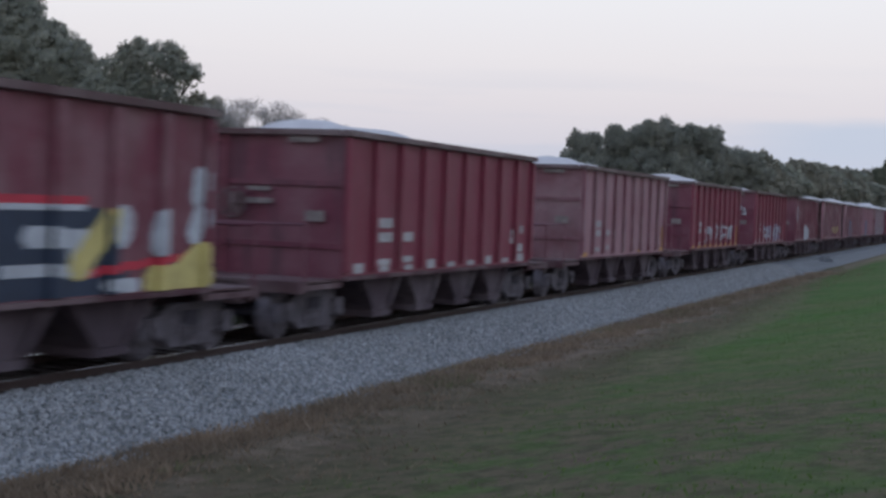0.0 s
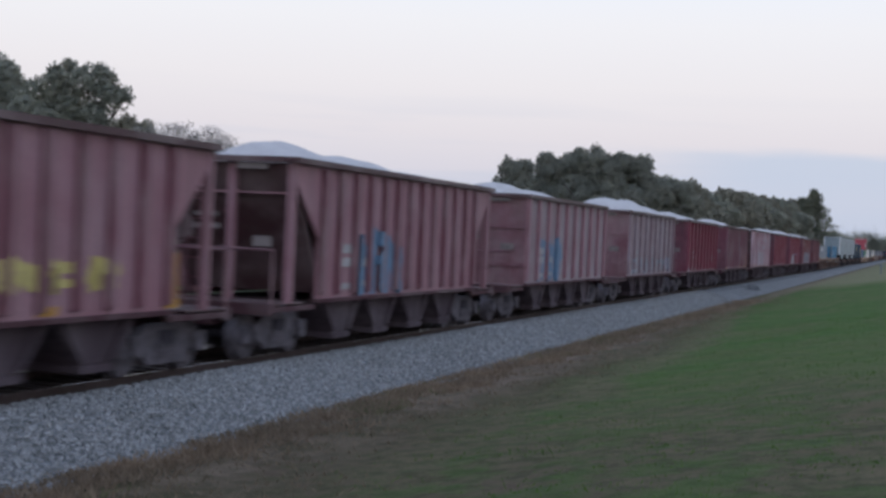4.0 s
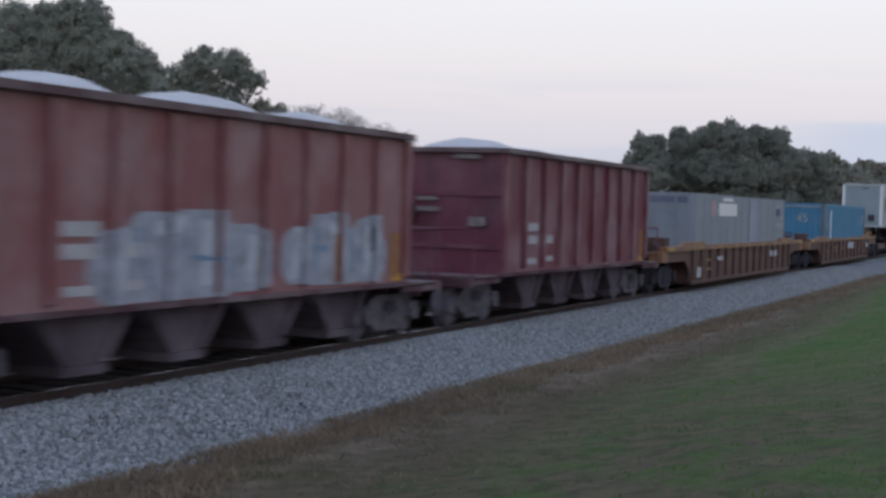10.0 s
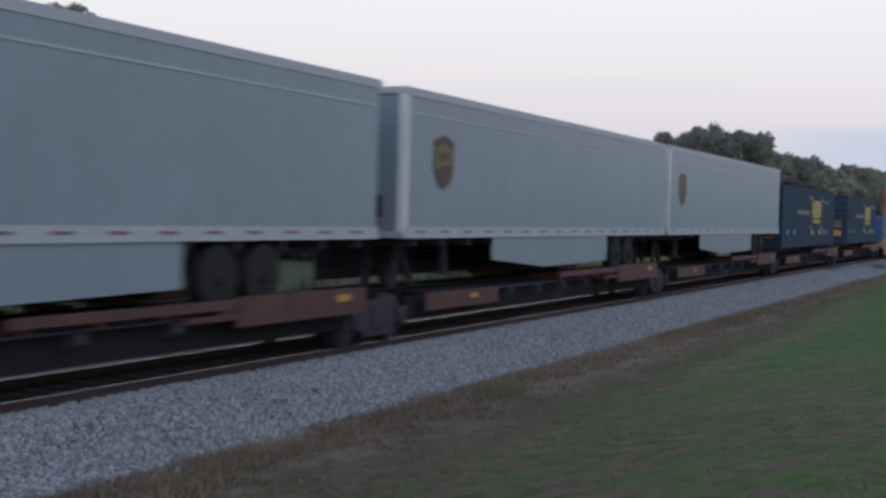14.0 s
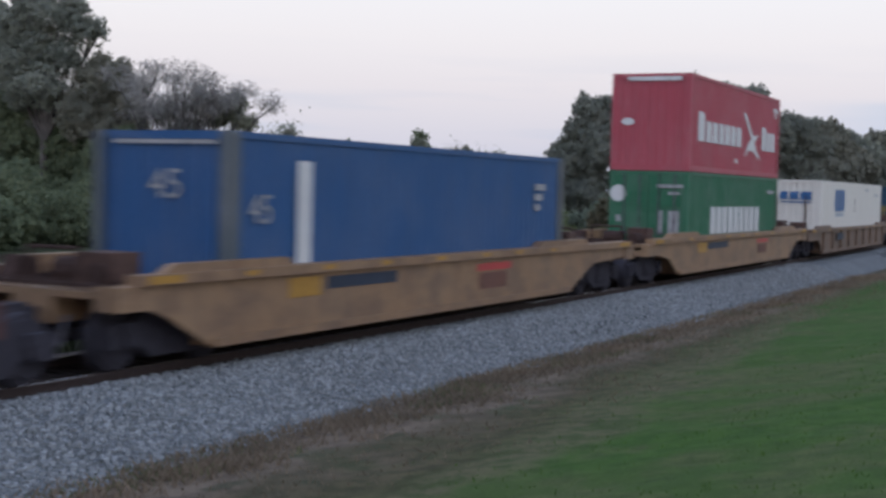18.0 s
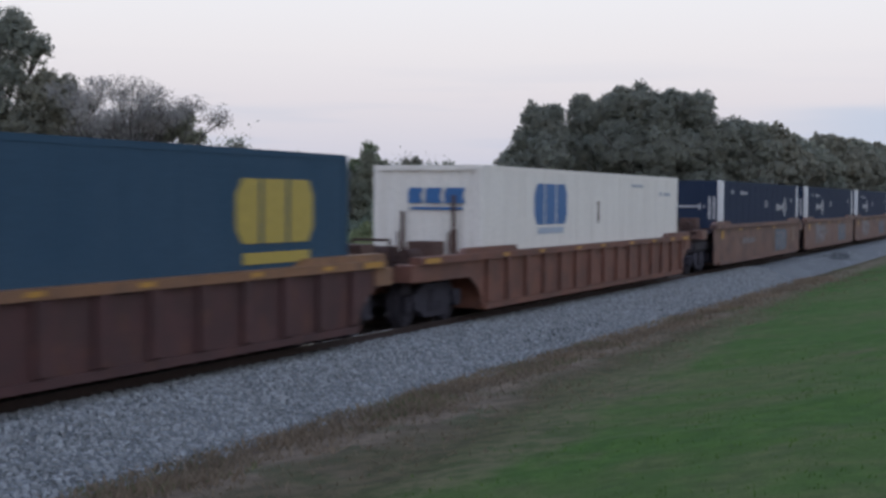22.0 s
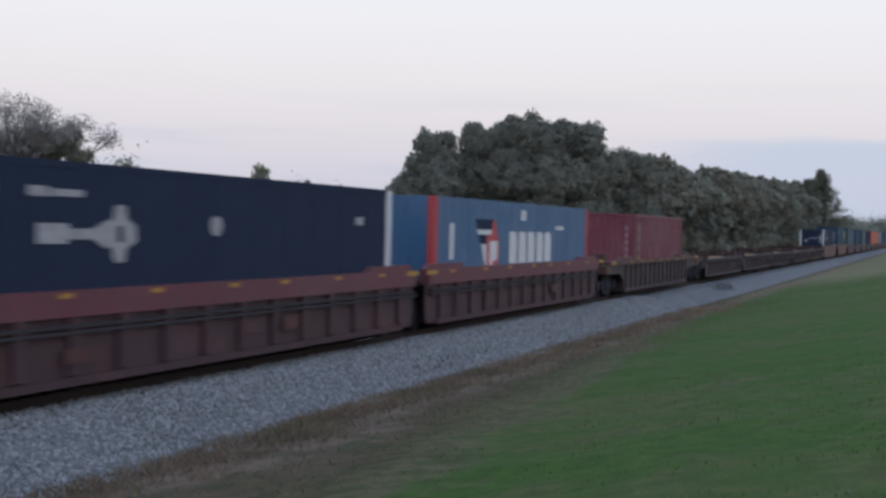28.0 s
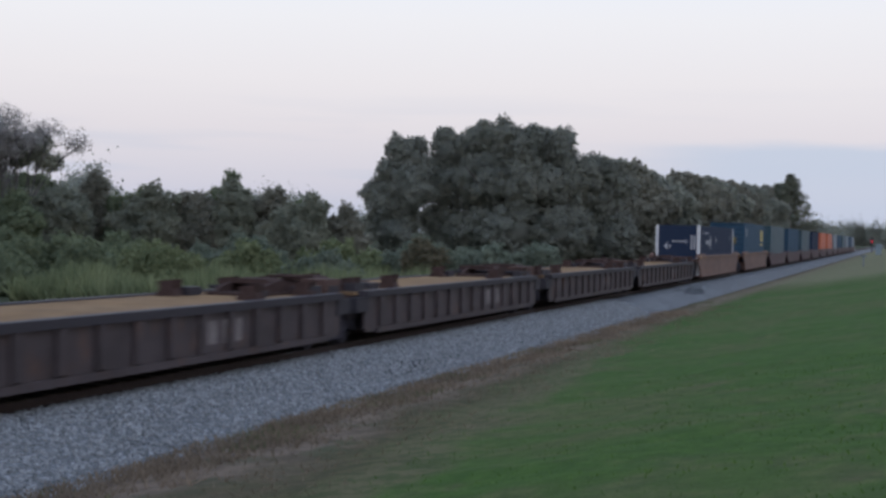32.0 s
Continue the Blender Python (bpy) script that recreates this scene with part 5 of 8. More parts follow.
def box_white(e0, e1, logo=(3.0, 5.4), rusty=True):
    c, h, W, H = make_container(e0, e1, 0.42, C_WHITE, "dirty white container with blue logo blocks and rust streaks" if rusty else "off-white container with blue logo blocks and a ribbed end", "seamed", "corrugated", H=2.95, W=1.3)
    y = -h
    m = mb()
    a, b = y + logo[0], y + logo[1]
    w = (b - a)
    gold_logo(c, a, 1.62, w, 0.98, W, LOGOBLUE, "blue logo block")
    m = mb()
    slab(m, W, a + 0.1 * w, a + 0.9 * w, 1.4, 1.55)
    part("logo_line", m, plain("grey_blue_line", (0.3, 0.34, 0.4), 0.6), c)
    m = mb()
    for u0, u1 in ((-0.45, -0.1), (-0.04, 0.36), (0.42, 0.9)):
        prism_y(m, [(u0, 2.12), (u1, 2.12), (u1 - 0.06, 2.28), (u1, 2.46), (u0 + 0.05, 2.46), (u0, 2.38)], -h - 0.006, -h)
    end_box(m, -0.4, 0.85, -h, 1.98, 2.04)
    part("end_block", m, LOGOBLUE, c, "blue logo blocks on the end")
    m = mb()
    for k, x in enumerate((-0.62, 0.6)):
        for q, (dx, w, z1) in enumerate(((-0.1, 0.05, 1.5), (-0.03, 0.16, 1.15 + 0.4 * k), (0.0, 0.09, 1.95 + 0.35 * k), (0.16, 0.04, 0.9)) if rusty else ((0.0, 0.08, 2.0), (0.02, 0.04, 2.3))):
            end_box(m, x + dx, x + dx + w, -h - 0.026 - 0.002 * q, 0.3, z1, 0.004)
    slab(m, W, y + 8.0, y + 8.14, 1.6, 2.2, 0.003)
    part("rust_streak", m, RUST, c, "rust streaks")
    m = mb()
    slab(m, W, h - 5.2, h - 4.0, 2.6, 2.68, 0.005)
    slab(m, W, h - 2.2, h - 1.9, 2.35, 2.48, 0.005)
    slab(m, W, h - 1.7, h - 0.9, 2.36, 2.46, 0.005)
    part("stencil_panel", m, plain("grey_stencil", (0.3, 0.32, 0.36), 0.6), c)


def gold_logo(parent, y, z, w, h, x, mat, label):
    """Three heavy plain shapes in the logo's place: a block with clipped corners between two like it."""
    t = w / 3

    def shape(a, *polys):
        m = mb()
        for pts in polys:
            side_poly(m, [(a + p * t, z + q * h) for p, q in pts], x)
        single("logo_block", m, mat, parent, label)
    shape(y, [(0.25, 1.0), (0.0, 0.76), (0.0, 0.24), (0.25, 0.0), (0.86, 0.0), (0.86, 1.0)])
    shape(y + t, [(0.0, 1.0), (0.0, 0.0), (0.9, 0.0), (0.9, 1.0)])
    shape(y + 2 * t, [(0.04, 1.0), (0.04, 0.0), (0.8, 0.0), (1.0, 0.24), (1.0, 0.76), (0.8, 1.0)])


def box_navy(e0, e1, z=0.42, label="slate-navy container with a yellow logo block on its side", chassis=False, H=2.95):
    c, h, W, H = make_container(e0, e1, z, C_NAVY_DEEP if chassis else C_NAVY, label, "seamed", "ribbed", H=H, W=1.3, rails=C_NAVY_DEEP if chassis else C_NAVY)
    y = -h
    m = mb()
    if chassis:
        gold_logo(c, y + 8.75, 1.46, 2.8, 0.92, W, GOLD, "yellow logo block")
        slab(m, W, y + 9.0, y + 11.4, 1.2, 1.38)
        part("logo_block", m, GOLD, c, "yellow logo blocks")
        m = mb()
        for a, b in ((y + 8.15, y + 8.35), (y + 11.9, y + 12.1)):
            slab(m, W, a - 0.08, b + 0.12, 2.4, 2.54)
            slab(m, W, a - 0.08, b + 0.12, 0.9, 1.02)
        slab(m, W, y + 8.5, y + 9.2, 0.6, 0.85)
        slab(m, W, y + 11.0, y + 11.7, 0.6, 0.85)
        part("logo_bracket", m, GOLD, c, "yellow bracket corners round the logo")
        m = mb()
        for a, b in ((y + 8.15, y + 8.35), (y + 11.9, y + 12.1)):
            slab(m, W, a + 0.03, b - 0.03, 1.03, 2.39)
        part("logo_bracket", m, DIMGOLD, c, "dull yellow bracket bars")
        m = mb()
        slab(m, W, y + 4.0, y + 7.9, 1.62, 1.82)
        slab(m, W, y + 7.4, y + 8.9, 2.48, 2.56)
        slab(m, W, y + 12.6, y + 14.2, 2.3, 2.42)
        part("slogan_bar", m, plain("dim_gold_bar", (0.16, 0.14, 0.09), 0.6), c, "plain dull yellow bar")
        m = mb()
        for a in (1.3, 3.2, 12.6, 13.6):
            slab(m, W, y + a, y + a + 0.4, 0.62, 0.86)
        part("placard", m, plain("grey_green_placard", (0.2, 0.26, 0.25), 0.6), c)
        m = mb()
        for zz, a, b, q in ((2.26, -1.05, -0.2, 0.36), (2.1, -1.05, -0.25, 0.1), (1.24, -1.0, -0.28, 0.15), (1.02, -1.0, -0.28, 0.14), (1.22, 0.06, 0.95, 0.18), (0.98, 0.06, 0.98, 0.18)):
            end_box(m, a, b, -h, zz, zz + q)
        part("end_block", m, DIMGOLD, c, "soiled yellow blocks on the end")
        m = mb()
        end_box(m, 0.48, 0.95, -h, 0.46, 0.8)
        part("end_placard", m, YELLOW, c, "orange placard on the end")
        m = mb()
        end_box(m, -1.12, -0.68, -h, 0.42, 0.72)
        part("end_placard", m, MARK, c, "pale placard on the end")
        for zz in (0.92, 1.5, 2.04):
            for a, b in ((-1.1, -0.06), (0.0, 1.1)):
                part("door_bar", end_box(mb(), a, b, -h, zz, zz + 0.05, 0.03), STEEL, c)
    else:
        gold_logo(c, y + 12.4, 1.5, 2.3, 1.0, W, GOLD, "yellow logo block")
        slab(m, W, y + 12.6, y + 14.6, 1.18, 1.36)
        part("logo_block", m, GOLD, c, "yellow logo blocks")
        m = mb()
        for q in range(3):
            end_box(m, -0.4 + 0.38 * q, -0.06 + 0.38 * q, -h, 1.5 + 0.02 * (q % 2), 1.86, 0.06)
        end_box(m, -0.35, 0.65, -h, 1.34, 1.44, 0.06)
        end_box(m, -0.05, 0.2, -h, 2.1, 2.2)
        part("end_block", m, DIMGOLD, c, "soiled yellow blocks on the end")
        m = mb()
        slab(m, W, y + 1.1, y + 2.0, 2.3, 2.5)
        slab(m, W, y + 1.3, y + 1.8, 1.9, 2.2)
        part("stencil_panel", m, MARK, c)
    return c


def box_midnight(e0, e1, z=0.42, H=2.98, turned=False):
    c, h, W, H = make_container(e0, e1, z, C_MID, "midnight-blue container with white corner posts and pale key emblem", "seamed", "plain", H=H, W=1.3, posts=WHITE)
    y = -h
    m = mb()
    q = y + (10.55 if turned else 2.8)
    n = 14
    side_poly(m, [(q, 1.84), (q + 0.7, 1.84), (q + 0.7, 1.9), (q + 1.3, 1.9), (q + 1.55, 1.78), (q + 1.75, 1.78), (q + 1.85, 1.56), (q + 2.1, 1.56), (q + 2.15, 1.76),
                  (q + 2.4, 1.86), (q + 2.4, 2.1), (q + 2.15, 2.2), (q + 2.1, 2.4), (q + 1.85, 2.4), (q + 1.75, 2.18), (q + 1.55, 2.16), (q + 1.3, 2.05), (q + 0.7, 2.05), (q + 0.7, 2.12), (q, 2.12)], W)
    part("key_emblem", m, MARK, c, "pale key-shaped emblem")
    m = mb()
    slab(m, W + 0.007, q + 1.9, q + 2.05, 1.86, 2.1, 0.004)
    part("emblem_eye", m, C_MID, c)
    m = mb()
    q = y + (8.25 if turned else 7.62)
    side_poly(m, [(q + 0.2 * math.cos(2 * math.pi * k / n), 2.12 + 0.17 * math.sin(2 * math.pi * k / n)) for k in range(n)], W)
    q = y + (3.16 if turned else 2.6)
    slab(m, W, q, q + 0.45, 2.48, 2.62)
    slab(m, W, q + 0.5, q + 1.25, 2.49, 2.59)
    slab(m, W, y + 1.5, y + 1.9, 2.5, 2.64)
    slab(m, W, h - 1.9, h - 1.5, 2.2, 2.36)
    part("stencil_panel", m, MARK, c)
    m = mb()
    end_box(m, -0.35, 0.4, -h, 1.98, 2.06)
    prism_y(m, [(0.5, 2.17), (0.66, 2.02), (0.5, 1.87), (0.34, 2.02)], -h - 0.006, -h)
    for x in (0.78, 0.95):
        end_box(m, x, x + 0.1, -h, 1.55, 2.4)
    part("end_arrow", m, MARK, c, "pale arrow mark on the end")
    m = mb()
    prism_y(m, [(-0.6, 1.95), (-0.38, 1.73), (-0.6, 1.51), (-0.82, 1.73)], -h - 0.006, -h)
    part("diamond_placard", m, MARK, c, "pale diamond placard on the end")
    return c


def box_skyblue(e0, e1):
    c, h, W, H = make_container(e0, e1, 0.42, C_SKY, "mid-blue container with white name blocks and red corner posts", "seamed", "plain", H=2.95, W=1.3, posts=POST_RED)
    y = -h
    letter_blocks(c, y + 6.1, y + 10.7, 1.22, 2.12, 5, W, WHITE, "white letter-sized block")
    m = mb()
    side_poly(m, [(y + 3.1, 2.44), (y + 4.75, 2.44), (y + 4.55, 2.16), (y + 3.3, 2.16)], W)
    side_poly(m, [(y + 3.42, 2.02), (y + 4.05, 2.02), (y + 4.05, 1.78), (y + 3.6, 1.78)], W)
    part("emblem_bar", m, C_MID, c, "dark blue emblem bar")
    m = mb()
    side_poly(m, [(y + 3.25, 2.16), (y + 4.5, 2.16), (y + 4.5, 2.03), (y + 3.36, 2.03)], W)
    side_poly(m, [(y + 3.62, 1.77), (y + 4.05, 1.77), (y + 4.1, 1.2), (y + 3.95, 1.24)], W)
    part("emblem_bar", m, WHITE, c, "white emblem bar")
    m = mb()
    side_poly(m, [(y + 4.56, 2.4), (y + 4.8, 2.44), (y + 5.05, 2.0), (y + 5.25, 1.62), (y + 5.05, 1.15), (y + 4.5, 0.95), (y + 4.12, 1.2), (y + 4.12, 2.02), (y + 4.5, 2.02)], W)
    part("emblem", m, LOGORED, c, "red emblem shape")
    m = mb()
    prism(m, [(y + 4.35, 1.0), (y + 4.6, 1.0), (y + 4.6, 1.3), (y + 5.0, 1.34), (y + 5.05, 1.85), (y + 4.35, 1.85)], W + 0.006, W + 0.01)
    slab(m, W, y + 7.3, y + 7.8, 2.45, 2.75)
    slab(m, W, h - 4.2, h - 3.2, 2.2, 2.32)
    slab(m, W, y + 1.1, y + 1.4, 1.4, 2.3)
    part("stencil_panel", m, WHITE, c)


def box_wine(e0, e1):
    c, h, W, H = make_container(e0, e1, 0.42, C_WINE, "wine-red corrugated container with a yellow and blue label strip", "corrugated", "corrugated", H=2.93)
    y = -h + 0.62
    for k in range(5):
        part("label_strip", slab(mb(), W, y, y + 0.2, 0.62 + 0.4 * k, 0.86 + 0.4 * k), GOLD, c, "yellow label block")
        part("label_strip", slab(mb(), W, y, y + 0.2, 0.87 + 0.4 * k, 1.01 + 0.4 * k), LOGOBLUE, c, "blue label block")
    for k in range(7):
        part("stencil_panel", end_box(mb(), 0.78, 0.92, -h, 0.55 + 0.28 * k, 0.75 + 0.28 * k), PINKISH, c)


# ---------------------------------------------------------------- spine cars and trailers
def make_spine(p0, p1, trucks, label, couplers=(False, False), hitch=2.0):
    mid = (p0 + p1) / 2
    car = thing("spine_car", label, "spine car", "articulated spine car units")
    a, b = p0 - mid, p1 - mid
    m = mb()
    prism_y(m, [(-0.3, 0.5), (0.3, 0.5), (0.3, 1.02), (0.42, 1.02), (0.42, 1.06), (-0.42, 1.06), (-0.42, 1.02), (-0.3, 1.02)], a, b)
    # the sill's shade is in its colour
    part("centre_sill", m, SHADED_STEEL, car)
    n = 9
    for k in range(n):
        y = a + 2.4 + (b - a - 4.6) * k / (n - 1)
        part("cross_bearer", lambda: prism_y(mb(), [(-1.28, 0.78), (-0.3, 0.45), (0.3, 0.45), (1.28, 0.78), (1.28, 0.93), (-1.28, 0.93)], -0.09, 0.09), STEEL, car, key="cross_bearer", at=(0, y, 0))
    part("air_tank", cyl_y(mb(), -0.75, 0.72, a + 7.0, a + 8.6, 0.24), STEEL, car, "sooty air reservoir")
    part("brake_rigging", box(mb(), -1.0, 1.0, a + 9.4, a + 10.6, 0.5, 0.8), STEEL, car, "dark brake rigging")
    # dark plate added to fill the shaded space under the load
    part("deck_plate", box(mb(), -1.2, 1.2, a + 2.2, b - 6.5, 0.935, 0.965), STEEL, car, "added dark plate closing the car's open middle")
    for s in (-1, 1):
        # stringers close the view under the car; shade is in their colour
        part("stringer", box(mb(), s * 0.95 - 0.05, s * 0.95 + 0.05, a + 0.9, b - 0.9, 0.47, 0.93), SHADED_STEEL, car)
        x0, x1 = sorted((s * 1.28, s * 1.35))
        part("wheel_platform", box(mb(), x0, x1, a + 1.2, a + 5.0, 0.66, 1.0), MAROON_RUST, car, "rust-brown side plate")
    for s in (-1, 1):
        m = mb()
        x0, x1 = sorted((s * 0.42, s * 1.35))
        box(m, x0, x1, b - 6.4, b - 1.2, 0.9, 0.98)
        x0, x1 = sorted((s * 1.31, s * 1.37))
        prism(m, [(b - 5.1, 0.78), (b - 0.9, 0.78), (b - 0.9, 1.2), (b - 1.0, 1.24), (b - 5.0, 1.24), (b - 5.1, 1.2)], x0, x1)
        part("wheel_platform", m, MAROON_RUST, car, "rust-brown tyre platform")
        m = mb()
        x0, x1 = sorted((s * 1.25, s * 1.33))
        box(m, x0, x1, b - 10.0, b - 5.1, 1.06, 1.2)
        for k in range(4):
            xa, xb = sorted((s * 0.3, s * 1.25))
            box(m, xa, xb, b - 9.7 + k * 1.4, b - 9.58 + k * 1.4, 0.96, 1.12)
        part("side_walkway", m, MAROON_RUST, car, "rust-brown edge beam")
        m = mb()
        slab(m, 1.372, b - 2.0, b - 1.5, 1.02, 1.14, 0.006)
        slab(m, 1.352, a + 3.4, a + 3.8, 0.82, 0.92, 0.006)
        part("reflector", m, YELLOW, car)
    m = mb()
    for x in (-0.35, 0.27):
        prism(m, [(a + 1.5, 1.05), (a + 1.8, 1.05), (a + 2.0, hitch), (a + 1.8, hitch)], x, x + 0.08)
        prism(m, [(a + 2.5, 1.05), (a + 2.7, 1.05), (a + 2.05, hitch), (a + 1.9, hitch)], x, x + 0.08)
    box(m, -0.5, 0.5, a + 1.5, a + 2.1, hitch, hitch + 0.06)
    for s in (-1, 1):
        tube(m, (s * 0.3, a + 2.6, 1.05), (s * 0.1, a + 2.0, hitch), 0.05, 0.05)
    part("hitch_stand", m, STEEL, car)
    if couplers[0]:
        m = mb()
        for k in range(16):
            u, v = 2 * math.pi * k / 16, 2 * math.pi * (k + 1) / 16
            tube(m, (0.6 + 0.27 * math.cos(u), a + 1.2, 1.68 + 0.27 * math.sin(u)), (0.6 + 0.27 * math.cos(v), a + 1.2, 1.68 + 0.27 * math.sin(v)), 0.03, 0.03, 5)
        for k in range(4):
            u = math.pi * k / 2
            tube(m, (0.6, a + 1.2, 1.68), (0.6 + 0.27 * math.cos(u), a + 1.2, 1.68 + 0.27 * math.sin(u)), 0.025, 0.025, 5)
        cyl_y(m, 0.6, 1.68, a + 1.2, a + 1.34, 0.12)
        part("brake_wheel", m, OCHRE, car, "tan hand-brake wheel")
        part("brake_stand", box(mb(), 0.5, 0.7, a + 1.34, a + 1.5, 1.0, 1.85), SOOTRUST, car)
    for y in trucks:
        make_truck(car, y - mid, "s", STEEL)
    if couplers[0]:
        make_coupler(car, a, -1)
    if couplers[1]:
        make_coupler(car, b, 1)
    moving(car, mid)
    return car


def add_wheels(tr, ys, z, r=0.5):
    def tyre():
        m = mb()
        cyl_x(m, -0.26, 0.0, 0, 0, r, r, 24)
        cyl_x(m, 0.0, 0.03, 0, 0, r - 0.02, r - 0.08, 24)
        return m

    def rim():
        m = mb()
        cyl_x(m, 0.02, 0.04, 0, 0, r * 0.52, r * 0.5, 20)
        cyl_x(m, 0.04, 0.1, 0, 0, 0.13, 0.1, 12)
        return m
    for y in ys:
        for s in (-1, 1):
            w = part("wheel", tyre, RUBBER, tr, key=("tyre", r), at=(s * 1.24, y, z))
            if s < 0:
                w.rotation_euler = (0, 0, math.pi)
            # rims take the tyre black: shade under the trailers put into their colour
            part("wheel_rim", rim, RUBBER, w, key=("rim_w", r))


def make_trailer(e0, e1):
    """A box semi-trailer riding on a spine car; its floor is 2.12 m over the rails."""
    L = e1 - e0
    h = L / 2
    tr = thing("semi_trailer", "silver-grey box semi-trailer with a brown and gold shield emblem", "trailer", "semi-trailers on the spine cars")
    z0, z1, W = 1.05, 3.95, 1.3
    # heights are given over the tyre platform of the car
    m = mb()
    box(m, -W + 0.03, W - 0.03, -h + 0.03, h - 0.03, z0 + 0.1, z1 - 0.02)
    part("box_body", m, C_TRAILER, tr)
    for s in (-1, 1):
        m = mb()
        a, b = sorted((s * (W - 0.03), s * W))
        box(m, a, b, -h + 0.16, h - 0.1, z0 + 0.22, z1 - 0.16)
        part("side_panel", m, C_TRAILER, tr)
        m = mb()
        a, b = sorted((s * (W - 0.04), s * (W + 0.015)))
        box(m, a, b, -h, h, z1 - 0.16, z1)
        box(m, a, b, -h, h, z0, z0 + 0.22)
        part("edge_rail", m, ALU, tr, "dull aluminium edge rail")
        m = mb()
        a, b = sorted((s * (W - 0.01), s * (W + 0.012)))
        box(m, a, b, -h + 0.2, h - 0.1, z1 - 0.5, z1 - 0.46)
        part("moulding", m, ALU, tr)
    m = mb()
    for s in (-1, 1):
        prism_y(m, [(s * (W - 0.16), z0), (s * (W + 0.01), z0), (s * (W + 0.01), z1), (s * (W - 0.16), z1)][::s], -h - 0.01, -h + 0.12)
    part("corner_trim", m, WHITE, tr, "rounded pale front corner trims")
    m = mb()
    box(m, -W, W, -h - 0.015, -h + 0.05, z1 - 0.13, z1)
    box(m, -W, W, -h - 0.015, -h + 0.05, z0, z0 + 0.12)
    part("front_rail", m, ALU, tr)
    m = mb()
    end_box(m, 0.42, 0.82, -h, z0 + 0.4, z0 + 0.82, 0.05)
    part("connector_box", m, STEEL, tr, "dark connector box")
    m = mb()
    end_box(m, -0.8, -0.45, -h, z0 + 0.42, z0 + 0.8, 0.01)
    end_box(m, -0.05, 0.4, -h, z1 - 0.36, z1 - 0.26, 0.01)
    part("front_placard", m, DUSTY, tr)
    # emblem: gold field with a brown shield
    y = -h + 1.25
    m = mb()
    side_poly(m, [(y, z0 + 1.95), (y + 0.5, z0 + 2.08), (y + 1.0, z0 + 1.95), (y + 1.0, z0 + 1.35), (y + 0.85, z0 + 1.12), (y + 0.5, z0 + 0.95), (y + 0.15, z0 + 1.12), (y, z0 + 1.35)], W + 0.006)
    part("emblem_shield", m, UMBER, tr, "brown shield shape")
    m = mb()
    side_poly(m, [(y + 0.07, z0 + 1.36), (y + 0.07, z0 + 1.8), (y + 0.5, z0 + 1.9), (y + 0.93, z0 + 1.8), (y + 0.93, z0 + 1.5), (y + 0.55, z0 + 1.46)], W + 0.012)
    part("emblem_field", m, DIMGOLD, tr, "dull gold emblem field")
    m = mb()
    side_poly(m, [(y + 0.3, z0 + 1.52), (y + 0.3, z0 + 1.7), (y + 0.75, z0 + 1.74), (y + 0.75, z0 + 1.6)], W + 0.018)
    part("emblem_bar", m, UMBER, tr, "brown bar across the emblem")
    # belly box, landing gear, running gear
    m = mb()
    skirt = [(-h + 4.6, z0), (h - 6.1, z0), (h - 6.1, z0 - 0.68), (-h + 8.1, z0 - 0.74), (-h + 4.6, z0 - 0.5)]
    prism(m, skirt, W - 0.06, W - 0.02)
    prism(m, skirt, -W + 0.02, -W + 0.06)
    part("side_skirt", m, C_TRAILER, tr, "pale side skirt panel")
    for k in range(16):
        y = -h + 0.5 + k * (L - 1.6) / 15
        part("reflective_tape", lambda: slab(mb(), W + 0.015, 0, 0.45, z0 + 0.1, z0 + 0.15, 0.004), TAPE, tr, "dull red reflective tape", key="trailer_tape", at=(0, y, 0))
    for k in range(14):
        y = -h + 0.6 + k * (L - 1.2) / 13
        part("floor_beam", lambda: box(mb(), -1.24, 1.24, -0.06, 0.06, z0 - 0.16, z0), STEEL, tr, key="trailer_floor_beam", at=(0, y, 0))
    # dark sheet added to block the view under the trailer, in place of shade
    m = mb()
    box(m, -1.22, -1.16, -h + 1.0, h - 5.2, z0 - 0.95, z0 - 0.16)
    part("far_rail_guard", m, STEEL, tr, "added dark sheet closing the gap under the far side")
    m = mb()
    for x in (-0.75, 0.75):
        box(m, x - 0.07, x + 0.07, -h + 3.0, -h + 3.14, z0 - 0.75, z0)
        box(m, x - 0.16, x + 0.16, -h + 2.9, -h + 3.24, z0 - 0.8, z0 - 0.74)
    tube(m, (-0.75, -h + 3.07, z0 - 0.3), (0.75, -h + 3.07, z0 - 0.3), 0.03, 0.03)
    part("landing_leg", m, STEEL, tr)
    m = mb()
    for x in (-0.45, 0.45):
        box(m, x - 0.06, x + 0.06, h - 6.0, h - 0.6, z0 - 0.28, z0)
    for yy in (h - 5.1, h - 3.85):
        cyl_x(m, -1.1, 1.1, yy, 0.5, 0.08, n=10)
        box(m, -0.55, -0.35, yy - 0.3, yy + 0.3, 0.5, z0)
        box(m, 0.35, 0.55, yy - 0.3, yy + 0.3, 0.5, z0)
    part("bogie", m, STEEL, tr)
    add_wheels(tr, (h - 5.1, h - 3.85), 0.5)
    moving(tr, (e0 + e1) / 2, 0, 0.985 + 0.06)
    return tr


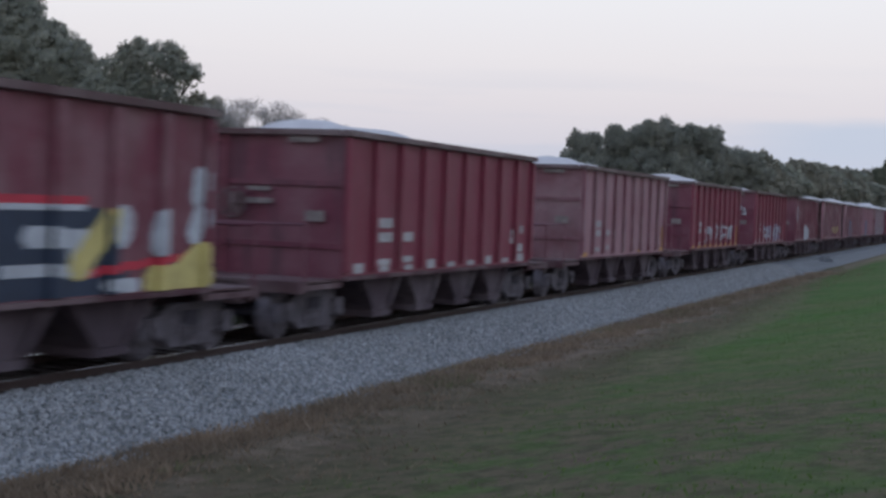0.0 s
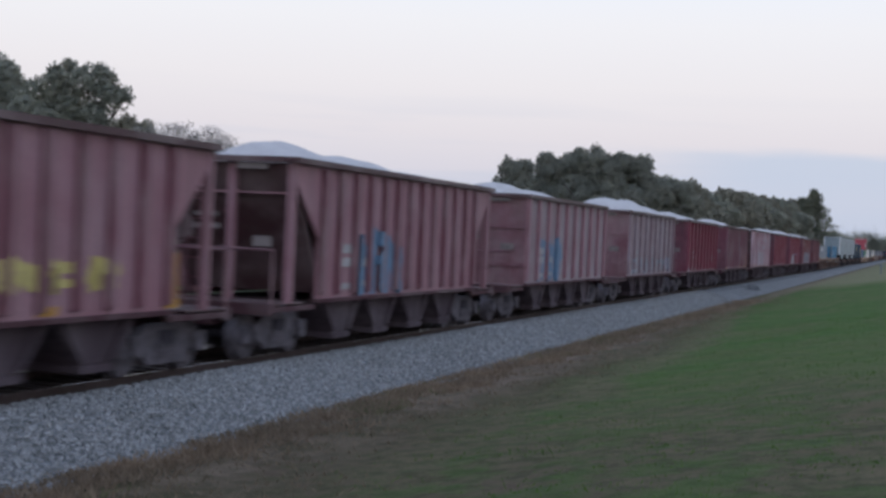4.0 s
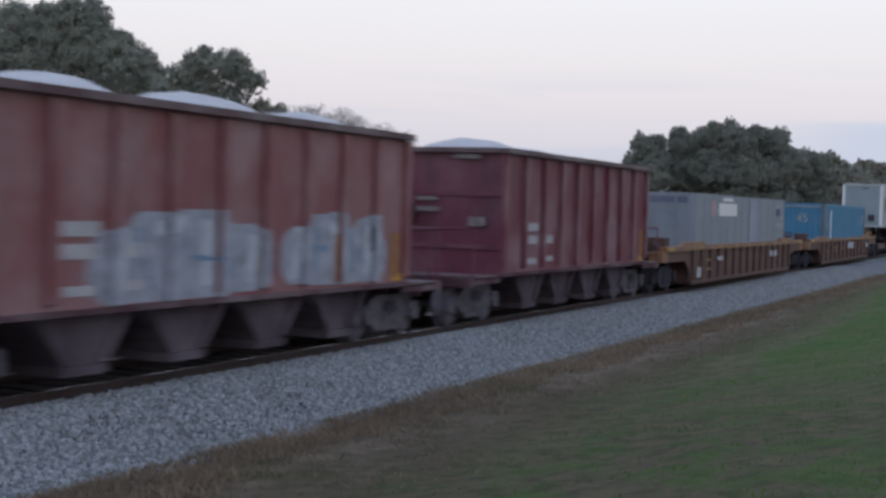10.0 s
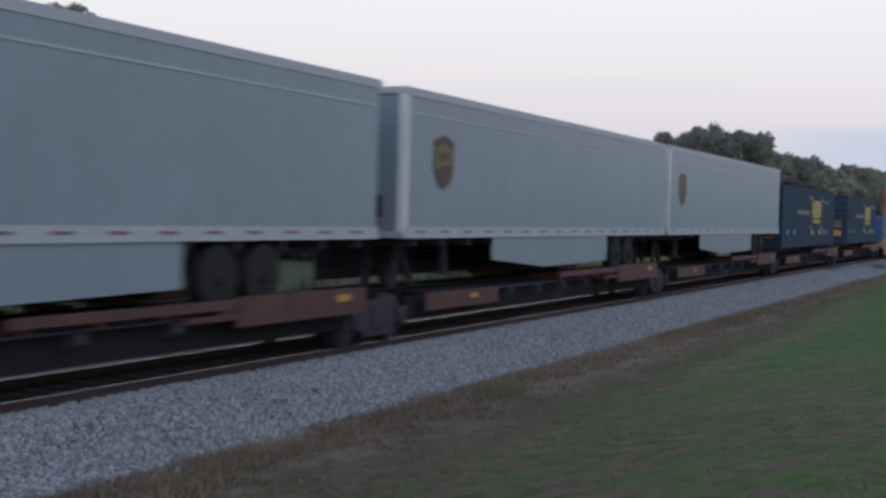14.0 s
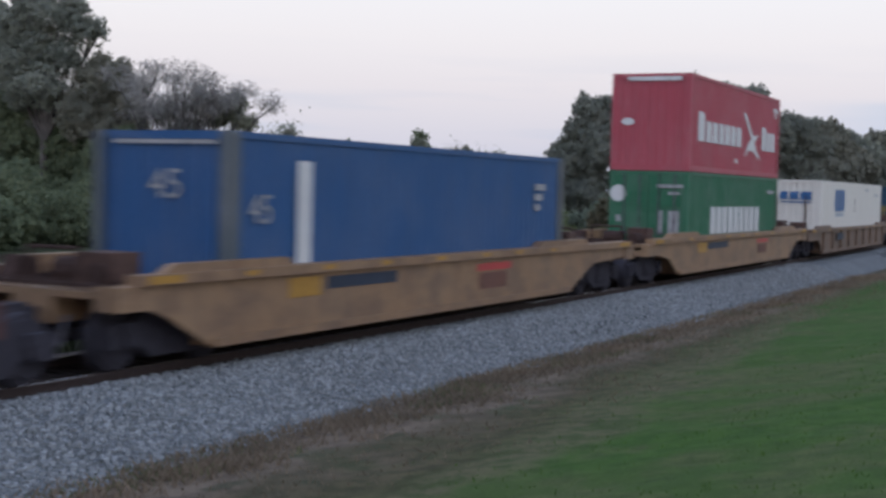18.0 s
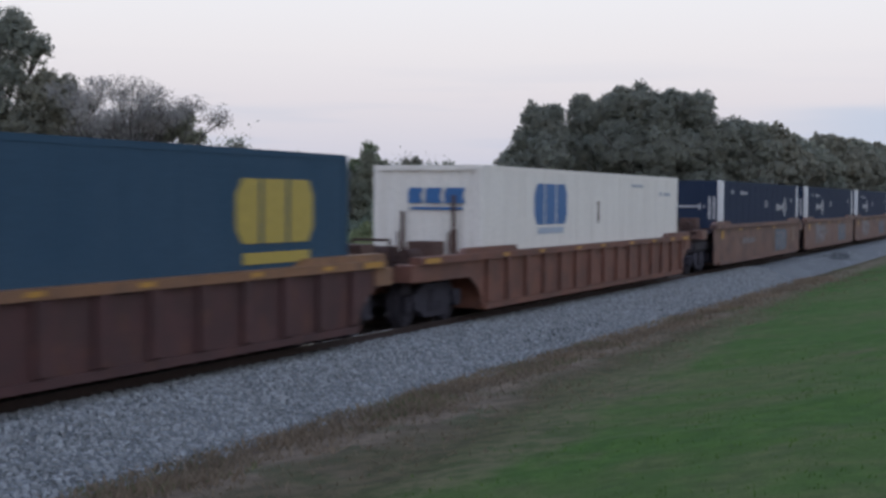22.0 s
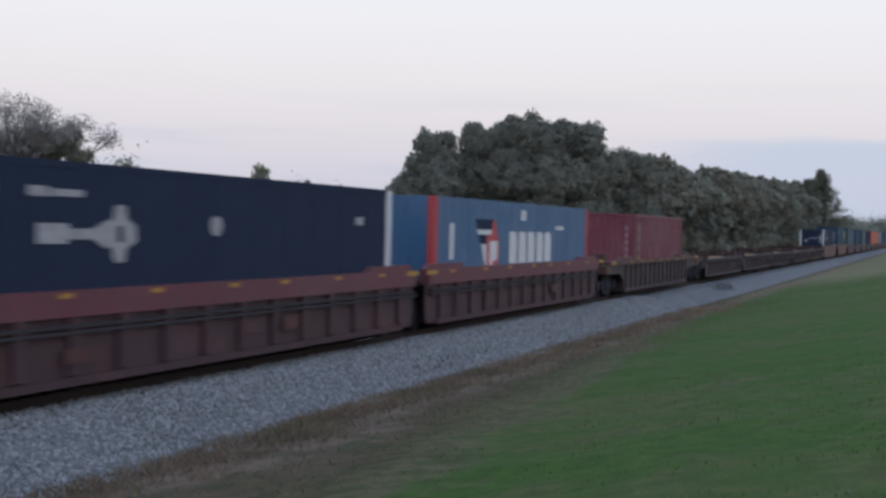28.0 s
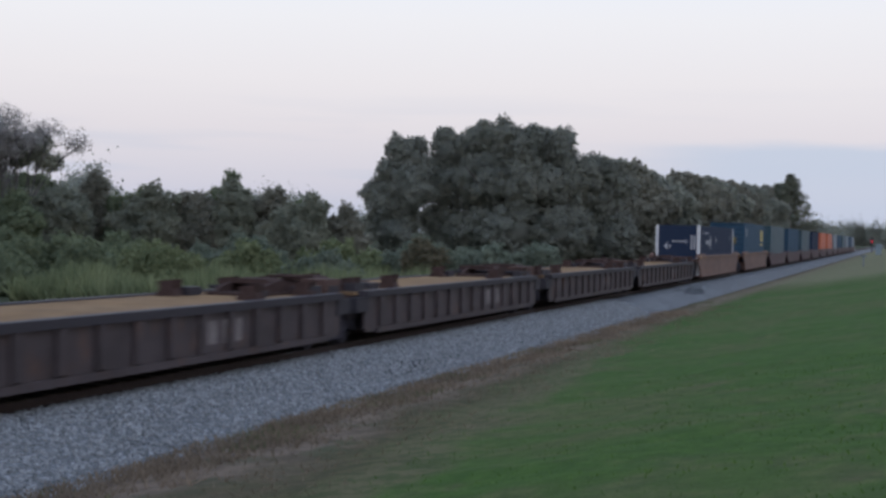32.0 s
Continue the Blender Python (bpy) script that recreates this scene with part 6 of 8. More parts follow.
def make_chassis(e0, e1):
    """A skeletal chassis that carries a container on a spine car."""
    L = e1 - e0
    h = L / 2
    ch = thing("container_chassis", "black skeletal trailer chassis under a navy container", "chassis", "container chassis on the spine cars")
    m = mb()
    for x in (-0.5, 0.5):
        box(m, x - 0.06, x + 0.06, -h + 0.3, h - 0.3, 0.12, 0.38)
    for k in range(9):
        y = -h + 0.4 + k * (L - 0.8) / 8
        box(m, -0.5, 0.5, y - 0.05, y + 0.05, 0.16, 0.32)
    for s in (-1, 1):
        box(m, -1.25, 1.25, s * (h - 0.2) - 0.1, s * (h - 0.2) + 0.1, 0.24, 0.4)
    part("chassis_frame", m, STEEL, ch)
    # the same added dark sheet, under the chassis
    m = mb()
    box(m, -1.22, -1.16, -h + 0.8, h - 2.0, -0.05, 0.38)
    part("far_rail_guard", m, STEEL, ch, "added dark sheet closing the gap under the far side")
    m = mb()
    for yy in (h - 6.0, h - 4.5, h - 3.0):
        cyl_x(m, -1.1, 1.1, yy, 0.46 - 0.05, 0.07, n=10)
    part("axle", m, STEEL, ch)
    add_wheels(ch, (h - 6.0, h - 4.5, h - 3.0), 0.42, 0.42)
    moving(ch, (e0 + e1) / 2, 0, 1.0)
    return ch


def build_intermodal():
    # two brown ribbed well cars
    c, mid = make_well(272.0, 289.3, 268.4, 292.5, 1.56, "step", OCHRE_BROWN, OCHRE_TOP, "rust-brown ribbed well car with an orange top chord", (270.2, 291.0), 15, seed=1)
    well_panel(c, mid, [(284.6, 285.2, 0.95, 1.2, MARK, "pale panel"), (285.5, 286.1, 0.95, 1.2, MARK, "pale panel"), (272.5, 273.1, 0.5, 0.85, MARK, "pale panel"),
                        (275.4, 276.2, 1.0, 1.15, MARK, "pale panel"), (273.6, 274.4, 0.6, 1.1, REPAIR, "ochre stencil bar"),])
    box_grey(273.13, 288.98)
    c, mid = make_well(298.0, 315.6, 294.2, 318.9, 1.54, "step", OCHRE_BROWN, OCHRE_TOP, "brown ribbed well car with white painted blocks", (295.9, 317.3), 13, seed=2)
    well_panel(c, mid, [(306.6, 309.0, 0.95, 1.3, MARK, "white painted block"), (314.2, 315.0, 0.9, 1.2, MARK, "pale panel"), (299.0, 299.8, 0.5, 0.95, REPAIR, "ochre stencil bar"), (301.6, 302.6, 0.75, 1.1, REPAIR, "ochre stencil bar"),
                        (304.3, 305.2, 0.85, 1.05, REPAIR, "ochre stencil bar"), (311.0, 311.8, 0.75, 1.2, REPAIR, "ochre stencil bar"), (312.9, 313.7, 0.55, 1.2, REPAIR, "ochre stencil bar")])
    box_blue(300.14, 315.32, C_BLUE, "Bright blue")
    # five-unit spine car
    make_spine(320.3, 342.0, (322.0, 342.2), "grimy articulated spine car unit under a trailer", (True, False))
    make_spine(342.6, 361.9, (362.2,), "grimy articulated spine car unit under a trailer")
    make_spine(362.6, 382.3, (382.6,), "grimy articulated spine car unit under a trailer")
    make_spine(383.0, 401.9, (402.4,), "grimy articulated spine car unit under a container chassis", hitch=1.06)
    make_spine(402.9, 423.0, (422.0,), "grimy articulated spine car unit under a container chassis", (False, True), 1.06)
    for a, b in ((323.21, 341.64), (342.75, 361.97), (362.42, 382.19)):
        make_trailer(a, b)
    for a, b in ((383.06, 399.63), (405.35, 420.57)):
        make_chassis(a, b)
        box_navy(a, b, 1.405, "slate-navy container with yellow bracketed logo blocks on a road chassis", True)
    # two ochre well cars with sloping ends
    for (a, b, p, q, tr, sd) in ((426.0, 439.6, 424.0, 444.0, (425.6, 442.6), 3), (448.2, 462.4, 445.2, 465.6, (446.3, 464.4), 4)):
        c, mid = make_well(a, b, p, q, 1.4, "slant", OCHRE, OCHRE, "ochre-yellow smooth-sided well car with sloping ends", tr, 0, 0.38, seed=sd)
        k = a + 3.0
        well_panel(c, mid, [(k, k + 2.3, 0.98, 1.18, GRAF["navy"], "dark reporting-mark block"), (k - 1.1, k - 0.2, 0.9, 1.2, YELLOW, "yellow panel"),
                            (b - 5.0, b - 3.4, 1.02, 1.16, LOGORED, "red painted block"), (b - 4.9, b - 3.6, 0.66, 0.98, RUSTWELL, "rust-red block")], 1.413)
    box_blue(426.63, 439.43, C_BLUE2, "Royal blue")
    box_green(449.57, 461.05)
    box_crimson(449.57, 461.05)
    c, mid = make_well(469.0, 485.3, 466.0, 487.2, 1.34, "step", TAN, TAN, "tan ribbed well car with worn side posts", (467.6, 485.8), 9, seed=5)
    well_panel(c, mid, [(472.0, 473.5, 0.8, 1.1, GRAF["navy"], "dark block")])
    box_white(469.13, 485.09, rusty=False)
    make_well(491.2, 507.5, 488.0, 508.8, 1.52, "step", MAROON_DARK, OCHRE_TOP, "dark maroon ribbed well car with a worn orange top chord", (489.9, 507.4), 15, seed=6)
    box_navy(491.42, 507.33)
    make_well(513.2, 529.9, 509.6, 530.9, 1.5, "step", RUSTWELL, RUSTWELL, "rust-red ribbed well car", (511.5, 529.6), 15, seed=7)
    box_white(513.36, 529.71, (3.2, 5.5))
    # three-unit brown car
    sets = ((535.2, 551.2), (554.2, 569.8), (572.2, 588.8))
    for k, (a, b) in enumerate(sets):
        c, mid = make_well(a, b, a - (2.6 if k == 0 else 1.5), b + (2.2 if k == 2 else 1.3), 1.78, "full", BROWN, BROWN, "smooth-sided brown well car unit with faded graffiti", ((a - 1.4, b + 1.4) if k == 0 else (b + 1.4,)),
                           0, 0.36, couplers=(k == 0, k == 2), seed=8 + k, clutter=(k == 0), patches=False)
        well_tag(c, mid, b - 5.2, b - 2.6, 0.6, 1.35, 4, 0.15, GRAF["dimblue"], 60 + k)
        if k:
            well_tag(c, mid, a + 2.6, a + 5.6, 0.6, 1.5, 3, 0.12, GRAF["dim"], 70 + k)
        well_panel(c, mid, [(b - 1.3, b - 0.6, 0.85, 1.5, TAN, "faded tan panel"), (a + 4.0, a + 6.4, 1.0, 1.22, MARKDIM, "dull grey reporting-mark block"), (a + 3.4, a + 3.9, 1.52, 1.6, YELLOW, "yellow reflector"),
                            (a + 6.8, a + 7.3, 1.52, 1.6, YELLOW, "yellow reflector"), (a + 0.4, a + 0.8, 1.25, 1.55, YELLOW, "yellow reflector"), (a + 10.2, a + 10.7, 1.5, 1.58, YELLOW, "yellow reflector")], 1.413)
        well_tag(c, mid, b - 5.0, b - 2.8, 0.6, 1.35, 3, 0.06, GRAF["dim"], 90 + k, 1.418)
    for a, b in ((536.16, 551.89), (554.67, 570.63), (572.94, 589.2)):
        box_midnight(a, b, turned=a < 540)
    # three-unit maroon car
    sets = ((593.2, 610.6), (613.4, 629.6), (631.9, 647.6))
    for k, (a, b) in enumerate(sets):
        c, mid = make_well(a, b, a - (2.4 if k == 0 else 1.4), b + (2.0 if k == 2 else 1.3), 1.62, "full", MAROON, MAROON_TOP, "dark maroon ribbed well car unit with a deep top chord", ((a - 1.2, b + 1.4) if k == 0 else (b + 1.4,)),
                           14, 0.34, 0.36, couplers=(k == 0, k == 2), seed=12 + k, clutter=(k == 0))
        well_panel(c, mid, [(a + 3.6, a + 4.2, 0.62, 0.82, MAROON_RUST, "faded stencil block"), (a + 8.6, a + 9.1, 0.7, 0.9, MAROON_RUST, "faded stencil block"), (a + 10.2, a + 10.8, 0.68, 0.92, MAROON_RUST, "faded stencil block")])
    box_midnight(595.8, 610.9)
    box_midnight(613.79, 629.11)
    box_skyblue(631.97, 647.32)
    make_well(653.1, 667.0, 650.0, 670.6, 1.5, "step", DARKWELL, OCHRE_BROWN, "black-brown ribbed well car", (651.6, 668.9), 15, seed=16)
    box_wine(655.95, 666.95)
    # five empty units
    for k, (a, b) in enumerate(((674.0, 686.9), (689.4, 703.0), (705.8, 719.2), (722.4, 736.2), (739.0, 754.4))):
        c, mid = make_well(a, b, a - (2.0 if k == 0 else 1.2), b + 1.2, 1.3, "full", DARKWELL, BLACKRIB, "empty black-brown flat car unit with an ochre deck", ((a - 1.0, b + 1.25) if k == 0 else (b + 1.25,)),
                           14, 0.38, lining=DECK, couplers=(k == 0, k == 4), seed=20 + k, patches=False, deck=True)
        well_panel(c, mid, [(a + 8.2, a + 8.9, 0.62, 1.02, MARKDIM, "pale stencilled block"), (a + 9.1, a + 9.8, 0.62, 1.02, MARKDIM, "pale stencilled block")], 1.413)
    # loaded cars far up the line
    for k, (a, b) in enumerate(((758.5, 777.0), (783.0, 800.0))):
        make_well(a, b, a - 1.5, b + 1.5, 1.6, "step", BROWN, BROWN, "smooth brown well car unit far up the line", (a - 1.3, b + 1.3), 0, 0.36, seed=30 + k, clutter=False)
    box_midnight(758.5, 775.5)
    box_navy(783.0, 799.0, 0.95, "slate-navy container riding high, far up the line")
    far = [(C_TEAL, "teal"), (C_NAVY, "navy"), (C_TEAL, "teal"), (C_MID, "midnight-blue"), (C_ORANGE, "orange"), (C_ORANGE, "orange"), (C_GREY, "grey"), (C_NAVY, "navy"),
           (C_TEAL, "teal"), (C_GREY, "grey"), (C_NAVY, "navy"), (C_GREY, "grey")]
    e = 805.0
    for k, (mat, tone) in enumerate(far):
        make_well(e, e + 16.5, e - 1.8, e + 18.3, 1.4, "step", MAROON, MAROON, "dark well car far up the line", (e - 1.0, e + 17.5), 0, 0.36, seed=40 + k, clutter=False, patches=False)
        make_container(e + 0.4, e + 16.0, 1.05, mat, tone + " container riding high, far up the line", "seamed", "ribbed", H=2.9, W=1.3)
        e += 21.0


# ---------------------------------------------------------------- ground, ballast and track
def ground_z(x):
    """Cross-section of the land: low field, ballast bed, ditch and the grass bank that the camera stands on."""
    pts = [(-2000, -0.9), (-30, -0.9), (-6.0, -0.85), (-3.6, -0.8), (3.05, -0.56), (3.6, -0.5), (5.6, -0.32), (8.5, 0.05), (12.5, 0.75), (16, 1.0), (40, 1.1), (2000, 1.1)]
    for (a, b), (c, d) in zip(pts, pts[1:]):
        if x <= c:
            k = (x - a) / (c - a)
            return b + (d - b) * k
    return pts[-1][1]


def calc(nt, op, a, b=0.0, c=0.0):
    n = nt.nodes.new("ShaderNodeMath")
    n.operation = op
    for i, v in enumerate((a, b, c)):
        if isinstance(v, (int, float)):
            n.inputs[i].default_value = v
        else:
            nt.links.new(v, n.inputs[i])
    return n.outputs[0]


def span(nt, v, a, b, lo=0.0, hi=1.0):
    n = nt.nodes.new("ShaderNodeMapRange")
    n.interpolation_type = "SMOOTHSTEP"
    for k, q in (("From Min", a), ("From Max", b), ("To Min", lo), ("To Max", hi)):
        n.inputs[k].default_value = q
    nt.links.new(v, n.inputs["Value"])
    return n.outputs[0]


def ground_material():
    m, nt, b = nodes("grass_and_dirt")
    g = nt.nodes.new("ShaderNodeNewGeometry")
    sep = nt.nodes.new("ShaderNodeSeparateXYZ")
    nt.links.new(g.outputs["Position"], sep.inputs[0])
    X, Y = sep.outputs["X"], sep.outputs["Y"]
    edge = noise_tex(nt, 0.33, 5, (1.3, 0.7, 1))
    mid_ = noise_tex(nt, 1.1, 5)
    fine = noise_tex(nt, 3.6, 5)
    tiny = noise_tex(nt, 26, 4)
    big = noise_tex(nt, 0.13, 3)
    # the green begins some four metres from the ballast, and nearer to it up the line
    far = calc(nt, "MINIMUM", calc(nt, "MULTIPLY", calc(nt, "MAXIMUM", calc(nt, "SUBTRACT", Y, 38.0), 0.0), 0.08), 2.4)
    ad = calc(nt, "ADD", calc(nt, "ADD", X, far), calc(nt, "MULTIPLY_ADD", edge, 4.4, -2.2))
    ad = calc(nt, "ADD", ad, calc(nt, "MULTIPLY_ADD", fine, 1.6, -0.8))
    f = ramp2(nt, fine, 0.4, 0.6, (0, 0, 0), (1, 1, 1))
    grass = mixc(nt, f, (0.03, 0.069, 0.013), (0.045, 0.092, 0.017))
    grass = mixc(nt, span(nt, big, 0.42, 0.62, 0, 0.75), grass, (0.056, 0.08, 0.024))
    olive = mixc(nt, f, (0.046, 0.045, 0.022), (0.088, 0.069, 0.042))
    dirt = mixc(nt, f, (0.088, 0.066, 0.05), (0.17, 0.131, 0.101))
    dirt = mixc(nt, span(nt, mid_, 0.5, 0.62, 0, 0.8), dirt, (0.0505, 0.0626, 0.0322))
    dirt = mixc(nt, span(nt, edge, 0.54, 0.68, 0, 0.7), dirt, (0.118, 0.094, 0.074))
    c = mixc(nt, span(nt, ad, 4.3, 6.0), dirt, olive)
    c = mixc(nt, span(nt, ad, 5.6, 7.9), c, grass)
    # a worn tan strip along the foot of the ballast
    tan = calc(nt, "ADD", X, calc(nt, "MULTIPLY_ADD", mid_, 1.2, -0.6))
    strip = calc(nt, "MULTIPLY", calc(nt, "MULTIPLY", span(nt, tan, 3.3, 3.8), span(nt, tan, 5.0, 4.3)), span(nt, fine, 0.38, 0.6, 0.25, 0.85))
    c = mixc(nt, strip, c, (0.165, 0.125, 0.094))
    # a second, fainter worn strip up the bank
    tan = calc(nt, "ADD", calc(nt, "ADD", X, far), calc(nt, "MULTIPLY_ADD", edge, 3.0, -1.5))
    strip = calc(nt, "MULTIPLY", calc(nt, "MULTIPLY", span(nt, tan, 6.2, 6.8), span(nt, tan, 7.8, 7.1)), span(nt, fine, 0.4, 0.58, 0.1, 0.6))
    c = mixc(nt, strip, c, (0.118, 0.092, 0.062))
    # worn, half-dry turf on the near bank
    dry = calc(nt, "MULTIPLY", span(nt, calc(nt, "ADD", Y, calc(nt, "MULTIPLY", edge, 7.0)), 31.0, 20.0), span(nt, mid_, 0.36, 0.58, 0.35, 1.0))
    c = mixc(nt, dry, c, mixc(nt, f, (0.045, 0.042, 0.022), (0.09, 0.07, 0.046)))
    c = mixc(nt, calc(nt, "MULTIPLY", dry, span(nt, fine, 0.55, 0.63, 0, 0.7)), c, (0.06, 0.042, 0.032))
    # scattered bare spots and dark weed spots in the green
    c = mixc(nt, calc(nt, "MULTIPLY", span(nt, mid_, 0.63, 0.7, 0, 0.55), span(nt, X, 4.0, 6.0)), c, (0.0827, 0.0679, 0.0478))
    c = mixc(nt, span(nt, mid_, 0.33, 0.27, 0, 0.5), c, (0.0261, 0.04, 0.0191))
    c = mixc(nt, calc(nt, "MULTIPLY", span(nt, calc(nt, "ADD", mid_, calc(nt, "MULTIPLY", big, 0.6)), 0.74, 0.92, 0, 0.4), span(nt, X, 4.5, 6.5)), c, mixc(nt, f, (0.0592, 0.0626, 0.0296), (0.1131, 0.1061, 0.0539)))
    # paler, drier turf far up the line
    c = mixc(nt, calc(nt, "MULTIPLY", span(nt, Y, 98, 130, 0, 0.7), span(nt, X, 3.5, 5.0)), c, (0.1653, 0.1479, 0.0914))
    # dark rough pasture across the line; beside it the train's shade is painted in
    c = mixc(nt, span(nt, X, -0.5, -2.5), c, mixc(nt, span(nt, X, -6.0, -12.0), (0.024, 0.021, 0.018), mixc(nt, f, (0.028, 0.036, 0.019), (0.054, 0.061, 0.031))))
    c = mixc(nt, 1.0, c, ramp2(nt, tiny, 0.25, 0.75, (0.6, 0.6, 0.6), (1.15, 1.15, 1.15)), "MULTIPLY")
    nt.links.new(c, b.inputs["Base Color"])
    b.inputs["Roughness"].default_value = 0.95
    b.inputs["Specular IOR Level"].default_value = 0.1
    bump(nt, b, tiny, 0.4, 0.04)
    return m


def ballast_material():
    m, nt, b = nodes("granite_ballast")
    tc = nt.nodes.new("ShaderNodeTexCoord")
    vo = nt.nodes.new("ShaderNodeTexVoronoi")
    vo.inputs["Scale"].default_value = 21
    nt.links.new(tc.outputs["Object"], vo.inputs["Vector"])
    sp = nt.nodes.new("ShaderNodeSeparateColor")
    nt.links.new(vo.outputs["Color"], sp.inputs[0])
    c = ramp2(nt, sp.outputs[0], 0.0, 1.0, (0.158, 0.166, 0.173), (0.268, 0.278, 0.288))
    # stone rims darkened in the colour, as shade in the gaps
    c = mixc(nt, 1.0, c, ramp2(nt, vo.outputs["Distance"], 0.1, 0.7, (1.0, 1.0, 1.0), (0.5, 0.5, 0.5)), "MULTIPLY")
    g = nt.nodes.new("ShaderNodeNewGeometry")
    sep = nt.nodes.new("ShaderNodeSeparateXYZ")
    nt.links.new(g.outputs["Position"], sep.inputs[0])
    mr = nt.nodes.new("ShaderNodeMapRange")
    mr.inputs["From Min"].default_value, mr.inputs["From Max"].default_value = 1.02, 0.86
    # dark between the rails and on the far shoulder: fouling plus painted train shade
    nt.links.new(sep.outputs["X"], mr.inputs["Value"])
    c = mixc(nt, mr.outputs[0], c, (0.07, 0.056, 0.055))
    # dark oily patches on the shoulder
    rag = noise_tex(nt, 1.9, 6, (1.6, 0.6, 1))
    for px, py, wx, wy in ((2.5, 51.0, 0.36, 3.6), (2.85, 61.3, 0.5, 3.4), (2.1, 96.0, 0.55, 5.0)):
        dx = calc(nt, "DIVIDE", calc(nt, "SUBTRACT", sep.outputs["X"], px), wx)
        dy = calc(nt, "DIVIDE", calc(nt, "SUBTRACT", sep.outputs["Y"], py), wy)
        d = calc(nt, "ADD", calc(nt, "ADD", calc(nt, "MULTIPLY", dx, dx), calc(nt, "MULTIPLY", dy, dy)), calc(nt, "MULTIPLY_ADD", rag, 4.6, -2.0))
        c = mixc(nt, span(nt, d, 0.95, 0.55, 0, 0.85), c, (0.0391, 0.0435, 0.0478))
    st = noise_tex(nt, 0.5, 4)
    c = mixc(nt, 1.0, c, ramp2(nt, st, 0.3, 0.7, (0.82, 0.82, 0.84), (1.06, 1.06, 1.06)), "MULTIPLY")
    nt.links.new(c, b.inputs["Base Color"])
    b.inputs["Roughness"].default_value = 0.95
    b.inputs["Specular IOR Level"].default_value = 0.05
    bump(nt, b, vo.outputs["Distance"], 0.9, 0.035)
    return m


def sheet(name, xs, ys, zfun, mat):
    v = [(x, y, zfun(x, y)) for y in ys for x in xs]
    nx = len(xs)
    f = [(j * nx + i, j * nx + i + 1, (j + 1) * nx + i + 1, (j + 1) * nx + i) for j in range(len(ys) - 1) for i in range(nx - 1)]
    return part(name, (v, f), mat)


def stone_points(n, rng, x0, x1, y0, y1):
    return rng.uniform(x0, x1, n), y0 + (y1 - y0) * rng.random(n) ** 1.3


def ballast_z(x):
    ax = abs(x)
    if ax < 0.86:
        return -0.055
    if ax < 1.3:
        return -0.055 + 0.04 * min(1.0, (ax - 0.86) / 0.1)
    if ax < 2.0:
        return -0.015 - 0.1 * (ax - 1.3)
    return -0.085 - (ax - 2.0) * 0.45


